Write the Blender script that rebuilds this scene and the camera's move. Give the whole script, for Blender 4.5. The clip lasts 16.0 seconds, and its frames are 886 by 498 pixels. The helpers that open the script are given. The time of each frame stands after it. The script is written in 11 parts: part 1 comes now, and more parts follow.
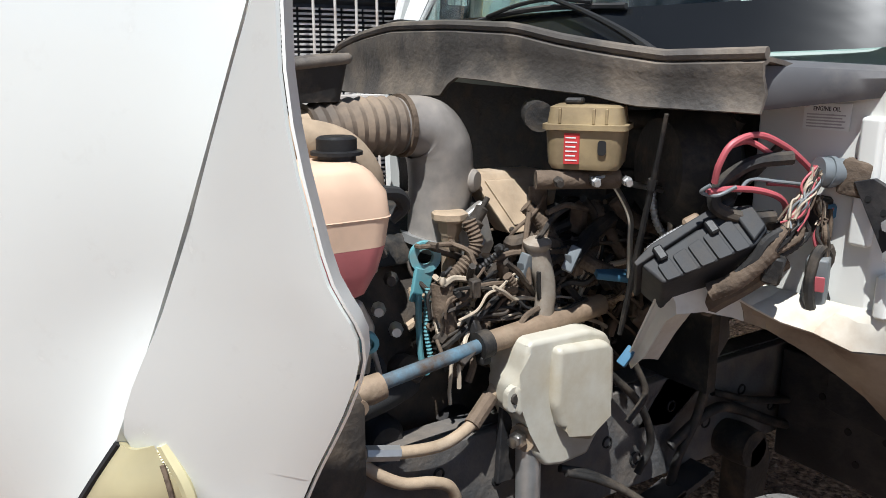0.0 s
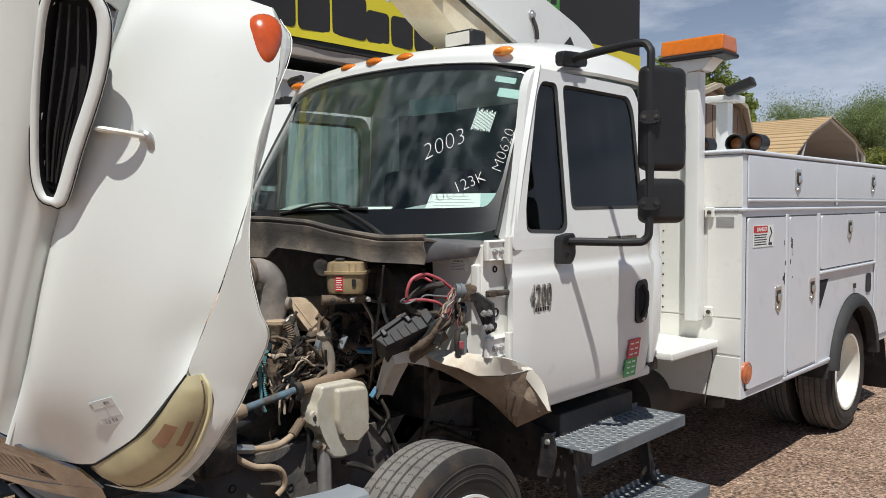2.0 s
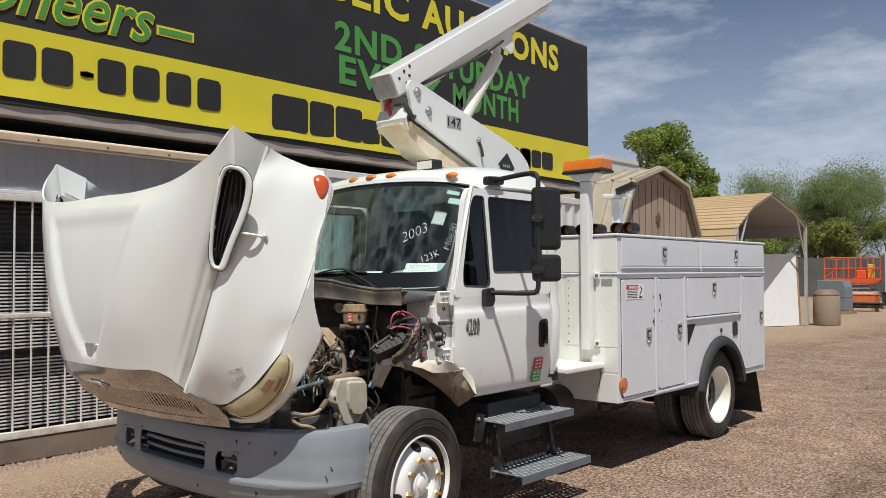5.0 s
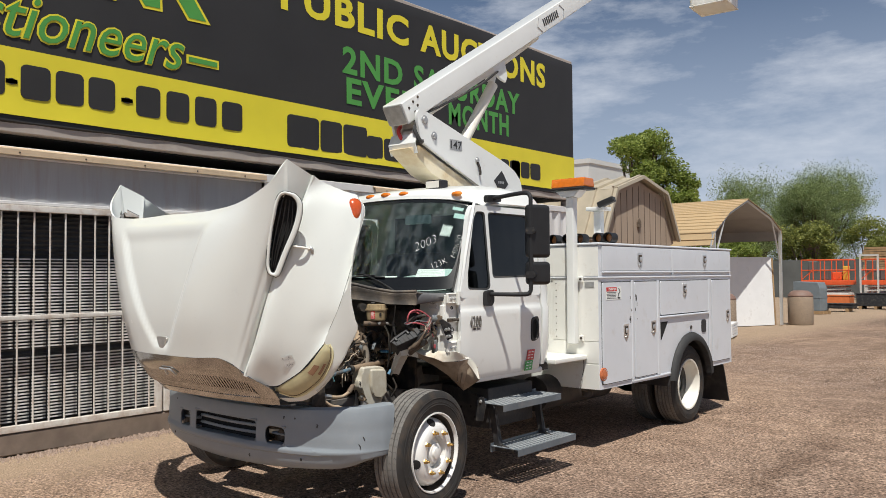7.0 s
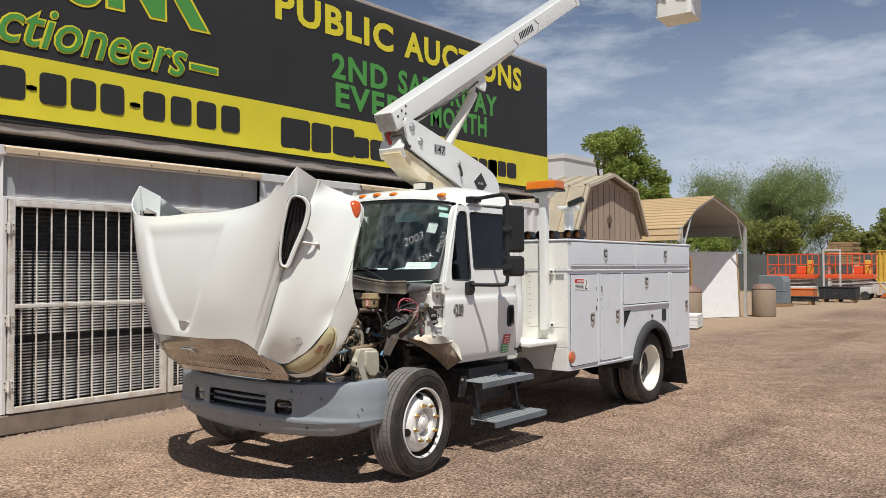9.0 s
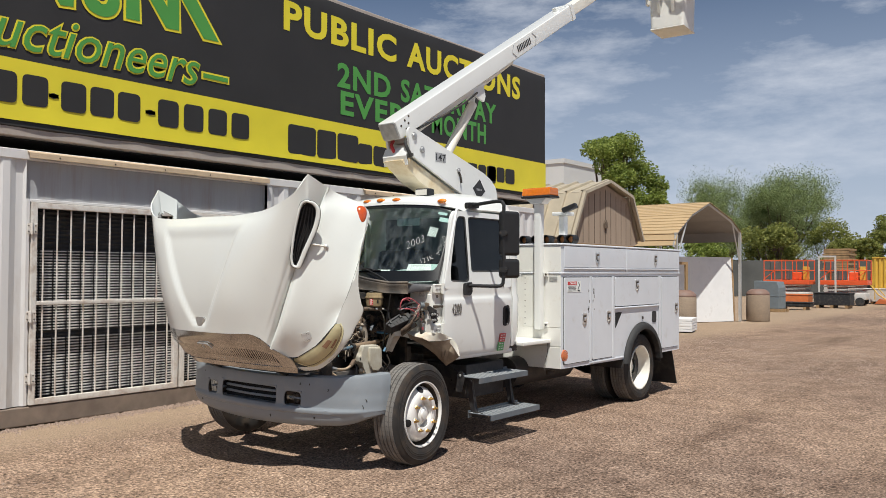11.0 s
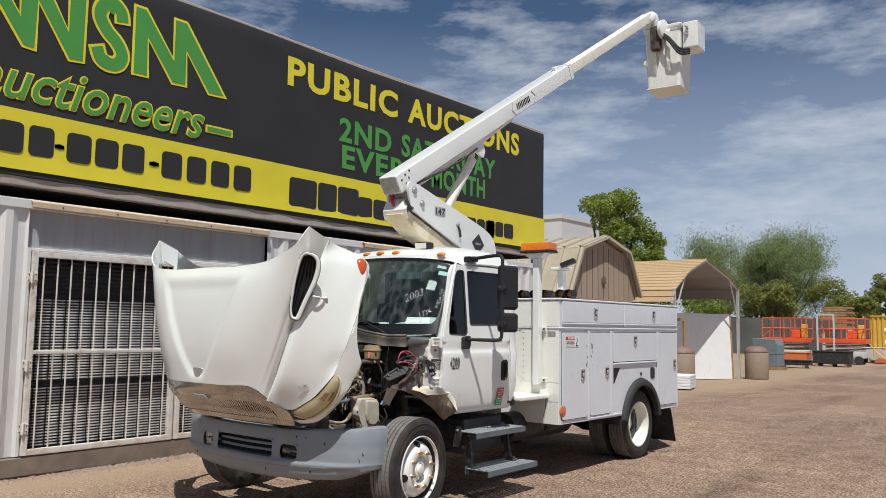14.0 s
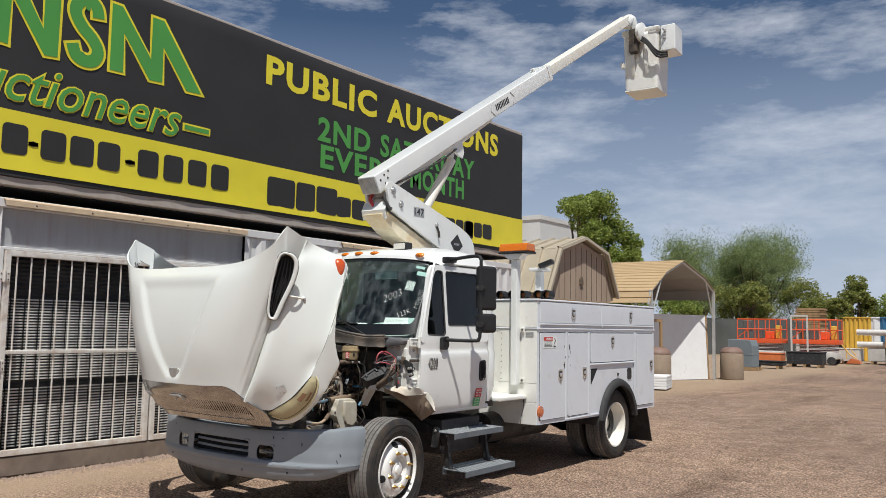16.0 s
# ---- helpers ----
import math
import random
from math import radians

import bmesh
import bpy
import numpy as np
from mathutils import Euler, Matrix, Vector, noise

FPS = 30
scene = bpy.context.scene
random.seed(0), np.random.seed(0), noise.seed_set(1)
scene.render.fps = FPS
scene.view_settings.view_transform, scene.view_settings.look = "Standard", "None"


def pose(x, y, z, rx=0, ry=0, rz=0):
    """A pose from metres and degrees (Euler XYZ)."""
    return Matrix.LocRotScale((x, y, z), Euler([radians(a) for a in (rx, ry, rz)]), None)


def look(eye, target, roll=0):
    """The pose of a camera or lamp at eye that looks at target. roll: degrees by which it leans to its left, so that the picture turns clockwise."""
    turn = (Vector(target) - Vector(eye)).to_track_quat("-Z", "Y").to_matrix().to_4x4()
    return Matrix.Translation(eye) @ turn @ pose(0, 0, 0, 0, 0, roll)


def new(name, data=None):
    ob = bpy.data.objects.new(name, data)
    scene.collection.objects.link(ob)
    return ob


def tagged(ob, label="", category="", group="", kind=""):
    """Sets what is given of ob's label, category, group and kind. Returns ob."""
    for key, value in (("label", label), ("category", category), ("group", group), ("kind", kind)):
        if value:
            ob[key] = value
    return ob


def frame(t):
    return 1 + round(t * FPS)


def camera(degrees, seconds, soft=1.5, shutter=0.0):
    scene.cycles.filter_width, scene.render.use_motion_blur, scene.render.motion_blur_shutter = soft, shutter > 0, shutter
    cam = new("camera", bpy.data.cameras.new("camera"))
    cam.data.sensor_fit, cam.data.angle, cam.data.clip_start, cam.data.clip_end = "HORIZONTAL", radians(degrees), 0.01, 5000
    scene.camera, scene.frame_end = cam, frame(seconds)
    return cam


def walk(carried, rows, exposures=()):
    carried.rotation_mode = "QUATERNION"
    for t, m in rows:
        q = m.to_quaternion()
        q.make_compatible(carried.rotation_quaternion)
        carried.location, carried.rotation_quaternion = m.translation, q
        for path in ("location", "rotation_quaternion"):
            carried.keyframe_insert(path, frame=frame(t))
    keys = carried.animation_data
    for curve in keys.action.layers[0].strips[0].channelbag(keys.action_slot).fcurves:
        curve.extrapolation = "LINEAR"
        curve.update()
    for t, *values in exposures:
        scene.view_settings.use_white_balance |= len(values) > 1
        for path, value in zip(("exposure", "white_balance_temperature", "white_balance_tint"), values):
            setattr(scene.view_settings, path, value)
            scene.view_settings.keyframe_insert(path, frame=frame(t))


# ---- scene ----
cam = camera(57.7, 16.0, 0.6)
METRES, EYE, TILT, LEAN, TURN = 8.0, 1.5, 0.0, 0.0, 0.0
PATH = [
    (0, (1.706, -0.936, 1.497), (0.073, 0.122, 1.037), 0.0),
    (0.5, (1.993, -1.129, 1.531), (0.432, 0.037, 1.077), 0.1),
    (1, (2.285, -1.385, 1.578), (0.806, -0.085, 1.227), 0.3),
    (1.5, (2.59, -1.599, 1.578), (1.177, -0.202, 1.347), 0.2),
    (2, (2.896, -1.853, 1.618), (1.54, -0.386, 1.513), -0.4),
    (2.5, (3.159, -2.132, 1.659), (1.835, -0.633, 1.659), -1.0),
    (3, (3.461, -2.321, 1.648), (2.129, -0.829, 1.672), -0.7),
    (3.5, (3.689, -2.593, 1.632), (2.34, -1.117, 1.66), -0.4),
    (3.7, (3.8, -2.702, 1.603), (2.444, -1.233, 1.651), -0.5),
    (6, (4.622, -3.743, 1.64), (3.305, -2.239, 1.696), -0.1),
    (6.5, (4.72, -3.973, 1.664), (3.406, -2.467, 1.721), -0.1),
    (7, (4.879, -4.103, 1.631), (3.573, -2.59, 1.694), -0.4),
    (7.5, (4.984, -4.365, 1.65), (3.697, -2.835, 1.715), -0.4),
    (8, (5.047, -4.563, 1.667), (3.773, -3.023, 1.732), -0.3),
    (8.5, (5.199, -4.615, 1.649), (3.931, -3.07, 1.709), -0.2),
    (9, (5.314, -4.751, 1.629), (4.054, -3.199, 1.674), -0.2),
    (9.2, (5.336, -4.838, 1.616), (4.08, -3.282, 1.655), 0.2),
    (11.3, (5.597, -5.092, 1.613), (4.336, -3.54, 1.675), 0.3),
    (11.5, (5.597, -5.096, 1.614), (4.338, -3.544, 1.695), 0.4),
    (12, (5.597, -5.107, 1.612), (4.345, -3.553, 1.745), 0.6),
    (12.5, (5.598, -5.116, 1.611), (4.349, -3.563, 1.779), 0.8),
    (13, (5.601, -5.12, 1.611), (4.348, -3.572, 1.795), 0.9),
    (13.5, (5.602, -5.123, 1.609), (4.347, -3.577, 1.798), 0.9),
    (14, (5.603, -5.124, 1.609), (4.351, -3.575, 1.796), 0.9),
    (14.5, (5.6, -5.122, 1.609), (4.361, -3.564, 1.794), 1.0),
    (15, (5.6, -5.12, 1.609), (4.373, -3.552, 1.793), 1.0),
    (15.5, (5.599, -5.12, 1.609), (4.383, -3.543, 1.796), 1.0),
    (16, (5.601, -5.124, 1.609), (4.391, -3.542, 1.798), 1.0),
]
walk(cam, [(t, look(eye, target, roll)) for t, eye, target, roll in PATH],
     [(0.0, 0.38, 5900, 8), (0.6, 0.15, 5950, 8), (1.5, -0.02, 6100, 8), (2.5, -0.08, 6300, 8), (3.5, -0.08, 6300, 8), (6.5, 0.04, 6400, 8), (9.0, 0.07, 6400, 8), (11.5, 0.05, 6380, 8), (12.5, 0.0, 6300, 8), (16.0, 0.0, 6250, 8)])

# ---- world and sun ----
scene.view_settings.exposure = 0.0
SUN_DIR = Vector((0.33, -0.37, 1.0)).normalized()
world = bpy.data.worlds.new("sky")
scene.world = world
world.use_nodes = True
wn, wl = world.node_tree.nodes, world.node_tree.links
wn.clear()
w_out = wn.new("ShaderNodeOutputWorld")
w_bg = wn.new("ShaderNodeBackground")
w_sky = wn.new("ShaderNodeTexSky")
w_sky.sky_type = 'NISHITA'
w_sky.sun_disc = False
w_sky.sun_elevation = math.asin(SUN_DIR.z)
w_sky.sun_rotation = math.atan2(SUN_DIR.x, SUN_DIR.y)
w_sky.air_density, w_sky.dust_density, w_sky.ozone_density = 0.80, 0.15, 3.0
w_tc = wn.new("ShaderNodeTexCoord")
w_map = wn.new("ShaderNodeMapping")
w_map.inputs["Scale"].default_value = (2.6, 2.6, 8.5)
w_map.inputs["Location"].default_value = (3.1, 0.4, 0.8)
w_n1 = wn.new("ShaderNodeTexNoise")
w_n1.inputs["Scale"].default_value, w_n1.inputs["Detail"].default_value, w_n1.inputs["Roughness"].default_value = 1.5, 12.0, 0.62
w_r1 = wn.new("ShaderNodeValToRGB")
w_r1.color_ramp.elements[0].position, w_r1.color_ramp.elements[1].position = 0.475, 0.72
w_sc = wn.new("ShaderNodeMath")
w_sc.operation = 'MULTIPLY'
w_sc.inputs[1].default_value = 0.78
w_mix = wn.new("ShaderNodeMixRGB")
w_mix.inputs["Color2"].default_value = (13.8, 13.9, 14.6, 1)
wl.new(w_tc.outputs["Generated"], w_map.inputs["Vector"])
wl.new(w_map.outputs["Vector"], w_n1.inputs["Vector"])
wl.new(w_n1.outputs["Fac"], w_r1.inputs["Fac"])
wl.new(w_r1.outputs["Color"], w_sc.inputs[0])
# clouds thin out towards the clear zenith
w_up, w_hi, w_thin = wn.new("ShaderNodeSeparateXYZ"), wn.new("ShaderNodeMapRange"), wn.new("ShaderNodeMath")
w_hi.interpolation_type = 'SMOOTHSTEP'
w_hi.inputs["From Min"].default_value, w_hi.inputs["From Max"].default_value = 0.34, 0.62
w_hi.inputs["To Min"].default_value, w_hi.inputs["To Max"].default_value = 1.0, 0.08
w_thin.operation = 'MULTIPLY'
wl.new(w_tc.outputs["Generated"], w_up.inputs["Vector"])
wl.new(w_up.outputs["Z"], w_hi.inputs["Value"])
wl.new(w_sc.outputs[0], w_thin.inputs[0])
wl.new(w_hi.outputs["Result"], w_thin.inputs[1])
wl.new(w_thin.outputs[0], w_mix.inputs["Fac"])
wl.new(w_sky.outputs["Color"], w_mix.inputs["Color1"])
w_sep, w_low, w_haze = wn.new("ShaderNodeSeparateXYZ"), wn.new("ShaderNodeMapRange"), wn.new("ShaderNodeMixRGB")
w_low.inputs["From Min"].default_value, w_low.inputs["From Max"].default_value = 0.0, 0.36
w_low.inputs["To Min"].default_value, w_low.inputs["To Max"].default_value = 0.92, 0.0
w_haze.inputs["Color2"].default_value = (8.3, 9.1, 10.9, 1)
wl.new(w_tc.outputs["Generated"], w_sep.inputs["Vector"])
wl.new(w_sep.outputs["Z"], w_low.inputs["Value"])
wl.new(w_low.outputs["Result"], w_haze.inputs["Fac"])
wl.new(w_mix.outputs["Color"], w_haze.inputs["Color1"])
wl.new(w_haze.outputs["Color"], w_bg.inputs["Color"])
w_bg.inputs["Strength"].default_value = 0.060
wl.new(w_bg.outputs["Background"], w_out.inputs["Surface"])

sun_data = bpy.data.lights.new("sun", 'SUN')
sun_data.energy, sun_data.angle, sun_data.color = 5.0, radians(0.53), (1.0, 0.95, 0.88)
sun = new("sun", sun_data)
sun.matrix_world = look(SUN_DIR * 30, (0, 0, 0))

# ---- materials ----
MATS = {}


def mat(name, col, rough=0.5, metal=0.0, var=0.12, scale=6.0, bump=0.0, bscale=60.0, dirt=0.0, dirt_col=(0.2, 0.15, 0.1), dirt_scale=3.0,
        coat=0.0, trans=0.0, rnd=0.0, emit=None, stretch=None, spec=None):
    """Procedural surface: base colour with fine and broad variation, a dirt layer and fine relief."""
    m = bpy.data.materials.new(name)
    m.use_nodes = True
    n, l = m.node_tree.nodes, m.node_tree.links
    b = n["Principled BSDF"]
    b.inputs["Roughness"].default_value, b.inputs["Metallic"].default_value = rough, metal
    b.inputs["Coat Weight"].default_value = coat
    b.inputs["Coat Roughness"].default_value = 0.08
    b.inputs["Transmission Weight"].default_value = trans
    if spec is not None:
        b.inputs["Specular IOR Level"].default_value = spec
    tc = n.new("ShaderNodeTexCoord")
    src = tc.outputs["Object"]
    if stretch:
        mp = n.new("ShaderNodeMapping")
        mp.inputs["Scale"].default_value = stretch
        l.new(src, mp.inputs["Vector"])
        src = mp.outputs["Vector"]
    n1 = n.new("ShaderNodeTexNoise")
    n1.inputs["Scale"].default_value, n1.inputs["Detail"].default_value = scale, 8
    l.new(src, n1.inputs["Vector"])
    mr = n.new("ShaderNodeMapRange")
    mr.inputs["From Min"].default_value, mr.inputs["From Max"].default_value = 0.3, 0.7
    mr.inputs["To Min"].default_value, mr.inputs["To Max"].default_value = 1 - var, 1 + var
    l.new(n1.outputs["Fac"], mr.inputs["Value"])
    mul = n.new("ShaderNodeMixRGB")
    mul.blend_type = 'MULTIPLY'
    mul.inputs["Fac"].default_value = 1
    mul.inputs["Color1"].default_value = (*col, 1)
    l.new(mr.outputs["Result"], mul.inputs["Color2"])
    out = mul.outputs["Color"]
    if rnd:
        oi = n.new("ShaderNodeObjectInfo")
        r2 = n.new("ShaderNodeMapRange")
        r2.inputs["To Min"].default_value, r2.inputs["To Max"].default_value = 1 - rnd, 1 + rnd
        l.new(oi.outputs["Random"], r2.inputs["Value"])
        m3 = n.new("ShaderNodeMixRGB")
        m3.blend_type = 'MULTIPLY'
        m3.inputs["Fac"].default_value = 1
        l.new(out, m3.inputs["Color1"])
        l.new(r2.outputs["Result"], m3.inputs["Color2"])
        out = m3.outputs["Color"]
    if dirt:
        n2 = n.new("ShaderNodeTexNoise")
        n2.inputs["Scale"].default_value, n2.inputs["Detail"].default_value, n2.inputs["Roughness"].default_value = dirt_scale, 10, 0.65
        l.new(src, n2.inputs["Vector"])
        rp = n.new("ShaderNodeMapRange")
        rp.inputs["From Min"].default_value, rp.inputs["From Max"].default_value = 0.62 - 0.35 * dirt, 0.82 - 0.2 * dirt
        rp.inputs["To Min"].default_value, rp.inputs["To Max"].default_value = 0, min(1, dirt + 0.25)
        l.new(n2.outputs["Fac"], rp.inputs["Value"])
        mx = n.new("ShaderNodeMixRGB")
        mx.inputs["Color2"].default_value = (*dirt_col, 1)
        l.new(rp.outputs["Result"], mx.inputs["Fac"])
        l.new(out, mx.inputs["Color1"])
        out = mx.outputs["Color"]
        rr = n.new("ShaderNodeMapRange")
        rr.inputs["To Min"].default_value, rr.inputs["To Max"].default_value = rough, min(1, rough + 0.4)
        l.new(rp.outputs["Result"], rr.inputs["Value"])
        l.new(rr.outputs["Result"], b.inputs["Roughness"])
    l.new(out, b.inputs["Base Color"])
    if bump:
        n3 = n.new("ShaderNodeTexNoise")
        n3.inputs["Scale"].default_value, n3.inputs["Detail"].default_value = bscale, 6
        l.new(src, n3.inputs["Vector"])
        bp = n.new("ShaderNodeBump")
        bp.inputs["Strength"].default_value, bp.inputs["Distance"].default_value = bump, 0.01
        l.new(n3.outputs["Fac"], bp.inputs["Height"])
        l.new(bp.outputs["Normal"], b.inputs["Normal"])
    if emit:
        b.inputs["Emission Color"].default_value, b.inputs["Emission Strength"].default_value = (*emit[:3], 1), emit[3]
    MATS[name] = m
    return m


white_paint = mat("white_paint", (0.785, 0.795, 0.765), 0.28, coat=0.5, var=0.02, scale=2.0, dirt=0.06, dirt_col=(0.45, 0.4, 0.32), dirt_scale=9)
hood_paint = mat("hood_paint", (0.775, 0.80, 0.755), 0.24, coat=0.6, var=0.015, scale=1.5, dirt=0.03, dirt_col=(0.5, 0.46, 0.4), dirt_scale=20)
body_paint = mat("body_paint", (0.68, 0.705, 0.735), 0.35, coat=0.2, var=0.03, scale=3, dirt=0.12, dirt_col=(0.45, 0.4, 0.3), dirt_scale=7)
cream_paint = mat("cream_paint", (0.79, 0.785, 0.73), 0.4, coat=0.2, var=0.04, scale=4, dirt=0.16, dirt_col=(0.42, 0.33, 0.22), dirt_scale=8)
liner_dust = mat("liner_dust", (0.34, 0.27, 0.195), 0.8, var=0.2, scale=9, bump=0.25, bscale=60, dirt=0.55, dirt_col=(0.17, 0.11, 0.07), dirt_scale=8)
inner_fender = mat("inner_fender", (0.72, 0.69, 0.60), 0.5, var=0.06, scale=5, dirt=0.5, dirt_col=(0.42, 0.31, 0.2), dirt_scale=4)
gray_bumper = mat("gray_bumper", (0.235, 0.26, 0.28), 0.45, var=0.05, scale=5, dirt=0.15, dirt_col=(0.36, 0.34, 0.32), dirt_scale=5, bump=0.05, bscale=90)
black_plastic = mat("black_plastic", (0.014, 0.014, 0.0145), 0.5, var=0.2, scale=10, bump=0.15, bscale=220)
black_rubber = mat("black_rubber", (0.03, 0.03, 0.03), 0.75, var=0.2, scale=12, bump=0.1, bscale=150, dirt=0.3, dirt_col=(0.16, 0.13, 0.1))
tyre_rubber = mat("tyre_rubber", (0.024, 0.022, 0.020), 0.7, var=0.25, scale=8, bump=0.15, bscale=120, dirt=0.40, dirt_col=(0.11, 0.075, 0.048), dirt_scale=6)
tread_rubber = mat("tread_rubber", (0.165, 0.155, 0.142), 0.9, var=0.2, scale=10, bump=0.2, bscale=90, dirt=0.35, dirt_col=(0.2, 0.17, 0.14), dirt_scale=7)
cowl_rubber = mat("cowl_rubber", (0.085, 0.076, 0.067), 0.55, var=0.35, scale=11, bump=0.2, bscale=90, dirt=0.55, dirt_col=(0.34, 0.275, 0.205), dirt_scale=4)
grime_metal = mat("grime_metal", (0.055, 0.046, 0.038), 0.7, metal=0.2, var=0.35, scale=14, bump=0.4, bscale=60, dirt=0.45, dirt_col=(0.20, 0.145, 0.095), dirt_scale=9)
dusty_black = mat("dusty_black", (0.018, 0.017, 0.016), 0.62, var=0.3, scale=20, bump=0.2, bscale=90, dirt=0.42, dirt_col=(0.16, 0.125, 0.09), dirt_scale=12)
dusty_brown = mat("dusty_brown", (0.125, 0.09, 0.062), 0.85, var=0.35, scale=25, bump=0.4, bscale=80, dirt=0.3, dirt_col=(0.24, 0.18, 0.125), dirt_scale=12)
frame_black = mat("frame_black", (0.022, 0.022, 0.024), 0.55, var=0.3, scale=8, bump=0.2, bscale=70, dirt=0.45, dirt_col=(0.10, 0.085, 0.07), dirt_scale=8)
rail_dust = mat("rail_dust", (0.092, 0.092, 0.092), 0.7, var=0.35, scale=9, bump=0.35, bscale=50, dirt=0.6, dirt_col=(0.22, 0.18, 0.14), dirt_scale=6)
step_gray = mat("step_gray", (0.115, 0.132, 0.148), 0.55, var=0.15, scale=9, dirt=0.25, dirt_col=(0.25, 0.22, 0.19), bump=0.15)
step_worn = mat("step_worn", (0.25, 0.265, 0.27), 0.6, metal=0.0, var=0.25, scale=14, dirt=0.3, dirt_col=(0.3, 0.26, 0.22), dirt_scale=9)
bright_chrome = mat("bright_chrome", (0.78, 0.78, 0.76), 0.3, metal=0.9, var=0.1, scale=15)
chrome = mat("chrome", (0.42, 0.415, 0.405), 0.13, metal=1.0, var=0.06, scale=3, dirt=0.1, dirt_col=(0.4, 0.34, 0.26), dirt_scale=8)
badge_dark = mat("badge_dark", (0.30, 0.29, 0.27), 0.35, metal=0.8, var=0.35, scale=60)
steel = mat("steel", (0.55, 0.54, 0.52), 0.32, metal=1.0, var=0.1, scale=15, dirt=0.15, dirt_col=(0.25, 0.2, 0.15))
zinc = mat("zinc", (0.50, 0.50, 0.49), 0.45, metal=0.7, var=0.15, scale=20)
wheel_white = mat("wheel_white", (0.82, 0.81, 0.77), 0.3, coat=0.3, var=0.04, scale=6, dirt=0.25, dirt_col=(0.45, 0.36, 0.24), dirt_scale=8)
cream_rim = mat("cream_rim", (0.79, 0.765, 0.68), 0.4, var=0.06, scale=5, dirt=0.25, dirt_col=(0.5, 0.38, 0.22), dirt_scale=5)
stained_cream = mat("stained_cream", (0.76, 0.68, 0.50), 0.45, var=0.08, scale=4, dirt=0.55, dirt_col=(0.50, 0.33, 0.13), dirt_scale=3)
brass = mat("brass", (0.60, 0.40, 0.15), 0.3, metal=1.0, var=0.15, scale=30, dirt=0.25, dirt_col=(0.3, 0.2, 0.1))
marker_orange = mat("marker_orange", (0.62, 0.10, 0.02), 0.2, var=0.12, scale=50, coat=0.5, trans=0.15)
amber = mat("amber", (0.85, 0.22, 0.012), 0.18, var=0.08, scale=40, coat=0.5, trans=0.25)
lens_yellow = mat("lens_yellow", (0.60, 0.53, 0.31), 0.35, var=0.12, scale=14, coat=0.4, trans=0.3, bump=0.05, bscale=60)
lamp_brown = mat("lamp_brown", (0.33, 0.12, 0.03), 0.3, var=0.15, scale=20, coat=0.3)
lens_rim = mat("lens_rim", (0.70, 0.64, 0.38), 0.4, var=0.1, scale=20)
lens_orange = mat("lens_orange", (0.30, 0.165, 0.095), 0.3, var=0.15, scale=20)
red_lens = mat("red_lens", (0.55, 0.16, 0.06), 0.25, var=0.15, scale=30, coat=0.4)
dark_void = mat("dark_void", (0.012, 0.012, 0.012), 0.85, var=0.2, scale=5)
interior_gray = mat("interior_gray", (0.16, 0.18, 0.175), 0.75, var=0.1, scale=5)
dash_gray = mat("dash_gray", (0.34, 0.41, 0.39), 0.7, var=0.1, scale=4)
seat_cloth = mat("seat_cloth", (0.09, 0.095, 0.10), 0.9, var=0.15, scale=20)
paper = mat("paper", (0.80, 0.82, 0.78), 0.7, var=0.03)
paper_mint = mat("paper_mint", (0.42, 0.56, 0.52), 0.7, var=0.03)
ink = mat("ink", (0.03, 0.03, 0.032), 0.6, var=0.05)
chalk = mat("chalk", (0.85, 0.86, 0.84), 0.8, var=0.05)
chalk.node_tree.nodes["Principled BSDF"].inputs["Alpha"].default_value = 0.62
red_ink = mat("red_ink", (0.55, 0.04, 0.04), 0.6, var=0.1, scale=30)
sticker_red = mat("sticker_red", (0.60, 0.10, 0.09), 0.6, var=0.15, scale=60)
sticker_green = mat("sticker_green", (0.13, 0.42, 0.14), 0.6, var=0.15, scale=60)


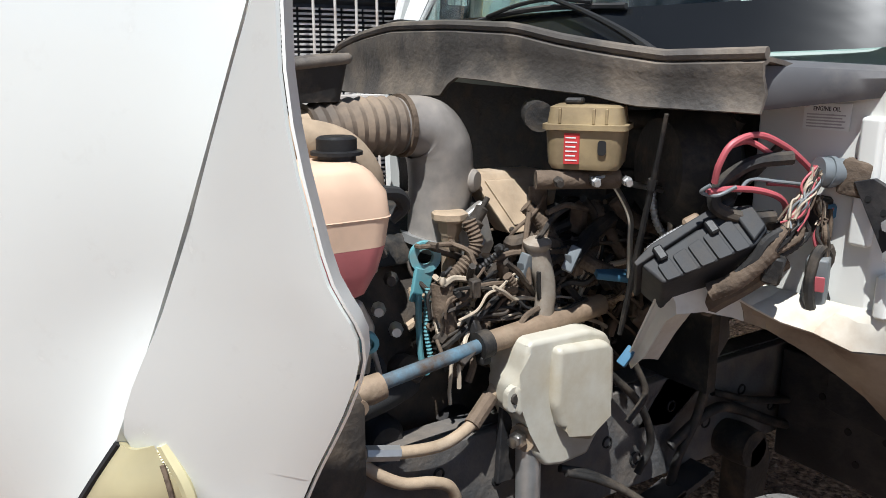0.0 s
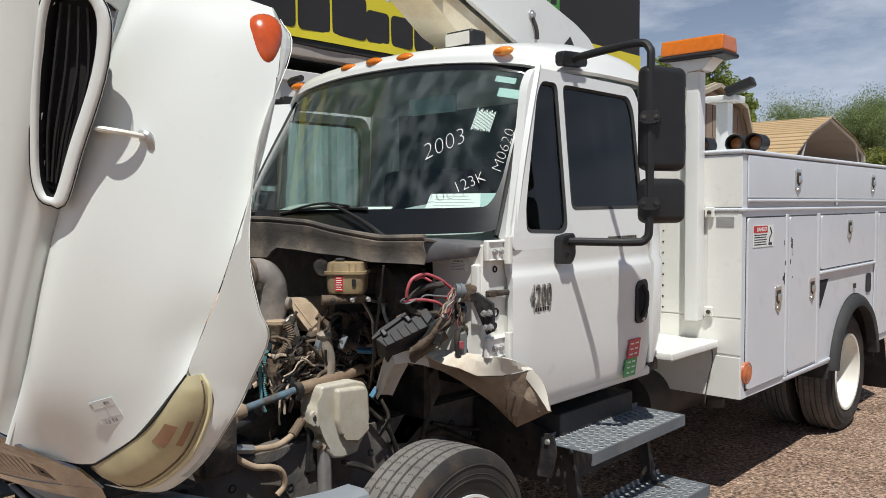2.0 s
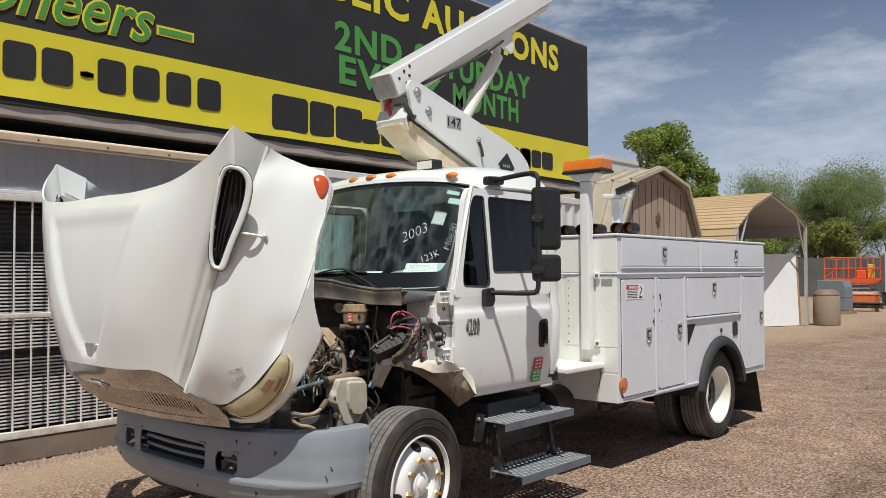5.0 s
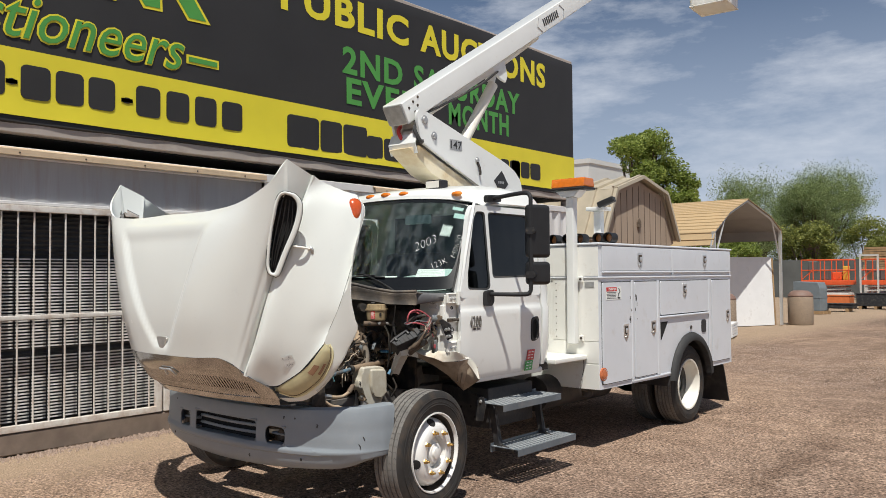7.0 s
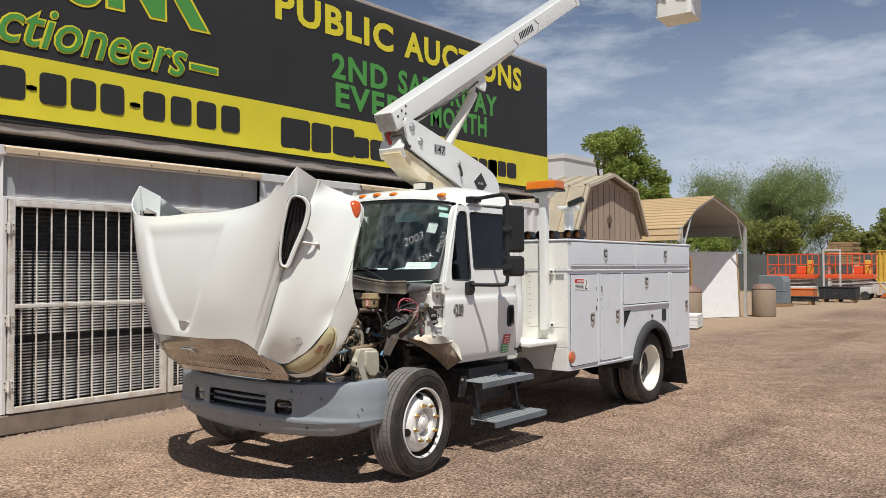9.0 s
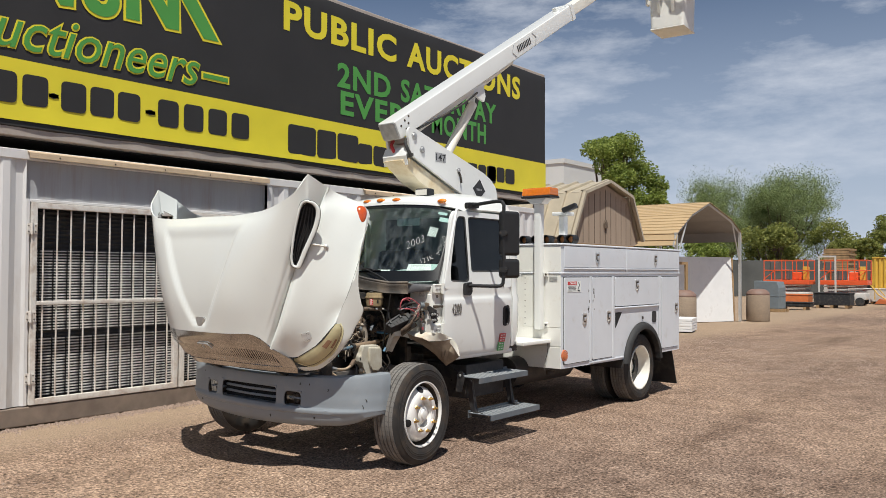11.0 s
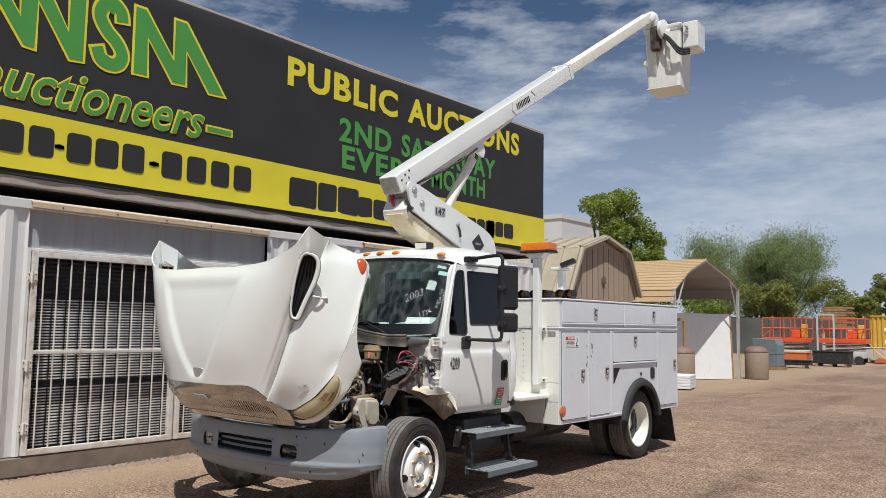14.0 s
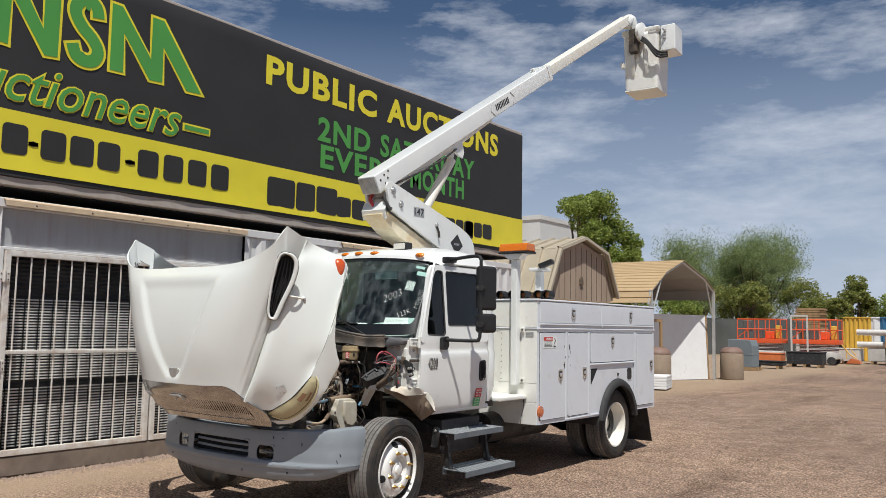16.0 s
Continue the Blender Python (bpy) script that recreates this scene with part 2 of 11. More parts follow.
def glass_mat(name, tint, rough=0.0, film=0.03):
    """Window glass: a clear tinted body under a mirror-like surface."""
    m = bpy.data.materials.new(name)
    m.use_nodes = True
    n, l = m.node_tree.nodes, m.node_tree.links
    n.clear()
    o, tr, gl, fr, mx = n.new("ShaderNodeOutputMaterial"), n.new("ShaderNodeBsdfTransparent"), n.new("ShaderNodeBsdfGlossy"), n.new("ShaderNodeFresnel"), n.new("ShaderNodeMixShader")
    tr.inputs["Color"].default_value = (*tint, 1)
    gl.inputs["Roughness"].default_value = rough
    fr.inputs["IOR"].default_value = 1.5
    l.new(fr.outputs["Fac"], mx.inputs["Fac"])
    l.new(tr.outputs["BSDF"], mx.inputs[1])
    l.new(gl.outputs["BSDF"], mx.inputs[2])
    # dust film in upright streaks; its blue-grey also stands in for reflected sky
    tc, mp, nz, rp, df, m2 = n.new("ShaderNodeTexCoord"), n.new("ShaderNodeMapping"), n.new("ShaderNodeTexNoise"), n.new("ShaderNodeMapRange"), n.new("ShaderNodeBsdfDiffuse"), n.new("ShaderNodeMixShader")
    mp.inputs["Scale"].default_value = (9, 9, 1.1)
    nz.inputs["Scale"].default_value, nz.inputs["Detail"].default_value = 1.6, 6
    rp.inputs["From Min"].default_value, rp.inputs["From Max"].default_value = 0.42, 0.78
    rp.inputs["To Min"].default_value, rp.inputs["To Max"].default_value = film * 0.04, film * 2.0
    df.inputs["Color"].default_value = (0.62, 0.68, 0.70, 1)
    l.new(tc.outputs["Object"], mp.inputs["Vector"])
    l.new(mp.outputs["Vector"], nz.inputs["Vector"])
    l.new(nz.outputs["Fac"], rp.inputs["Value"])
    l.new(rp.outputs["Result"], m2.inputs["Fac"])
    l.new(mx.outputs["Shader"], m2.inputs[1])
    l.new(df.outputs["BSDF"], m2.inputs[2])
    l.new(m2.outputs["Shader"], o.inputs["Surface"])
    return m


glass_clear = glass_mat("glass_clear", (0.72, 0.85, 0.83), film=0.055)
glass_tint = glass_mat("glass_tint", (0.16, 0.19, 0.20), film=0.006)
cowl_gray = mat("cowl_gray", (0.11, 0.11, 0.115), 0.6, var=0.2, scale=6, dirt=0.3, dirt_col=(0.26, 0.24, 0.22), dirt_scale=7)
frit_black = mat("frit_black", (0.012, 0.013, 0.014), 0.22, var=0.1, scale=5, spec=0.35)

banner_black = mat("banner_black", (0.021, 0.020, 0.020), 0.6, var=0.15, scale=1.5, bump=0.08, bscale=3)
banner_yellow = mat("banner_yellow", (0.72, 0.62, 0.03), 0.5, var=0.05, scale=2, bump=0.05, bscale=3)
banner_green = mat("banner_green", (0.075, 0.30, 0.055), 0.5, var=0.05, scale=2)
cont_white = mat("cont_white", (0.66, 0.65, 0.64), 0.5, var=0.06, scale=2, dirt=0.25, dirt_col=(0.35, 0.27, 0.2), dirt_scale=3, stretch=(1, 1, 0.25))
cont_gray = mat("cont_gray", (0.36, 0.36, 0.37), 0.6, var=0.08, scale=3, dirt=0.3, dirt_col=(0.3, 0.24, 0.19), dirt_scale=4, stretch=(1, 2.5, 0.25))
cont_brown = mat("cont_brown", (0.40, 0.35, 0.31), 0.6, var=0.1, scale=3, dirt=0.3, dirt_col=(0.2, 0.15, 0.11), dirt_scale=3)
trim_tan = mat("trim_tan", (0.56, 0.43, 0.29), 0.6, var=0.1, scale=8, dirt=0.25, dirt_col=(0.3, 0.2, 0.12), dirt_scale=6)
gate_white = mat("gate_white", (0.70, 0.67, 0.62), 0.5, var=0.08, scale=6, dirt=0.5, dirt_col=(0.27, 0.15, 0.08), dirt_scale=6)
sill_brown = mat("sill_brown", (0.21, 0.165, 0.13), 0.7, var=0.2, scale=5, dirt=0.4, dirt_col=(0.15, 0.11, 0.09), dirt_scale=4)
slat_gray = mat("slat_gray", (0.68, 0.66, 0.63), 0.5, var=0.15, scale=10)
pad_dark = mat("pad_dark", (0.05, 0.05, 0.052), 0.7, var=0.2, scale=8)

# ---- mesh tools ----
def weigh_normals(me, limit):
    """Corner normals weighted by face area, so that broad flat faces stay flat beside soft edges."""
    if len(me.polygons) > 900:
        return
    ar = sorted(p.area for p in me.polygons)
    if not ar or ar[-1] < 12 * ar[len(ar) // 2]:
        return
    at, c = {}, math.cos(radians(max(limit, 50)))
    for p in me.polygons:
        for v in p.vertices:
            at.setdefault(v, []).append((p.normal.copy(), p.area))
    out = []
    for p in me.polygons:
        for v in p.vertices:
            s = Vector((0, 0, 0))
            for n, a in at[v]:
                if n.dot(p.normal) > c:
                    s += n * a
            out.append(tuple(s.normalized() if s.length > 0 else p.normal))
    me.normals_split_custom_set(out)


def part(name, bm, material, parent=None, label="", smooth=35, kind="", category="", group=""):
    """Links a bmesh as one mesh object, under a thing or a part where one is given."""
    bmesh.ops.recalc_face_normals(bm, faces=bm.faces)
    me = bpy.data.meshes.new(name)
    bm.to_mesh(me)
    bm.free()
    me.materials.append(material)
    if smooth:
        for p in me.polygons:
            p.use_smooth = True
        me.set_sharp_from_angle(angle=radians(smooth))
        weigh_normals(me, smooth)
    ob = new(name, me)
    if parent is not None:
        ob.parent = parent
    return tagged(ob, label, category, group, kind)


def calm_normals(me, outward, k=0.8):
    """Shades a nearly flat pressed panel evenly, without waves."""
    outward = outward.normalized()
    face = [p.normal.copy() for p in me.polygons]
    mean = Vector((0, 0, 0))
    for p, n in zip(me.polygons, face):
        if n.dot(outward) > 0.4:
            mean += n * p.area
    mean.normalize()
    out = []
    for p, n in zip(me.polygons, face):
        for v in p.vertices:
            out.append(tuple(me.vertices[v].normal.lerp(mean, k).normalized() if n.dot(mean) > 0.5 else n))
    me.normals_split_custom_set(out)


def thing(name, label, category, at=(0, 0, 0), rz=0, group="", kind=""):
    ob = new(name)
    ob.matrix_basis = pose(*at, 0, 0, rz)
    ob.empty_display_size = 0.1
    return tagged(ob, label, category, group, kind)


def B():
    return bmesh.new()


def box(bm, lo, hi, bev=0.0, m=None, seg=1):
    x0, y0, z0 = lo
    x1, y1, z1 = hi
    vs = [bm.verts.new((x, y, z)) for x in (x0, x1) for y in (y0, y1) for z in (z0, z1)]
    fs = [bm.faces.new([vs[i] for i in f]) for f in ((0, 1, 3, 2), (4, 6, 7, 5), (0, 4, 5, 1), (2, 3, 7, 6), (0, 2, 6, 4), (1, 5, 7, 3))]
    if bev:
        es = {e for f in fs for e in f.edges}
        r = bmesh.ops.bevel(bm, geom=list(es), offset=bev, segments=seg, affect='EDGES', profile=0.5)
        vs = list({v for f in r["faces"] for v in f.verts} | {v for v in vs if v.is_valid})
    if m is not None:
        for v in vs:
            v.co = m @ v.co
    return bm


def prism(bm, pts, axis, a, b, bev=0.0, m=None):
    """A polygon in the two other axes (in x, y, z order), drawn out along an axis from a to b."""
    def at(p, d):
        q = list(p)
        q.insert("xyz".index(axis), d)
        return q
    lo = [bm.verts.new(at(p, a)) for p in pts]
    hi = [bm.verts.new(at(p, b)) for p in pts]
    n = len(pts)
    fs = [bm.faces.new(lo), bm.faces.new(list(reversed(hi)))]
    fs += [bm.faces.new((lo[i], hi[i], hi[(i + 1) % n], lo[(i + 1) % n])) for i in range(n)]
    vs = lo + hi
    if bev:
        es = {e for f in fs for e in f.edges}
        r = bmesh.ops.bevel(bm, geom=list(es), offset=bev, segments=2, affect='EDGES', profile=0.5)
        vs = list({v for f in r["faces"] for v in f.verts} | {v for v in vs if v.is_valid})
    if m is not None:
        for v in vs:
            v.co = m @ v.co
    return bm


def smooth_path(pts, n=6):
    """Catmull-Rom points through pts."""
    P = [Vector(p) for p in pts]
    if len(P) < 3:
        return P
    Q = [2 * P[0] - P[1]] + P + [2 * P[-1] - P[-2]]
    out = []
    for i in range(1, len(Q) - 2):
        a, b, c, d = Q[i - 1:i + 3]
        for k in range(n):
            t = k / n
            out.append(0.5 * (2 * b + (c - a) * t + (2 * a - 5 * b + 4 * c - d) * t * t + (3 * b - a - 3 * c + d) * t ** 3))
    out.append(P[-1])
    return out


def tube(bm, pts, r, n=10, smooth=6, ribs=0.0, pitch=0.012):
    """A hose or bar along a path; r: one radius, or one per given point; ribs: depth of corrugation."""
    P = smooth_path(pts, smooth) if smooth else [Vector(p) for p in pts]
    if ribs:
        L = sum((P[i + 1] - P[i]).length for i in range(len(P) - 1))
        m = max(4, int(L / pitch) * 2)
        S, acc = [0.0], 0.0
        for i in range(len(P) - 1):
            acc += (P[i + 1] - P[i]).length
            S.append(acc)
        Q, j = [], 0
        for k in range(m + 1):
            s = L * k / m
            while j < len(P) - 2 and S[j + 1] < s:
                j += 1
            f = (s - S[j]) / max(1e-9, S[j + 1] - S[j])
            Q.append(P[j].lerp(P[j + 1], f))
        P = Q
    N = len(P)
    rs = r if isinstance(r, (list, tuple)) else [r]
    up = None
    rings = []
    for i in range(N):
        d = (P[min(i + 1, N - 1)] - P[max(i - 1, 0)])
        d = d.normalized() if d.length > 1e-9 else Vector((0, 0, 1))
        if up is None:
            up = d.orthogonal().normalized()
        up = (up - d * up.dot(d))
        up = up.normalized() if up.length > 1e-6 else d.orthogonal().normalized()
        side = d.cross(up)
        f = i / (N - 1) * (len(rs) - 1)
        k = min(int(f), len(rs) - 2) if len(rs) > 1 else 0
        rad = rs[0] if len(rs) == 1 else rs[k] + (rs[k + 1] - rs[k]) * (f - k)
        if ribs and i % 2:
            rad -= ribs
        rings.append([bm.verts.new(P[i] + (up * math.cos(2 * math.pi * j / n) + side * math.sin(2 * math.pi * j / n)) * rad) for j in range(n)])
    for a, b in zip(rings, rings[1:]):
        for j in range(n):
            bm.faces.new((a[j], a[(j + 1) % n], b[(j + 1) % n], b[j]))
    bm.faces.new(list(reversed(rings[0])))
    bm.faces.new(rings[-1])
    return bm


def cyl(bm, p, q, r, r2=None, n=20):
    return tube(bm, [p, q], [r, r if r2 is None else r2], n, 0)


def lathe(bm, prof, at=(0, 0, 0), axis=(0, 0, 1), n=32, closed=False):
    """Turns a profile of (radius, height) about an axis."""
    d = Vector(axis).normalized()
    u = d.orthogonal().normalized()
    w = d.cross(u)
    C = Vector(at)
    rings = []
    for r, h in prof:
        if r < 1e-6:
            rings.append([bm.verts.new(C + d * h)])
        else:
            rings.append([bm.verts.new(C + d * h + (u * math.cos(2 * math.pi * j / n) + w * math.sin(2 * math.pi * j / n)) * r) for j in range(n)])
    pairs = list(zip(rings, rings[1:])) + ([(rings[-1], rings[0])] if closed else [])
    for a, b in pairs:
        for j in range(n):
            k = (j + 1) % n
            if len(a) == 1 and len(b) == 1:
                continue
            if len(a) == 1:
                bm.faces.new((a[0], b[k], b[j]))
            elif len(b) == 1:
                bm.faces.new((a[j], a[k], b[0]))
            else:
                bm.faces.new((a[j], a[k], b[k], b[j]))
    return bm


def net(rows, nu=6, nv=6):
    """A finer grid of points through a control net, smooth both ways."""
    R = [smooth_path(r, nu) for r in rows]
    cols = [smooth_path([R[i][j] for i in range(len(R))], nv) for j in range(len(R[0]))]
    return [[cols[j][i] for j in range(len(cols))] for i in range(len(cols[0]))]


def sheet(bm, grid, thick=0.0, flip=False):
    """Skins a grid of points; thick: depth of the sheet, on the side away from its normal."""
    V = [[bm.verts.new(p) for p in r] for r in grid]
    fs = []
    for i in range(len(V) - 1):
        for j in range(len(V[0]) - 1):
            q = (V[i][j], V[i][j + 1], V[i + 1][j + 1], V[i + 1][j])
            try:
                fs.append(bm.faces.new(tuple(reversed(q)) if flip else q))
            except ValueError:
                pass
    if thick:
        bm.normal_update()
        bmesh.ops.solidify(bm, geom=fs, thickness=thick)
    return bm


def mirrored(pts):
    return [(-p[0], p[1], p[2]) for p in pts]


def lettering(text, lo, hi, m, material, name="lettering", parent=None, depth=0.003, bold=0.0, shear=0.0, label="", space=1.0):
    """Raised letters in the built-in font, fitted into the box lo..hi of a plane m (x along, y up, z out)."""
    cu = bpy.data.curves.new("lettering", 'FONT')
    cu.body, cu.extrude, cu.offset, cu.shear, cu.resolution_u, cu.space_character = text, 0.01, bold, shear, 3, space
    tmp = new("lettering", cu)
    me = bpy.data.meshes.new_from_object(tmp.evaluated_get(bpy.context.evaluated_depsgraph_get()))
    bpy.data.objects.remove(tmp)
    bpy.data.curves.remove(cu)
    xs, ys = [v.co.x for v in me.vertices], [v.co.y for v in me.vertices]
    x0, x1, y0, y1 = min(xs), max(xs), min(ys), max(ys)
    for v in me.vertices:
        v.co = m @ Vector((lo[0] + (v.co.x - x0) / (x1 - x0) * (hi[0] - lo[0]), lo[1] + (v.co.y - y0) / (y1 - y0) * (hi[1] - lo[1]), depth if v.co.z > 0 else 0))
    me.materials.append(material)
    ob = new(name, me)
    if parent is not None:
        ob.parent = parent
    return tagged(ob, label)


def facing(p, right, up):
    """A plane at p with its own x to the right, y up and z out."""
    r, u = Vector(right).normalized(), Vector(up).normalized()
    n = r.cross(u).normalized()
    u = n.cross(r)
    return Matrix.Translation(p) @ Matrix((r, u, n)).transposed().to_4x4()

# ---- ground ----
def ground_mat():
    m = bpy.data.materials.new("gravel_ground")
    m.use_nodes = True
    n, l = m.node_tree.nodes, m.node_tree.links
    b = n["Principled BSDF"]
    b.inputs["Roughness"].default_value = 0.95
    b.inputs["Specular IOR Level"].default_value = 0.15
    tc = n.new("ShaderNodeTexCoord")
    big, mid, fine, vor = n.new("ShaderNodeTexNoise"), n.new("ShaderNodeTexNoise"), n.new("ShaderNodeTexNoise"), n.new("ShaderNodeTexVoronoi")
    for t, s, d in ((big, 0.22, 5), (mid, 2.6, 8), (fine, 46, 10)):
        t.inputs["Scale"].default_value, t.inputs["Detail"].default_value = s, d
        l.new(tc.outputs["Object"], t.inputs["Vector"])
    vor.inputs["Scale"].default_value = 60
    l.new(tc.outputs["Object"], vor.inputs["Vector"])
    r1 = n.new("ShaderNodeValToRGB")
    r1.color_ramp.elements[0].position, r1.color_ramp.elements[1].position = 0.32, 0.7
    r1.color_ramp.elements[0].color, r1.color_ramp.elements[1].color = (0.246, 0.172, 0.124, 1), (0.362, 0.264, 0.194, 1)
    l.new(mid.outputs["Fac"], r1.inputs["Fac"])
    r2 = n.new("ShaderNodeValToRGB")
    r2.color_ramp.elements[0].position, r2.color_ramp.elements[1].position = 0.38, 0.66
    r2.color_ramp.elements[0].color, r2.color_ramp.elements[1].color = (0.80, 0.76, 0.76, 1), (1.18, 1.12, 1.05, 1)
    l.new(big.outputs["Fac"], r2.inputs["Fac"])
    m1 = n.new("ShaderNodeMixRGB")
    m1.blend_type, m1.inputs["Fac"].default_value = 'MULTIPLY', 1
    l.new(r1.outputs["Color"], m1.inputs["Color1"])
    l.new(r2.outputs["Color"], m1.inputs["Color2"])
    r3 = n.new("ShaderNodeMapRange")
    r3.inputs["From Min"].default_value, r3.inputs["From Max"].default_value = 0.25, 0.75
    r3.inputs["To Min"].default_value, r3.inputs["To Max"].default_value = 0.15, 1.85
    l.new(fine.outputs["Fac"], r3.inputs["Value"])
    m2 = n.new("ShaderNodeMixRGB")
    m2.blend_type, m2.inputs["Fac"].default_value = 'MULTIPLY', 1
    l.new(m1.outputs["Color"], m2.inputs["Color1"])
    l.new(r3.outputs["Result"], m2.inputs["Color2"])
    m3 = n.new("ShaderNodeMixRGB")
    m3.blend_type, m3.inputs["Fac"].default_value = 'OVERLAY', 0.62
    l.new(m2.outputs["Color"], m3.inputs["Color1"])
    bw = n.new("ShaderNodeRGBToBW")
    l.new(vor.outputs["Color"], bw.inputs["Color"])
    l.new(bw.outputs["Val"], m3.inputs["Color2"])
    # wheel tracks and damp streaks running along the yard
    mp, tr, r4, m4 = n.new("ShaderNodeMapping"), n.new("ShaderNodeTexNoise"), n.new("ShaderNodeValToRGB"), n.new("ShaderNodeMixRGB")
    mp.inputs["Scale"].default_value, mp.inputs["Rotation"].default_value = (1.0, 0.13, 1.0), (0, 0, -0.25)
    tr.inputs["Scale"].default_value, tr.inputs["Detail"].default_value, tr.inputs["Roughness"].default_value = 0.9, 9, 0.62
    l.new(tc.outputs["Object"], mp.inputs["Vector"])
    l.new(mp.outputs["Vector"], tr.inputs["Vector"])
    l.new(tr.outputs["Fac"], r4.inputs["Fac"])
    for e, q, c in zip((r4.color_ramp.elements[0], r4.color_ramp.elements[1], r4.color_ramp.elements.new(0.47)), (0.30, 0.66, 0.47), ((0.50, 0.47, 0.45, 1), (1.22, 1.20, 1.16, 1), (0.98, 0.98, 0.98, 1))):
        e.position, e.color = q, c
    m4.blend_type, m4.inputs["Fac"].default_value = 'MULTIPLY', 1
    l.new(m3.outputs["Color"], m4.inputs["Color1"])
    l.new(r4.outputs["Color"], m4.inputs["Color2"])
    # trampled tan soil along the foot of the containers
    sx, so, sn, sm = n.new("ShaderNodeSeparateXYZ"), n.new("ShaderNodeMapRange"), n.new("ShaderNodeMath"), n.new("ShaderNodeMixRGB")
    l.new(tc.outputs["Object"], sx.inputs["Vector"])
    sn.operation, sn.inputs[1].default_value = 'MULTIPLY_ADD', 1.6
    l.new(mid.outputs["Fac"], sn.inputs[0])
    l.new(sx.outputs["X"], sn.inputs[2])
    so.interpolation_type = 'SMOOTHSTEP'
    so.inputs["From Min"].default_value, so.inputs["From Max"].default_value = -1.9, -0.6
    so.inputs["To Min"].default_value, so.inputs["To Max"].default_value = 0.7, 0.0
    l.new(sn.outputs[0], so.inputs["Value"])
    sm.inputs["Color2"].default_value = (0.40, 0.295, 0.195, 1)
    l.new(so.outputs["Result"], sm.inputs["Fac"])
    l.new(m4.outputs["Color"], sm.inputs["Color1"])
    hs = n.new("ShaderNodeHueSaturation")
    hs.inputs["Saturation"].default_value = 0.96
    l.new(sm.outputs["Color"], hs.inputs["Color"])
    l.new(hs.outputs["Color"], b.inputs["Base Color"])
    bp, add = n.new("ShaderNodeBump"), n.new("ShaderNodeMath")
    bp.inputs["Strength"].default_value, bp.inputs["Distance"].default_value = 0.7, 0.02
    l.new(vor.outputs["Distance"], add.inputs[0])
    l.new(fine.outputs["Fac"], add.inputs[1])
    l.new(add.outputs[0], bp.inputs["Height"])
    l.new(bp.outputs["Normal"], b.inputs["Normal"])
    return m


gravel = ground_mat()
bm = B()
# one sheet: fine cells near the truck, coarse ones to the horizon
xs = [-2500, -600, -150, -60, -30] + [-15 + 0.5 * i for i in range(61)] + [30, 60, 150, 600, 2500]
ys = [-2500, -600, -150, -50] + [-15 + 0.75 * i for i in range(81)] + [60, 90, 150, 600, 2500]


def ground_z(x, y):
    if abs(x) > 20 or y < -20 or y > 50:
        return 0.0
    return 0.025 * (noise.noise((x * 0.35, y * 0.35, 0)) + 0.5 * noise.noise((x * 1.1, y * 1.1, 3))) - 0.01


sheet(bm, [[(x, y, ground_z(x, y)) for x in xs] for y in ys])
part("ground", bm, gravel, None, "brown-pink crushed gravel yard with tyre tracks and damp patches", 0, "structure", "ground")

# loose stones on the sheet
stone_mat = mat("stone_mix", (0.32, 0.24, 0.19), 0.9, var=0.45, scale=90, spec=0.2)
rng = random.Random(7)
verts, faces = [], []
for i in range(36000):
    u = rng.random()
    x, y = rng.uniform(-3.4, 5.2), rng.uniform(-4.5, 14.0) if u < 0.8 else rng.uniform(-2.5, 30)
    if x < -2.9 and -3.6 < y < 8.8:
        continue
    s = 0.0035 + 0.010 * rng.random() ** 4 + (0.006 if y > 8 else 0)
    k = len(verts)
    z = ground_z(x, y)
    a = rng.uniform(0, 6.28)
    for j in range(4):
        verts.append((x + s * math.cos(a + j * 1.57) * rng.uniform(0.7, 1.4), y + s * math.sin(a + j * 1.57) * rng.uniform(0.7, 1.4), z - 0.002))
    verts.append((x + s * rng.uniform(-.3, .3), y + s * rng.uniform(-.3, .3), z + s * rng.uniform(0.6, 1.1)))
    faces += [(k, k + 1, k + 4), (k + 1, k + 2, k + 4), (k + 2, k + 3, k + 4), (k + 3, k, k + 4)]
for i in range(2600):
    x, y = -2.965 + abs(rng.gauss(0, 0.09)), rng.uniform(-2.2, 2.6)
    s = 0.005 + 0.020 * rng.random() ** 3
    k = len(verts)
    z = ground_z(x, y) + 0.01
    a = rng.uniform(0, 6.28)
    for j in range(4):
        verts.append((x + s * math.cos(a + j * 1.57) * rng.uniform(0.7, 1.4), y + s * math.sin(a + j * 1.57) * rng.uniform(0.7, 1.4), z - 0.012))
    verts.append((x + s * rng.uniform(-.3, .3), y + s * rng.uniform(-.3, .3), z + s * rng.uniform(0.3, 0.9)))
    faces += [(k, k + 1, k + 4), (k + 1, k + 2, k + 4), (k + 2, k + 3, k + 4), (k + 3, k, k + 4)]
me = bpy.data.meshes.new("loose_gravel")
me.from_pydata(verts, [], faces)
me.materials.append(stone_mat)
tagged(new("loose_gravel", me), "loose small brown gravel stones strewn over the yard", "gravel", "", "stuff")

# ---- lower shipping container with gates ----
CX = -2.993            # face of the containers
Y0, Y1 = -3.55, 8.66   # their ends
CT = 2.845             # top of the lower one


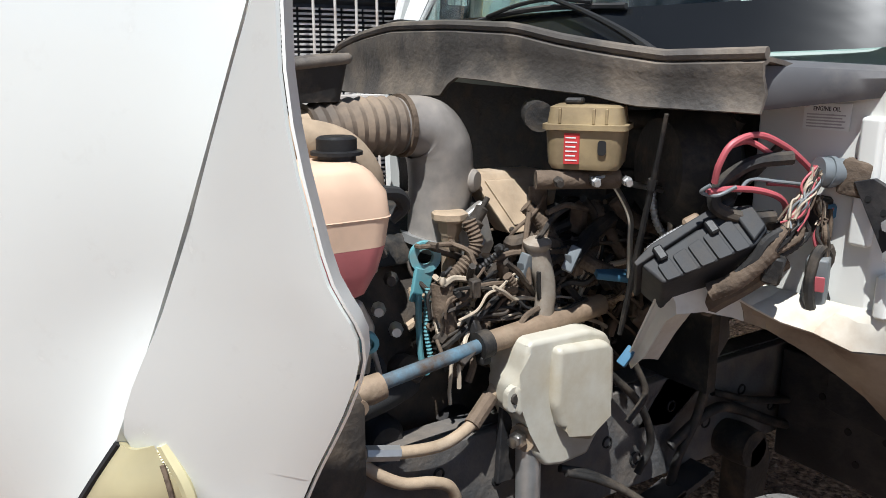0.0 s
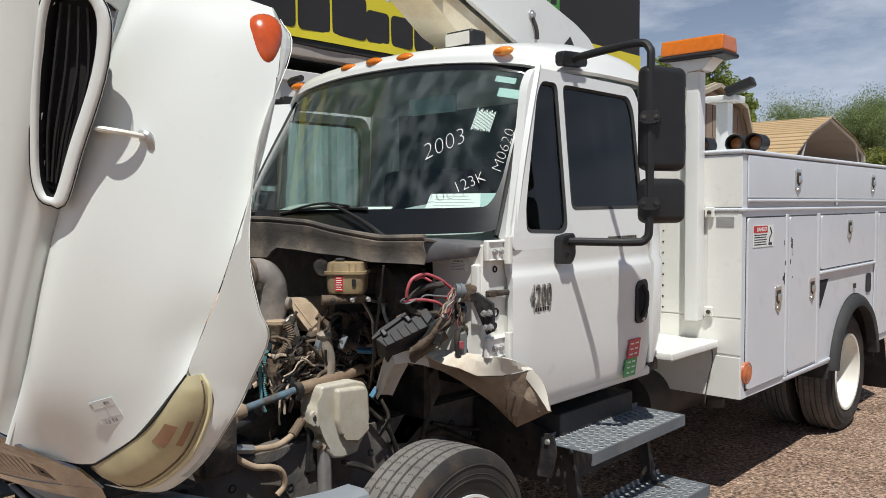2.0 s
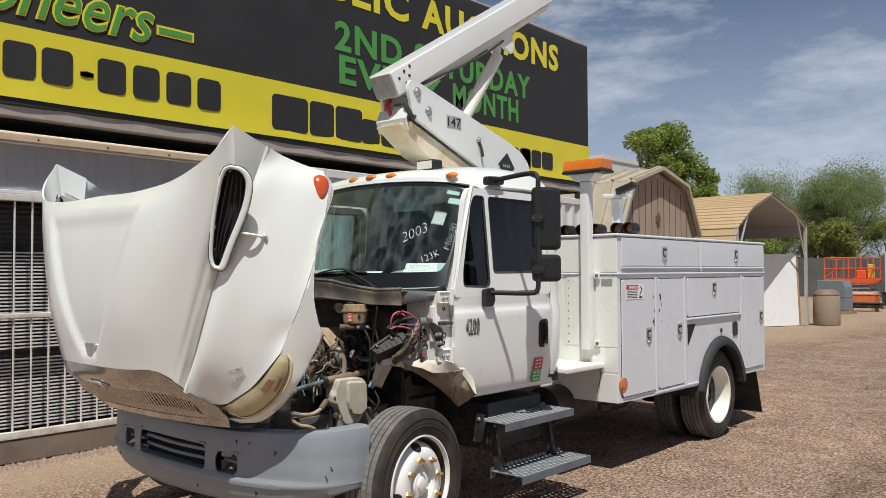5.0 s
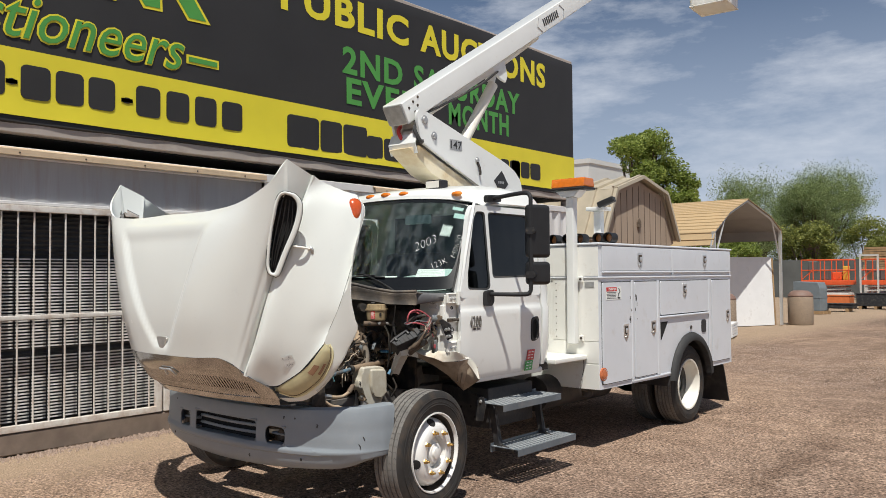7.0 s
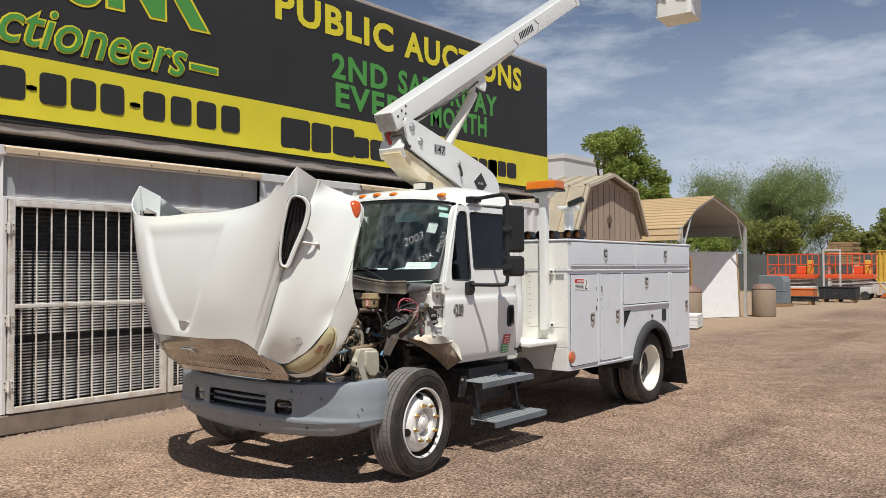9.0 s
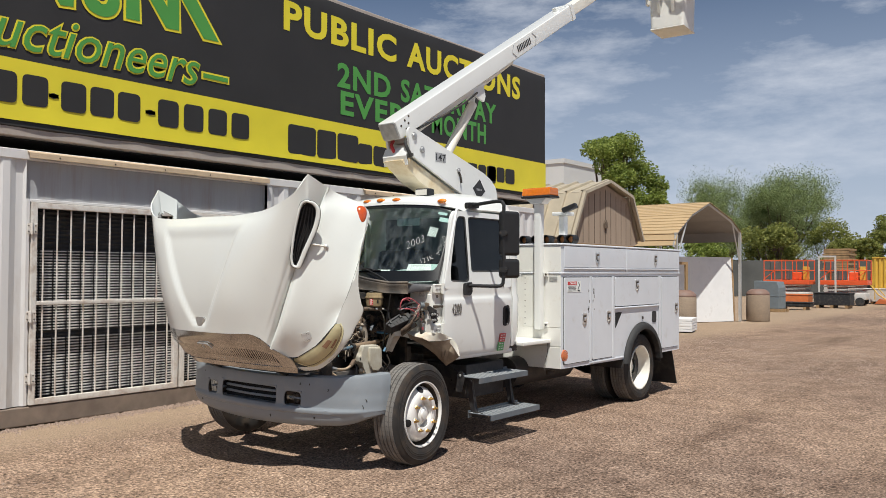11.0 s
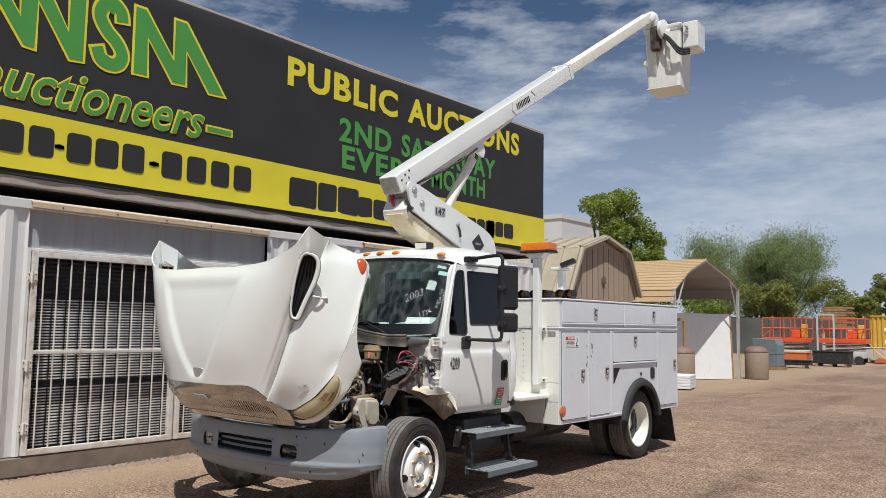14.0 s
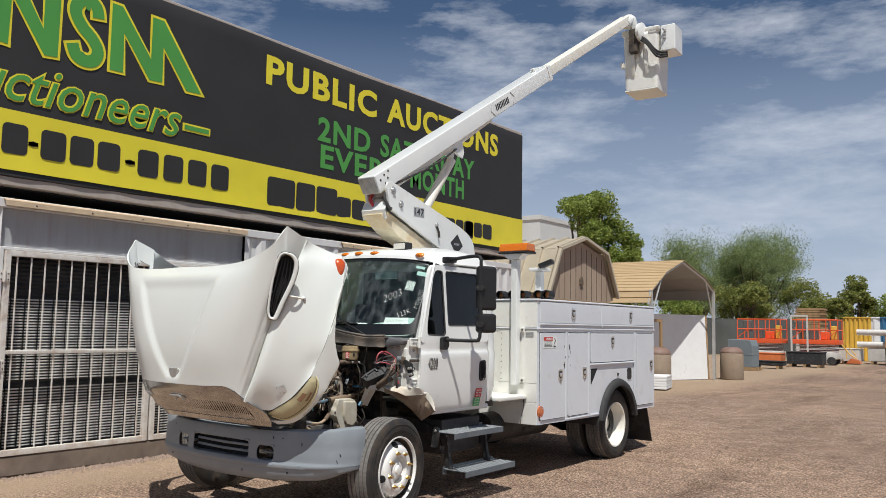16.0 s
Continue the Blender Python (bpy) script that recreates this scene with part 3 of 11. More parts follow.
def corrugated(bm, y0, y1, z0, z1, x, depth=0.036, pitch=0.28, thick=0.004):
    """A container side with trapezoid ribs."""
    prof, y = [], y0
    while y < y1 - 1e-4:
        for dy, dx in ((0, 0), (0.07, 0), (0.14, -depth), (0.21, -depth)):
            if y + dy < y1:
                prof.append((y + dy, dx))
        y += pitch
    prof.append((y1, 0))
    sheet(bm, [[(x + d, yy, z) for yy, d in prof] for z in (z0, z1)], thick)


lower = thing("shipping_container", "white corrugated steel shipping container fitted with barred gates", "container", (CX, Y0, 0), kind="structure")
off = Matrix.Translation((-CX, -Y0, 0))


def cpart(name, bm, material, parent=lower, label="", smooth=0):
    bmesh.ops.transform(bm, matrix=off, verts=bm.verts)
    return part(name, bm, material, parent, label, smooth)


bm = B()
corrugated(bm, Y0, -1.36, 0.2, CT - 0.1, CX)
cpart("side_wall", bm, cont_white)
bm = B()
corrugated(bm, 1.76, Y1 - 0.12, 0.2, CT - 0.1, CX)
cpart("side_wall", bm, cont_white)
bm = B()
box(bm, (CX - 2.44, Y0, 0.2), (CX - 2.42, Y1, CT))
box(bm, (CX - 2.42, Y0, 0.2), (CX - 0.05, Y0 + 0.03, CT))
box(bm, (CX - 2.42, Y1 - 0.03, 0.2), (CX - 0.05, Y1, CT))
cpart("back_wall", bm, cont_white)
bm = B()
box(bm, (CX - 2.42, Y0 + 0.03, CT - 0.04), (CX - 0.06, Y1 - 0.03, CT - 0.01))
cpart("roof", bm, cont_white)
bm = B()
box(bm, (CX - 2.42, Y0 + 0.03, 0.16), (CX - 0.3, Y1 - 0.03, 0.19))
cpart("deck", bm, sill_brown)
bm = B()
box(bm, (CX - 0.06, Y0, CT - 0.1), (CX + 0.012, Y1, CT), 0.006)
cpart("top_rail", bm, cont_white, label="white top rail with chipped edge")
bm = B()
box(bm, (CX - 0.1, Y0, 0.0), (CX + 0.02, Y1, 0.19), 0.008)
cpart("bottom_rail", bm, sill_brown, label="rusty brown bottom rail")
for y in (Y0, Y1 - 0.12):
    bm = B()
    box(bm, (CX - 0.12, y, 0.19), (CX + 0.015, y + 0.12, CT - 0.1), 0.006)
    cpart("corner_post", bm, cont_white)
# the flat grey panel over the gates, and the tan drip trim on it
bm = B()
prof = []
for i in range(81):
    y = -1.36 + (1.76 + 1.36) * i / 80
    prof.append((y, -0.055 + 0.003 * math.sin(y * 21) + 0.0015 * math.sin(y * 47)))
sheet(bm, [[(CX + d, y, z) for y, d in prof] for z in (2.32, CT - 0.1)], 0.004)
cpart("header_panel", bm, cont_gray, label="grey streaked steel panel over the gates", smooth=60)
for a, b in ((-1.36, 1.74), (3.55, 5.6)):
    bm = B()
    prism(bm, [(CX + 0.013, CT - 0.005), (CX + 0.075, CT - 0.03), (CX + 0.075, CT - 0.085), (CX + 0.065, CT - 0.085), (CX + 0.065, CT - 0.035), (CX + 0.013, CT - 0.02)], 'y', a, b)
    cpart("drip_trim", bm, trim_tan, label="tan bent metal drip trim")
    for k in range(5):
        bm = B()
        yk = a + (b - a) * (k + 0.5) / 5
        lathe(bm, [(0.010, 0), (0.008, 0.005), (0, 0.006)], (CX + 0.075, yk, CT - 0.06), (1, 0, 0), 8)
        cpart("screw", bm, grime_metal)
bm = B()
box(bm, (CX - 0.06, -1.36, 0.2), (CX + 0.006, -1.32, 2.34), 0.004)
box(bm, (CX - 0.06, 2.2, 0.2), (CX + 0.006, 2.25, 2.34), 0.004)
box(bm, (CX - 0.06, -1.32, 2.31), (CX + 0.006, 2.2, 2.34), 0.004)
cpart("opening_frame", bm, cont_white)
# the wall of pads behind the bars
bm = B()
ribs = []
for i in range(2 * 46):
    z = 0.22 + i * 0.0455 / 2
    ribs.append((z, -0.20 if i % 2 else -0.175))
sheet(bm, [[(CX + d, -1.33, z), (CX + d, 2.22, z)] for z, d in ribs], 0.004)
cpart("pad_wall", bm, pad_dark, label="dark ribbed panel behind the gate bars")
# rows of pale slats in upright stacks on the pad wall
verts, faces = [], []


def add_box(lo, hi):
    k = len(verts)
    for x in (lo[0], hi[0]):
        for y in (lo[1], hi[1]):
            for z in (lo[2], hi[2]):
                verts.append((x - CX, y - Y0, z))
    for f in ((0, 1, 3, 2), (4, 6, 7, 5), (0, 4, 5, 1), (2, 3, 7, 6), (0, 2, 6, 4), (1, 5, 7, 3)):
        faces.append(tuple(k + i for i in f))


for c in range(23):
    y = -1.29 + c * 0.152
    for z0, nr in ((0.27, 20), (0.96, 28)):
        for r in range(nr):
            z = z0 + r * 0.031
            add_box((CX - 0.168, y, z), (CX - 0.150, y + 0.130, z + 0.0130))
me = bpy.data.meshes.new("slat_stack")
me.from_pydata(verts, [], faces)
me.materials.append(slat_gray)
ob = tagged(new("slat_stack", me), "pale narrow horizontal slats in upright stacks", "", "", "stuff")
ob.parent = lower


def gate(y0, y1, hinges):
    g = thing("barred_gate", "cream-painted steel gate of upright bars with rust stains", "gate", (CX, y0, 0.2), group="gates of the container")
    o = Matrix.Translation((-CX, -y0, -0.2))

    def gp(name, bm, material, label=""):
        bmesh.ops.transform(bm, matrix=o, verts=bm.verts)
        return part(name, bm, material, g, label, 30)
    z0, z1 = 0.205, 2.305
    for lo, hi in (((y0, z0), (y0 + 0.06, z1)), ((y1 - 0.06, z0), (y1, z1))):
        bm = B()
        box(bm, (CX - 0.03, lo[0], lo[1]), (CX + 0.03, hi[0], hi[1]), 0.004)
        gp("stile", bm, gate_white)
    for z, h in ((z0, 0.06), (z1 - 0.06, 0.06), (1.235, 0.04)):
        bm = B()
        box(bm, (CX - 0.028, y0 + 0.06, z), (CX + 0.028, y1 - 0.06, z + h), 0.004)
        gp("rail", bm, gate_white)
    k = int((y1 - y0 - 0.12) / 0.152)
    for i in range(k + 1):
        y = y0 + 0.06 + (y1 - y0 - 0.12) * (i + 0.5) / (k + 1)
        bm = B()
        box(bm, (CX - 0.008, y - 0.0075, z0 + 0.06), (CX + 0.008, y + 0.0075, z1 - 0.06), 0.003)
        gp("bar", bm, gate_white)
    for z in hinges:
        bm = B()
        box(bm, (CX + 0.03, y0 - 0.05, z - 0.055), (CX + 0.04, y0 + 0.055, z + 0.055), 0.003)
        cyl(bm, (CX + 0.043, y0 - 0.002, z - 0.06), (CX + 0.043, y0 - 0.002, z + 0.06), 0.012, n=10)
        h = gp("hinge", bm, gate_white)
        for dy in (-0.035, 0.035):
            for dz in (-0.03, 0.03):
                bm = B()
                lathe(bm, [(0.008, 0), (0.006, 0.004), (0, 0.005)], (CX + 0.04, y0 + dy, z + dz), (1, 0, 0), 8)
                bmesh.ops.transform(bm, matrix=o, verts=bm.verts)
                part("bolt", bm, grime_metal, h)


gate(-1.31, 0.42, (2.03, 1.12, 0.48))
gate(0.45, 2.18, ())

# ---- upper container with the banner ----
upper = thing("upper_container", "shipping container stacked on another, mostly covered by a banner", "container", (CX, Y0, 2.90), kind="structure")


def upart(name, bm, material, label="", smooth=0, parent=upper):
    bmesh.ops.transform(bm, matrix=Matrix.Translation((-CX, -Y0, -2.90)), verts=bm.verts)
    return part(name, bm, material, parent, label, smooth)


UT = 5.56
bm = B()
box(bm, (CX - 2.44, Y0, 2.975), (CX - 0.03, Y1 + 0.03, UT - 0.03), 0.01)
upart("hull", bm, cont_brown)
# black sheet added under the hull to paint the gap's shade
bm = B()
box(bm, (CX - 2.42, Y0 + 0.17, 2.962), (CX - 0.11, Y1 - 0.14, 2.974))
upart("underfloor", bm, dark_void, "black sheet under the hull, painting in the shade of the gap")
bm = B()
box(bm, (CX - 0.1, Y0, 2.972), (CX + 0.03, Y1 + 0.03, 3.085), 0.008)
upart("bottom_rail", bm, cont_brown, "weathered brown-grey bottom rail")
bm = B()
box(bm, (CX - 0.12, Y0, UT - 0.08), (CX + 0.02, Y1 + 0.03, UT), 0.01)
upart("top_rail", bm, cont_brown)
for y in (Y0, Y1 - 0.13):
    bm = B()
    box(bm, (CX - 0.16, y, CT + 0.002), (CX + 0.012, y + 0.16, 2.971), 0.006)
    upart("corner_block", bm, cont_brown)

banner = thing("banner", "large black and yellow vinyl auction banner stretched over a container", "banner", (CX, Y0, 3.0))
BX = CX + 0.045
bo = Matrix.Translation((-CX, -Y0, -3.0))
bm = B()
cols = [Y0 + 0.05 + (Y1 + 0.02 - Y0 - 0.05) * i / 120 for i in range(121)]


def sag(y, z):
    f = (z - 3.0) / 2.5
    return 0.003 * noise.noise((y * 0.9, z * 1.2, 0)) + 0.02 * max(0, 1 - f * 9) + 0.006 * math.sin(y * 9) * max(0, 1 - f * 5)


rows = [3.07, 3.085, 3.10, 3.12] + [3.15 + 0.2 * i for i in range(12)] + [5.5, 5.53]
sheet(bm, [[(BX - 0.012 + sag(y, z) - (0.02 if z < 3.08 or z > 5.52 else 0), y, z + 0.012 * math.sin(y * 1.3) * (1 if z < 3.11 or z > 5.4 else 0)) for y in cols] for z in rows], 0.003)
bmesh.ops.transform(bm, matrix=bo, verts=bm.verts)
part("cloth", bm, banner_black, banner, "black vinyl cloth", 40)
bm = B()
sheet(bm, [[(BX + 0.004 + sag(y, z), y, z) for y in cols] for z in [3.13 + 0.105 * i for i in range(7)]], 0.002)
bmesh.ops.transform(bm, matrix=bo, verts=bm.verts)
part("stripe", bm, banner_yellow, banner, "bright yellow stripe", 40)
wall_plane = bo @ facing((BX - 0.0085, 0, 0), (0, 1, 0), (0, 0, 1))
for txt, lo, hi, mm, bold in (("PUBLIC", (1.975, 4.885), (4.25, 5.31), banner_yellow, 0.034), ("AUCTIONS", (4.50, 4.885), (7.77, 5.32), banner_yellow, 0.034),
                              ("2ND", (2.98, 4.29), (4.12, 4.655), banner_green, 0.03), ("SATURDAY", (4.36, 4.30), (6.98, 4.67), banner_green, 0.03),
                              ("EVERY", (3.05, 3.89), (4.88, 4.245), banner_green, 0.03), ("MONTH", (5.13, 3.90), (6.66, 4.26), banner_green, 0.03)):
    lettering(txt, lo, hi, wall_plane, mm, "lettering", banner, 0.002, bold, space=1.12)


def bars(ob_name, spans, z0, z1, material, x=0.0):
    """Plain blocks in a row, one for each sign that is not lettered."""
    for a, b, h in spans:
        bm = B()
        box(bm, (BX + 0.003 + x, a, z0), (BX + 0.0115 + x, b, z0 + (z1 - z0) * h), 0.0)
        es = [e for e in bm.edges if abs(e.verts[0].co.x - e.verts[1].co.x) > 0.004]
        bmesh.ops.bevel(bm, geom=es, offset=0.05, segments=3, affect='EDGES', profile=0.5)
        bmesh.ops.transform(bm, matrix=bo, verts=bm.verts)
        part(ob_name, bm, material, banner)


def runs(y, widths, gap, heights=None):
    out = []
    for i, w in enumerate(widths):
        out.append((y, y + w, (heights or [1] * len(widths))[i]))
        y += w + gap
    return out


bars("number_bar", runs(-2.07, [0.26] * 3, 0.055) + runs(-1.02 - 0.02, [0.27] * 3, 0.05) + runs(0.10, [0.27] * 4, 0.075), 3.30, 3.62, banner_black)
bars("number_bar", [(-1.17 - 0.0, -1.07, 1), (-0.06, 0.06, 1)], 3.41, 3.47, banner_black)
bars("address_bar", runs(2.06, [0.50, 0.36, 0.42], 0.03) + runs(3.40, [0.30] * 2 + [0.28, 0.2, 0.13, 0.31, 0.31, 0.28, 0.31, 0.31, 0.23, 0.28], 0.028, [.76, .76, .76, .95, 1, .76, .76, .76, .76, .76, .76, .76]), 3.21, 3.61, banner_black)
bars("address_bar", [(6.60, 6.67, 0.2)] + [(6.71, 6.95, 0.76), (6.98, 7.23, 0.76), (7.26, 7.56, 0.76)], 3.25, 3.61, banner_black)

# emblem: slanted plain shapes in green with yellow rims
def slab(pts, x, material, name, grow=0.0):
    c = (sum(p[0] for p in pts) / len(pts), sum(p[1] for p in pts) / len(pts))
    bm = B()
    prism(bm, [(p[0], p[1]) for p in pts], 'x', BX + x, BX + x + 0.004)
    bmesh.ops.transform(bm, matrix=bo, verts=bm.verts)
    return part(name, bm, material, banner, "", 0)


def emblem(pts, lift=0.0):
    """A yellow-rimmed green shape; pts: its outer outline, counter-clockwise seen from the front."""
    n = len(pts)
    P = [Vector(p) for p in pts]
    inner = []
    for i in range(n):
        a, b, c = P[i - 1], P[i], P[(i + 1) % n]
        e1, e2 = (b - a).normalized(), (c - b).normalized()
        n1, n2 = Vector((e1.y, -e1.x)), Vector((e2.y, -e2.x))
        k = n1 + n2
        k = k / max(0.30, k.length_squared / 2)
        inner.append(b - k * 0.030)
    slab([tuple(p) for p in P], -0.009 + lift, banner_yellow, "emblem_rim")
    slab([tuple(p) for p in inner], -0.0055 + lift, banner_green, "emblem_shape")


def ribbon(mid, w):
    """The outline of a broad curved band along a line, counter-clockwise."""
    M = [Vector((p.x, p.y)) for p in smooth_path([(*p, 0) for p in mid], 5)]
    left, right = [], []
    for i, p in enumerate(M):
        d = (M[min(i + 1, len(M) - 1)] - M[max(i - 1, 0)]).normalized()
        left.append(tuple(p + Vector((-d.y, d.x)) * w / 2))
        right.append(tuple(p - Vector((-d.y, d.x)) * w / 2))
    return right + left[::-1]


ZL, ZH = 4.44, 5.29
emblem([(-1.567, 4.417), (-1.412, 4.407), (-1.417, 4.93), (-1.076, 4.396), (-0.889, 4.416), (-0.887, ZH), (-1.12, ZH), (-1.10, 4.76), (-1.40, ZH), (-1.64, ZH), (-1.61, 4.78), (-1.95, ZH), (-2.18, ZH)])
emblem(ribbon([(-0.475, 4.99), (-0.50, 5.13), (-0.60, 5.20), (-0.715, 5.14), (-0.745, 5.01), (-0.66, 4.87), (-0.535, 4.76), (-0.465, 4.64), (-0.50, 4.53), (-0.60, 4.49), (-0.715, 4.53), (-0.775, 4.68)], 0.20), 0.0012)
emblem([(-0.342, ZL), (-0.113, 4.449), (-0.139, 4.90), (0.185, 4.449), (0.403, 4.461), (0.385, 4.88), (0.704, ZL), (0.992, 4.451), (0.373, ZH), (0.177, ZH), (0.189, 4.793), (-0.176, ZH), (-0.348, ZH)])
for dy, mm, bd in ((-0.007, banner_yellow, 0.030), (-0.0015, banner_green, 0.0)):
    lettering("auctioneers", (-1.97 - bd * 0.5, 3.865 - bd * 0.5), (0.66 + bd * 0.5, 4.265 + bd * 0.5), bo @ facing((BX + dy, 0, 0), (0, 1, 0), (0, 0, 1)), mm, "lettering", banner, 0.004, bd, 0.32)
slab([(0.69, 3.965), (1.10, 3.965), (1.10, 4.066), (0.69, 4.066)], -0.008, banner_yellow, "emblem_rim")
slab([(0.715, 3.988), (1.075, 3.988), (1.075, 4.043), (0.715, 4.043)], -0.0025, banner_green, "emblem_shape")

# ---- the truck: faces -y, front axle over the origin ----
truck = thing("bucket_truck", "white utility bucket truck with its hood tilted open and engine exposed", "truck")


def tp(name, bm, material, parent=None, label="", smooth=35):
    return part(name, bm, material, truck if parent is None else parent, label, smooth)


def fill_outline(bm, loops, x_of, thick):
    """A panel in the y-z plane with holes: loops of (y, z), the outer first; x from x_of(y, z)."""
    edges = []
    for lp in loops:
        vs = [bm.verts.new((0, y, z)) for y, z in lp]
        edges += [bm.edges.new((vs[i], vs[(i + 1) % len(vs)])) for i in range(len(vs))]
    r = bmesh.ops.triangle_fill(bm, use_beauty=True, use_dissolve=False, edges=edges, normal=(1, 0, 0))
    fs = [g for g in r["geom"] if isinstance(g, bmesh.types.BMFace)]
    bmesh.ops.recalc_face_normals(bm, faces=fs)
    if fs and fs[0].normal.x < 0:
        bmesh.ops.reverse_faces(bm, faces=fs)
    ex = bmesh.ops.extrude_face_region(bm, geom=fs)
    moved = {v for v in ex["geom"] if isinstance(v, bmesh.types.BMVert)}
    for v in bm.verts:
        v.co.x = x_of(v.co.y, v.co.z) - (0 if v in moved else thick)
    return bm


def rounded(pts, r=0.03, n=4):
    """A closed outline with its corners rounded."""
    out = []
    N = len(pts)
    for i in range(N):
        a, b, c = Vector(pts[i - 1]), Vector(pts[i]), Vector(pts[(i + 1) % N])
        p, q = b + (a - b).normalized() * min(r, (a - b).length * 0.45), b + (c - b).normalized() * min(r, (c - b).length * 0.45)
        for k in range(n + 1):
            t = k / n
            s = (1 - t) ** 2 * p + 2 * t * (1 - t) * b + t * t * q
            out.append((s.x, s.y))
    return out


# -- frame --
for s in (1, -1):
    bm = B()
    x0, x1 = (0.40, 0.43) if s > 0 else (-0.43, -0.40)
    inner = 0.33 if s > 0 else -0.33
    box(bm, (x0, -0.55, 0.45), (x1, 5.4, 0.72), 0.004)
    box(bm, (min(inner, x0 if s > 0 else x1), -0.55, 0.712), (max(inner, x0 if s > 0 else x1), 5.4, 0.722))
    box(bm, (min(inner, x0 if s > 0 else x1), -0.55, 0.448), (max(inner, x0 if s > 0 else x1), 5.4, 0.458))
    rail = tp("frame_rail", bm, rail_dust, label="black chassis rail with bolt holes")
    if s > 0:
        for y, z, r in ((-0.30, 0.62, 0.012), (-0.22, 0.52, 0.016), (-0.12, 0.66, 0.010), (-0.05, 0.56, 0.012), (0.03, 0.60, 0.010), (0.36, 0.60, 0.012), (0.46, 0.53, 0.016), (0.58, 0.64, 0.012), (0.72, 0.56, 0.014), (0.86, 0.62, 0.012), (1.0, 0.54, 0.012), (1.12, 0.64, 0.012), (1.22, 0.60, 0.010), (1.24, 0.53, 0.010), (1.33, 0.66, 0.012), (1.40, 0.56, 0.010)):
            bm = B()
            lathe(bm, [(r + 0.004, 0), (r + 0.003, 0.003), (r, 0.0035), (r, -0.002), (0, -0.002)], (0.4305, y, z), (1, 0, 0), 12)
            tp("bolt_hole", bm, dark_void, rail)
for y, r in ((-0.5, 0.035), (0.75, 0.05), (1.9, 0.05), (3.0, 0.05), (3.9, 0.04), (5.3, 0.05)):
    bm = B()
    box(bm, (-0.33, y - r, 0.5), (0.33, y + r, 0.68), 0.01)
    tp("cross_member", bm, rail_dust)

# -- axles and springs --
bm = B()
prism(bm, [(-0.95, 0.42), (-0.6, 0.36), (-0.4, 0.30), (0.4, 0.30), (0.6, 0.36), (0.95, 0.42), (0.95, 0.50), (0.6, 0.45), (0.4, 0.38), (-0.4, 0.38), (-0.6, 0.45), (-0.95, 0.50)], 'y', -0.05, 0.05, 0.006)
tp("front_axle", bm, frame_black)
bm = B()
cyl(bm, (-0.9, 4.32, 0.42), (0.9, 4.32, 0.42), 0.075)
lathe(bm, [(0, -0.2), (0.1, -0.18), (0.19, -0.06), (0.19, 0.06), (0.1, 0.18), (0, 0.2)], (0, 4.32, 0.42), (0, 1, 0), 24)
tp("rear_axle", bm, frame_black)
for s in (1, -1):
    for yc, half in ((0.05, 0.62), (4.32, 0.66)):
        bm = B()
        for k in range(4):
            L = half * (1 - 0.17 * k)
            pts = [(s * 0.47, yc - L + 2 * L * i / 12, 0.47 - 0.024 * k - 0.10 * (1 - ((i - 6) / 6) ** 2) * (half / 0.65)) for i in range(13)]
            sheet(bm, [[(p[0] - 0.038, p[1], p[2]), (p[0] + 0.038, p[1], p[2])] for p in pts], 0.016)
        tp("leaf_spring", bm, frame_black)

# -- wheels --
def tyre_profile(R, w, r0):
    h = w / 2
    return [(r0, -h * 0.82), (r0 + 0.02, -h * 0.93), (r0 + (R - r0) * 0.45, -h * 1.0), (R - 0.05, -h * 0.97), (R - 0.018, -h * 0.88), (R - 0.004, -h * 0.78)]


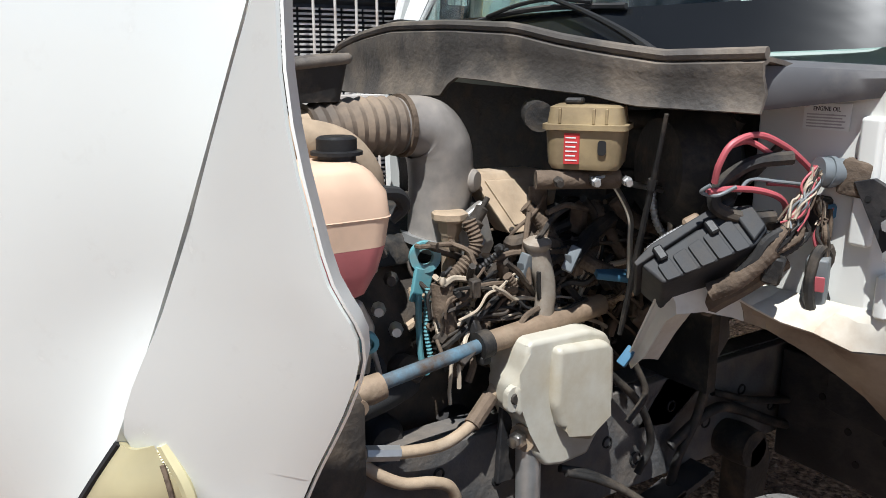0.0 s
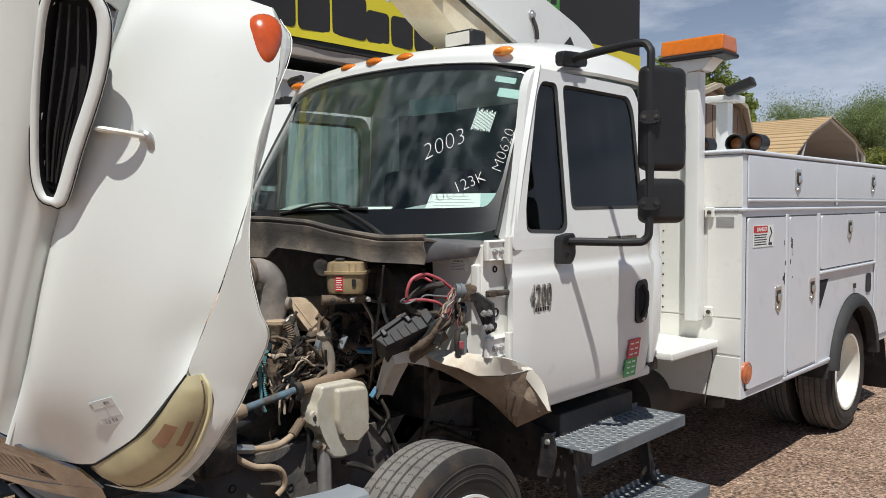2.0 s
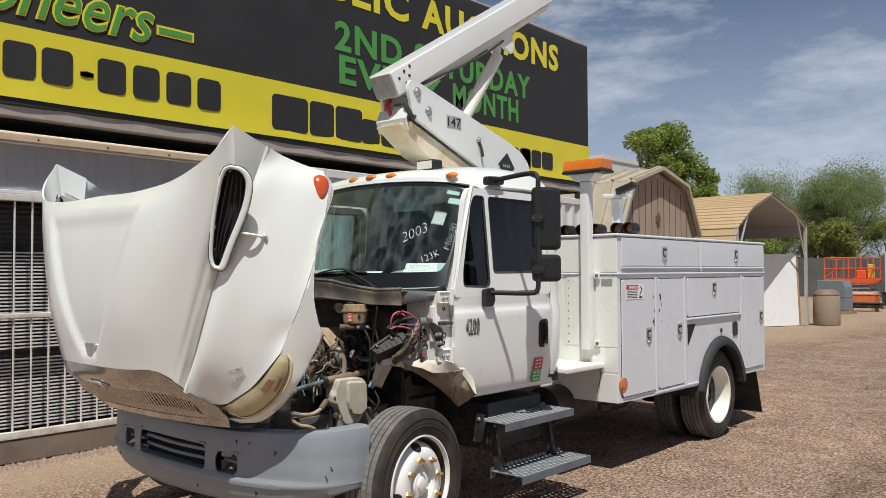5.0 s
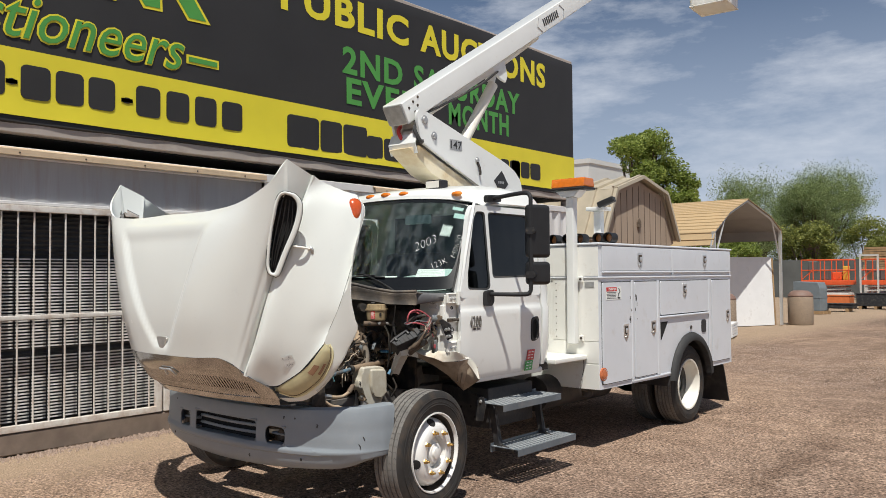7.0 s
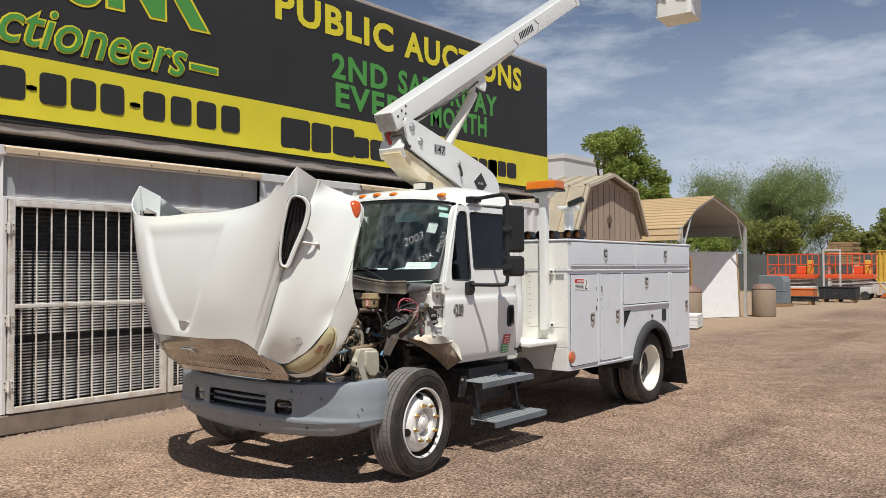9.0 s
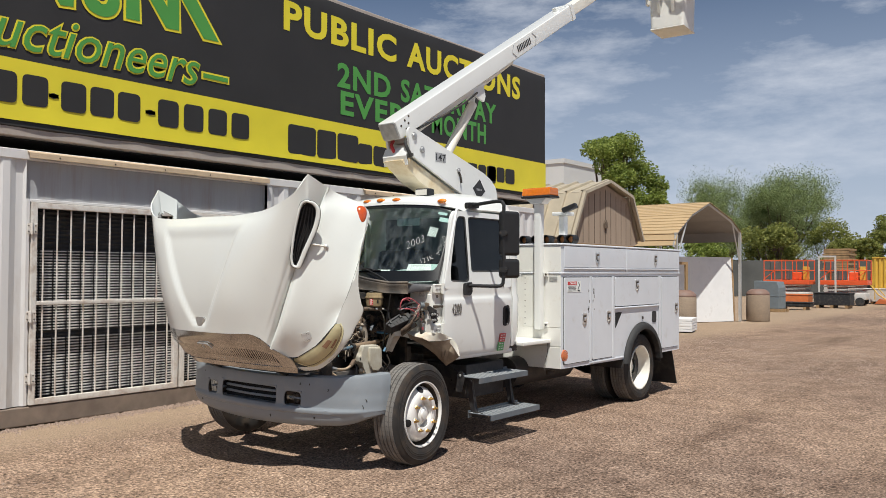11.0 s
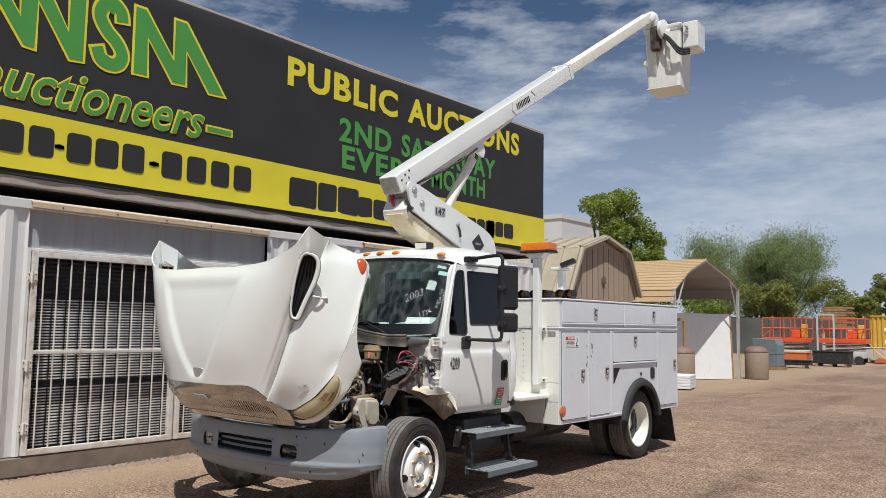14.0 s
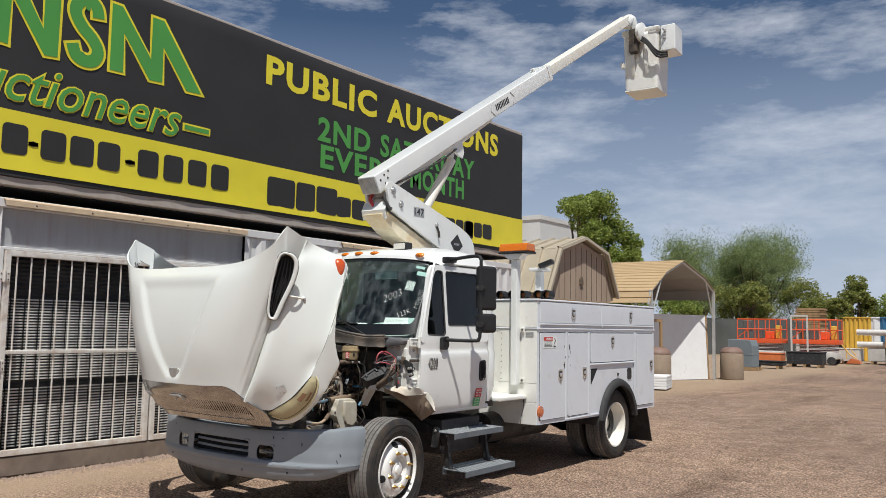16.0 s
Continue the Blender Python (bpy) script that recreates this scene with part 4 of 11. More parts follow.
def make_wheel(name, x, y, steer=0.0, side=1, front=True, label=""):
    """A wheel with its outer face towards side*x."""
    R, r0, w = 0.420, 0.264, 0.235
    e = new(name)
    e.parent = truck
    tagged(e, label)
    e.matrix_basis = pose(x, y, R - 0.004, 0, 0, steer + (0 if side > 0 else 180))
    # local: axle along +x, the outer face at x = 0
    prof = tyre_profile(R, w, r0)
    c = -w / 2
    bm = B()
    lathe(bm, [(r, c + h) for r, h in prof], (0, 0, 0), (1, 0, 0), 56)
    lathe(bm, [(r, c - h) for r, h in reversed(prof)], (0, 0, 0), (1, 0, 0), 56)
    bmesh.ops.remove_doubles(bm, verts=bm.verts[:], dist=0.0005)
    ty = part("tyre", bm, tyre_rubber, e, "worn black truck tyre")
    for rr in (R - 0.10, R - 0.085, R - 0.055):
        bm = B()
        lathe(bm, [(rr, c + w / 2 * 0.985), (rr + 0.004, c + w / 2 * 1.012), (rr + 0.008, c + w / 2 * 0.985)], (0, 0, 0), (1, 0, 0), 56)
        part("sidewall_ring", bm, tyre_rubber, ty)
    bm = B()
    h = w / 2 * 0.78
    tread = []
    edges = [-h, -0.0615, -0.0535, -0.0215, -0.0135, 0.0135, 0.0215, 0.0535, 0.0615, h]
    for i in range(0, 10, 2):
        a, b = edges[i], edges[i + 1]
        tread += [(R - 0.012, a), (R + 0.001 - 0.05 * (a / 0.1) ** 2 * 0.08, a + 0.001), (R + 0.001 - 0.05 * (b / 0.1) ** 2 * 0.08, b - 0.001), (R - 0.012, b)]
    tread = [(R - 0.02, -h)] + tread + [(R - 0.02, h)]
    lathe(bm, [(r, c + q) for r, q in tread], (0, 0, 0), (1, 0, 0), 72)
    td = part("tread", bm, tread_rubber, e, "dusty ribbed tread", 25)
    bm = B()
    rs_ = random.Random(3)
    for k in range(66):
        for i in range(0, 10, 2):
            a, b = edges[i] + 0.001, edges[i + 1] - 0.001
            th = 2 * math.pi * (k + rs_.uniform(-0.15, 0.15)) / 66
            line = [(a, 0.0), (a + 0.3 * (b - a), 0.022), (a + 0.6 * (b - a), 0.004), (b, 0.026)]
            for (q0, t0), (q1, t1) in zip(line, line[1:]):
                vs = []
                for q, tt in ((q0, t0), (q1, t1), (q1, t1 + 0.0042), (q0, t0 + 0.0042)):
                    rr = R + 0.0022 - 0.05 * (q / 0.1) ** 2 * 0.08
                    vs.append(bm.verts.new((c + q, rr * math.cos(th + tt), rr * math.sin(th + tt))))
                bm.faces.new(vs)
    part("sipes", bm, tyre_rubber, td, "fine dark zigzag cuts", 0, kind="stuff")
    if front:
        bm = B()
        lathe(bm, [(r0 + 0.008, c + w / 2 * 0.86), (r0 + 0.007, c + w / 2 * 0.95), (r0 - 0.001, c + w / 2 * 0.955), (r0 - 0.006, c + w / 2 * 0.84), (r0 - 0.008, c + w / 2 * 0.74)], (0, 0, 0), (1, 0, 0), 56)
        part("rim_flange", bm, wheel_white, e, "thin white outer flange")
        # barrel gets a dark material to imitate the shaded well of the rim
        bm = B()
        lathe(bm, [(r0 - 0.008, c + w / 2 * 0.74), (r0 - 0.010, c + 0.03), (r0 - 0.016, c - 0.01), (0.237, c - 0.01)], (0, 0, 0), (1, 0, 0), 56)
        part("rim_barrel", bm, grime_metal, e, "inner barrel of the rim, coloured dark for the shade in it")
        bm = B()
        lathe(bm, [(0.237, c - 0.01), (0.228, c + w / 2 - 0.058), (0.208, c + w / 2 - 0.030),
                   (0.186, c + w / 2 - 0.010), (0.165, c + w / 2), (0.118, c + w / 2), (0.110, c + w / 2 - 0.004), (0.108, c + 0.03)], (0, 0, 0), (1, 0, 0), 56)
        part("rim", bm, wheel_white, e, "white-painted steel rim with scuffs")
        bm = B()
        lathe(bm, [(0.108, c + 0.06), (0.098, c + 0.07), (0.072, c + 0.075), (0.068, c + w / 2 - 0.02), (0.062, c + w / 2 - 0.012), (0.045, c + w / 2 - 0.01), (0.040, c + w / 2 + 0.004), (0.028, c + w / 2 + 0.008), (0, c + w / 2 + 0.008)], (0, 0, 0), (1, 0, 0), 32)
        part("hub", bm, wheel_white, e, "white hub with brass cap")
        for k in range(8):
            a = 2 * math.pi * (k + 0.3) / 8
            py, pz = 0.142 * math.cos(a), 0.142 * math.sin(a)
            bm = B()
            lathe(bm, [(0.019, 0), (0.017, 0.005), (0.0145, 0.007), (0.0145, 0.021), (0.009, 0.024), (0.009, 0.038), (0, 0.04)], (c + w / 2 - 0.001, py, pz), (1, 0, 0), 6)
            part("lug_nut", bm, brass, e)
        for k in range(2):
            a = radians((97, 193)[k])
            py, pz = 0.206 * math.cos(a), 0.206 * math.sin(a)
            bm = B()
            lathe(bm, [(0.034, -0.012), (0.032, 0.004), (0.028, 0.005), (0, 0.005)], (c + w / 2 - 0.030, py, pz), (0.72, 0.69 * math.cos(a), 0.69 * math.sin(a)), 18)
            part("hand_hole", bm, dark_void, e)
    else:
        bm = B()
        lathe(bm, [(r0 + 0.012, c + w / 2 * 0.86), (r0 + 0.010, c + w / 2 * 0.98), (r0 - 0.006, c + w / 2 * 0.96), (r0 - 0.02, c + w / 2 * 0.7), (r0 - 0.03, c - 0.0), (r0 - 0.05, c - 0.05), (0.19, c - 0.075), (0.15, c - 0.085), (0.10, c - 0.085), (0.0, c - 0.085)], (0, 0, 0), (1, 0, 0), 56)
        part("rim", bm, cream_rim, e, "cream dished rim with rust streaks")
        bm = B()
        lathe(bm, [(0.09, c - 0.084), (0.085, c - 0.03), (0.07, c - 0.02), (0, c - 0.02)], (0, 0, 0), (1, 0, 0), 28)
        part("hub", bm, cream_rim, e)
        for k in range(8):
            a = 2 * math.pi * k / 8
            bm = B()
            lathe(bm, [(0.018, 0), (0.018, 0.022), (0.01, 0.026), (0.01, 0.034), (0, 0.035)], (c - 0.085, 0.1275 * math.cos(a), 0.1275 * math.sin(a)), (1, 0, 0), 6)
            part("lug_nut", bm, grime_metal, e)
    bm = B()
    lathe(bm, [(0, c - 0.10), (0.20, c - 0.10), (0.215, c - 0.085), (0.215, c - 0.02), (0.10, c - 0.01)], (0, 0, 0), (1, 0, 0), 32)
    part("brake_drum", bm, frame_black, e, "dark rusty brake drum")
    return e


make_wheel("wheel", 1.232, 0.045, 6, 1, True, "front wheel with white steel rim and gold lug nuts")
make_wheel("wheel", -1.222, -0.02, 6, -1, True, "front wheel with white steel rim under the bumper")
make_wheel("wheel", 1.15, 4.32, 0, 1, False, "outer rear dual wheel with cream dished rim")
make_wheel("wheel", 0.88, 4.32, 0, 1, False, "inner rear dual wheel in the shade")
make_wheel("wheel", -1.15, 4.32, 0, -1, False, "outer rear dual wheel with cream dished rim")
make_wheel("wheel", -0.88, 4.32, 0, -1, False, "inner rear dual wheel in the shade")

# -- bumper --
half_plan = [(1.172, -0.31), (1.165, -0.42), (1.10, -0.56), (0.95, -0.665), (0.75, -0.735), (0.53, -0.78), (0.25, -0.812), (0.0, -0.82)]
plan = [Vector((-x, y, 0)) for x, y in half_plan[:-1]] + [Vector((x, y, 0)) for x, y in reversed(half_plan)]
plan = smooth_path(plan, 10)


def bumper_profile(p):
    """The section of the bumper at a place of its plan: out, height."""
    k = min(1.0, abs(p.x) / 1.17)
    top = 0.752 + 0.035 * k ** 3
    low = 0.355 + 0.05 * k ** 2 + 0.05 * max(0, (k - 0.80) / 0.20) ** 2
    lip = 0.020 * (1 - 0.7 * max(0, (k - 0.75) / 0.25))
    return [(-0.10, top - 0.004), (-0.03, top), (-0.008, top - 0.008), (0.0, top - 0.03), (0.0, 0.66), (0.0, 0.635), (0.002, 0.61), (0.004, 0.585), (0.004, 0.555), (0.004, 0.53), (0.006, 0.515), (lip, 0.515 - 0.10 * (0.515 - low)), (lip + 0.001, 0.515 - 0.17 * (0.515 - low)), (lip - 0.002, 0.515 - 0.26 * (0.515 - low)), (0.004, 0.515 - 0.33 * (0.515 - low)), (-0.002, 0.515 - 0.65 * (0.515 - low)), (-0.02, low + 0.015), (-0.05, low)]

rows_b = []
for i, p in enumerate(plan):
    q = plan[min(i + 1, len(plan) - 1)] - plan[max(i - 1, 0)]
    nrm = Vector((q.y, -q.x, 0)).normalized()
    end = max(0.0, min(1.0, (p.y + 0.60) / 0.29))
    # the end edge slants forward towards the bottom
    rows_b.append([(p.x + nrm.x * o, p.y + nrm.y * o - 0.07 * max(0.0, (0.76 - z) / 0.4) ** 1.5 * end, z) for o, z in bumper_profile(p)])
bm = B()
V = [[bm.verts.new(c) for c in r] for r in rows_b]
fs = []
for i in range(len(V) - 1):
    for j in range(len(V[0]) - 1):
        cx, cz = (V[i][j].co.x + V[i + 1][j].co.x) / 2, (V[i][j].co.z + V[i][j + 1].co.z) / 2
        hole = j < 10 and (j > 4 and 0.44 < abs(cx) < 0.625 or j > 3 and abs(cx) < 0.365)
        if not hole:
            fs.append(bm.faces.new((V[i][j], V[i + 1][j], V[i + 1][j + 1], V[i][j + 1])))
# rounded corners of the openings
for x_in, x_out, z1, rad in ((-0.365, 0.365, 0.66, 0.036), (0.44, 0.625, 0.635, 0.045), (-0.625, -0.44, 0.635, 0.045)):
    cols = [i for i in range(len(V) - 1) if x_in < (V[i][5].co.x + V[i + 1][5].co.x) / 2 < x_out]
    xa, xb = V[cols[0]][5].co.x, V[cols[-1] + 1][5].co.x
    for cx, sx in ((xa, 1), (xb, -1)):
        for cz, sz in ((0.515, 1), (z1, -1)):
            face_at = lambda x, z: Vector((x, float(np.interp(x, [r[6][0] for r in rows_b], [r[6][1] for r in rows_b])) - (0.004 if z < 0.53 else 0.0), z))
            arc = [face_at(cx + sx * rad * (1 - math.cos(a)), cz + sz * rad * (1 - math.sin(a))) for a in [math.pi / 2 * i / 6 for i in range(7)]]
            tip = bm.verts.new(face_at(cx, cz))
            av = [bm.verts.new(p) for p in arc]
            for a, b in zip(av, av[1:]):
                fs.append(bm.faces.new((tip, a, b) if sx * sz > 0 else (tip, b, a)))
bm.normal_update()
loose = [v for v in bm.verts if not v.link_faces]
bmesh.ops.delete(bm, geom=loose, context='VERTS')
bmesh.ops.solidify(bm, geom=fs, thickness=0.006)
bumper = tp("bumper", bm, gray_bumper, label="grey plastic front bumper with scuffs and open lamp holes", smooth=40)
for x0, x1, yy in ((-0.39, 0.39, -0.74), (0.42, 0.64, -0.655), (-0.64, -0.42, -0.655)):
    bm = B()
    box(bm, (x0, yy, 0.50), (x1, yy + 0.02, 0.66))
    tp("hole_back", bm, dark_void, bumper)
for x0, x1 in ((-0.37, 0.37), (0.435, 0.63), (-0.63, -0.435)):
    xm = (x0 + x1) / 2
    yf = -0.822 + 0.13 * xm * xm
    for z in (0.512, 0.662 if x0 < 0 < x1 else 0.637):
        bm = B()
        box(bm, (x0, yf + 0.006, z - 0.008), (x1, yf + 0.075, z + 0.008), 0.004)
        tp("hole_rim", bm, gray_bumper, bumper)
for z in (0.563, 0.612):
    bm = B()
    tube(bm, [(-0.37, -0.755, z), (0, -0.78, z), (0.37, -0.755, z)], 0.011, 8)
    tp("grille_bar", bm, gray_bumper, bumper)
for s in (-1, 1):
    bm = B()
    box(bm, (s * 0.53 - 0.09, -0.742, 0.567), (s * 0.53 + 0.09, -0.70, 0.583), 0.005)
    tp("hole_shelf", bm, gray_bumper, bumper)
for s in (-1, 1):
    bm = B()
    lathe(bm, [(0.0, 0.02), (0.035, 0.015), (0.045, 0.0), (0.045, -0.05)], (s * 0.53, -0.72, 0.57), (0, -1, 0), 18)
    tp("tow_socket", bm, dusty_black, bumper)
    for x, z in ((0.18, 0.70), (0.42, 0.71), (0.70, 0.70), (0.75, 0.44), (0.35, 0.43)):
        bm = B()
        lathe(bm, [(0.010, -0.004), (0.010, 0.002), (0, 0.004)], (s * x, -0.817 + 0.135 * x * x, z), (0, -1, 0), 8)
        tp("bolt", bm, dusty_black, bumper)

rs_ = random.Random(12)
for x, y, z, run in ((1.13, -0.535, 0.60, 0.05), (1.115, -0.565, 0.55, 0.04), (1.152, -0.475, 0.51, 0.03), (0.88, -0.715, 0.665, 0.02), (0.62, -0.775, 0.70, 0.015), (0.30, -0.815, 0.42, 0.02)):
    bm = B()
    q = Vector((x, y, z))
    tube(bm, [q + Vector((0.25 * rs_.uniform(-1, 1), 0.25 * rs_.uniform(-1, 1), i / 3 - 0.5)) * run for i in range(4)], 0.0032, 5, 2)
    tp("scuff", bm, dusty_black, bumper)

# -- tilted hood --
hood = new("hood")
hood.parent = truck
tagged(hood, "white truck hood tilted forward on its hinges")
centre_rows = [
    [(0, -1.25, 2.04), (0.25, -1.252, 2.035), (0.50, -1.252, 2.04), (0.78, -1.235, 2.075), (0.97, -1.16, 2.185), (1.019, -1.062, 2.331), (1.018, -0.868, 2.25)],
    [(0, -1.31, 1.90), (0.25, -1.312, 1.90), (0.50, -1.305, 1.90), (0.76, -1.25, 1.92), (0.93, -1.14, 1.98), (0.985, -1.04, 2.06), (0.945, -0.92, 2.0)],
    [(0, -1.335, 1.65), (0.24, -1.335, 1.65), (0.47, -1.322, 1.65), (0.70, -1.255, 1.66), (0.83, -1.155, 1.68), (0.875, -1.065, 1.70), (0.85, -0.975, 1.70)],
    [(0, -1.33, 1.38), (0.22, -1.33, 1.38), (0.42, -1.315, 1.38), (0.61, -1.25, 1.375), (0.725, -1.165, 1.37), (0.765, -1.105, 1.37), (0.75, -1.035, 1.372)],
    [(0, -1.292, 1.115), (0.18, -1.29, 1.115), (0.36, -1.272, 1.116), (0.53, -1.222, 1.12), (0.60, -1.175, 1.09), (0.638, -1.135, 1.05), (0.642, -1.098, 1.023)],
]
for r, tight in zip(centre_rows, (0.86, 0.80, 0.66, 0.58, 0.70)):
    # the shoulder is sharp at the top edge and rounds off below the air slot
    a, b, c = (Vector(p) for p in r[4:7])
    r[5] = tuple(b.lerp((a + c) / 2, 0.5 * (0.86 - tight)))
    r.insert(6, tuple(b.lerp(c, 1 - tight)))
    r.insert(5, tuple(a.lerp(b, tight)))
full = [mirrored(list(reversed(r)))[:-1] + r for r in centre_rows]
G = net(full, 9, 9)


def recess(p):
    """Depth of the V-shaped hollow in the middle of the hood."""
    z = p.z
    if z > 2.02 or z < 1.14:
        return 0.0
    f = (z - 1.16) / (1.98 - 1.16)
    wdt = 0.07 + 0.47 * max(0, f) ** 0.75
    side = max(0.0, min(1.0, (wdt - abs(p.x)) / 0.055))
    top = max(0.0, min(1.0, (1.985 - z) / 0.13))
    bot = max(0.0, min(1.0, (z - 1.155) / 0.05))
    s = min(side, top, bot)
    return 0.024 * s * s * (3 - 2 * s)


# outline of the slanted air slot: across and along it, in its own plane
SLOT = [(0.014, 0.284), (0.066, 0.276), (0.102, 0.225), (0.101, 0.104), (0.063, -0.071), (0.040, -0.190), (0.026, -0.206), (0.006, -0.196), (-0.012, -0.132), (-0.024, 0.042), (-0.022, 0.189), (-0.010, 0.262)]
SLOT = [(p.x, p.y) for p in smooth_path([(*p, 0) for p in SLOT + SLOT[:1]], 4)[:-1]]
slot_a, slot_b = Vector((1.000, -1.085, 2.10)), Vector((0.858, -1.085, 1.60))
slot_n = Vector((0.62, -0.78, -0.08)).normalized()
slot_up = (slot_a - slot_b).normalized()
slot_side = slot_up.cross(slot_n).normalized()
slot_mid = (slot_a + slot_b) / 2 + slot_n * 0.012


def slot_ring(grow, d, right=0.0):
    """The slot's outline, widened by grow and lifted by d; right: more width on the side of the seam."""
    n, out = len(SLOT), []
    for i in range(n):
        a, b = Vector(SLOT[i - 1]), Vector(SLOT[(i + 1) % n])
        t = (b - a).normalized()
        q = Vector(SLOT[i]) + Vector((-t.y, t.x)) * (grow + right * max(0, -t.y))
        out.append(slot_mid + slot_side * q.x + slot_up * q.y + slot_n * d)
    return out


def in_slot(p):
    """Whether a place of the skin lies in the slot."""
    q = Vector((abs(p.x), p.y, p.z)) - slot_mid
    if abs(q.dot(slot_n)) > 0.12:
        return False
    u, v, c = q.dot(slot_side), q.dot(slot_up), False
    for (x0, y0), (x1, y1) in zip(SLOT, SLOT[1:] + SLOT[:1]):
        if (y0 > v) != (y1 > v) and u < x0 + (v - y0) / (y1 - y0) * (x1 - x0):
            c = not c
    return c


for r in G:
    for p in r:
        p.y += recess(p)
bm = B()
sheet(bm, G, 0.0, True)
bmesh.ops.delete(bm, geom=[f for f in bm.faces if in_slot(f.calc_center_median())], context='FACES')
bm.normal_update()
bmesh.ops.solidify(bm, geom=bm.faces[:], thickness=0.012)
tp("top_panel", bm, hood_paint, hood, "glossy white hood skin with a V-shaped hollow", 50)

# air slots with dark inner fins
for s in (1, -1):
    flip = lambda v: Vector((s * v.x, v.y, v.z))
    bm = B()
    rings = [slot_ring(0.017, -0.012, 0.016), slot_ring(0.015, -0.001, 0.015), slot_ring(0.012, 0.0015, 0.013), slot_ring(0.004, 0.0005), slot_ring(0.000, -0.003), slot_ring(-0.002, -0.010, -0.002)]
    rv = [[bm.verts.new(flip(p)) for p in q] for q in rings]
    m = len(SLOT)
    for q, w in zip(rv, rv[1:]):
        for i in range(m):
            bm.faces.new((q[i], q[(i + 1) % m], w[(i + 1) % m], w[i]))
    vent = tp("air_slot", bm, hood_paint, hood, "white rimmed air slot with black fins", 60)
    bm = B()
    wv = [[bm.verts.new(flip(p)) for p in q] for q in (slot_ring(-0.002, -0.010, -0.002), slot_ring(-0.006, -0.055, -0.016))]
    for i in range(m):
        bm.faces.new((wv[0][i], wv[0][(i + 1) % m], wv[1][(i + 1) % m], wv[1][i]))
    tp("slot_wall", bm, black_plastic, vent, "black inner wall of the slot", 60)
    bm = B()
    bm.faces.new([bm.verts.new(flip(p)) for p in slot_ring(0.0, -0.052, -0.016)])
    tp("slot_back", bm, dark_void, vent, smooth=0)
    bm = B()
    lp = slot_ring(0.018, -0.0035, 0.016)
    tube(bm, [flip(p) for p in lp + lp[:1]], 0.0016, 5, 0)
    tp("slot_seam", bm, dark_void, vent, "thin dark joint round the slot's frame")
    for k in range(4):
        bm = B()
        pts = []
        for v in (0.25, 0.1, -0.05, -0.17):
            f = (k + 0.7) / 4.4
            lo = float(np.interp(v, (-0.2, -0.13, 0.04, 0.26), (0.006, -0.012, -0.024, -0.010)))
            hi = float(np.interp(v, (-0.2, -0.07, 0.10, 0.26), (0.040, 0.063, 0.101, 0.08)))
            p = slot_mid + slot_side * (lo + (hi - lo) * f) + slot_up * v - slot_n * 0.026
            pts.append(flip(p))
        tube(bm, pts, 0.0045, 6, 3)
        tp("fin", bm, black_plastic, vent)

# emblem badge at the foot of the hollow
bm = B()
prism(bm, [(-0.062, 1.225), (-0.05, 1.235), (0.05, 1.235), (0.062, 1.225), (0.03, 1.165), (0.0, 1.158), (-0.03, 1.165)], 'y', -1.296, -1.284, 0.003)
tp("badge", bm, steel, hood, "small silver badge")

# nose: chrome surround and ribbed grille
for_nose = [
    [(0, -1.293, 1.114), (0.18, -1.291, 1.114), (0.36, -1.273, 1.115), (0.53, -1.223, 1.119), (0.61, -1.165, 1.075), (0.648, -1.098, 1.018)],
    [(0, -1.275, 1.045), (0.18, -1.272, 1.045), (0.36, -1.252, 1.045), (0.53, -1.19, 1.035), (0.63, -1.115, 1.0), (0.70, -1.02, 0.955)],
    [(0, -1.235, 1.00), (0.18, -1.232, 1.00), (0.36, -1.21, 1.00), (0.52, -1.15, 0.99), (0.63, -1.065, 0.955), (0.725, -0.955, 0.915)],
]
low_nose = [
    [(0, -1.085, 0.865), (0.18, -1.082, 0.865), (0.36, -1.062, 0.862), (0.52, -1.01, 0.855), (0.62, -0.955, 0.85), (0.715, -0.89, 0.845)],
    [(0, -1.04, 0.822), (0.18, -1.037, 0.822), (0.36, -1.015, 0.82), (0.52, -0.965, 0.812), (0.62, -0.92, 0.805), (0.70, -0.868, 0.80)],
]
both = lambda rows: [mirrored(list(reversed(r)))[:-1] + r for r in rows]
bm = B()
sheet(bm, net(both(for_nose), 6, 4), 0.008, True)
sheet(bm, net(both(low_nose), 6, 3), 0.008, True)
for s in (1, -1):
    e = [[for_nose[2][k], tuple((Vector(for_nose[2][k]) + Vector(low_nose[0][k])) / 2), low_nose[0][k]] for k in (4, 5)]
    e = [[(s * x, y, z) for x, y, z in r] for r in e]
    sheet(bm, net([[r[i] for r in e] for i in range(3)], 3, 3), 0.008, s > 0)
nose = tp("grille_surround", bm, chrome, hood, "dull chrome grille surround reflecting the gravel", 50)
bm = B()
sheet(bm, net(both([[(x, y + 0.004, z + 0.004) for x, y, z in low_nose[1]], [(x * 1.02, y + 0.11, z + 0.002) for x, y, z in low_nose[1]], [(x * 1.05, y + 0.25, z - 0.012) for x, y, z in low_nose[1]]]), 5, 3), 0.006)
tp("lower_apron", bm, dusty_black, nose, "dark inner apron below the grille")
bm = B()
ga = [Vector(p) for p in both([for_nose[2][:5]])[0]]
gb = [Vector(p) for p in both([low_nose[0][:5]])[0]]
ga, gb = smooth_path(ga, 5), smooth_path(gb, 5)
sheet(bm, [[p + Vector((0, 0.009, 0.007)) for p in ga], [p + Vector((0, 0.009, 0.007)) for p in gb]], 0.004)
tp("grille_back", bm, chrome, nose)
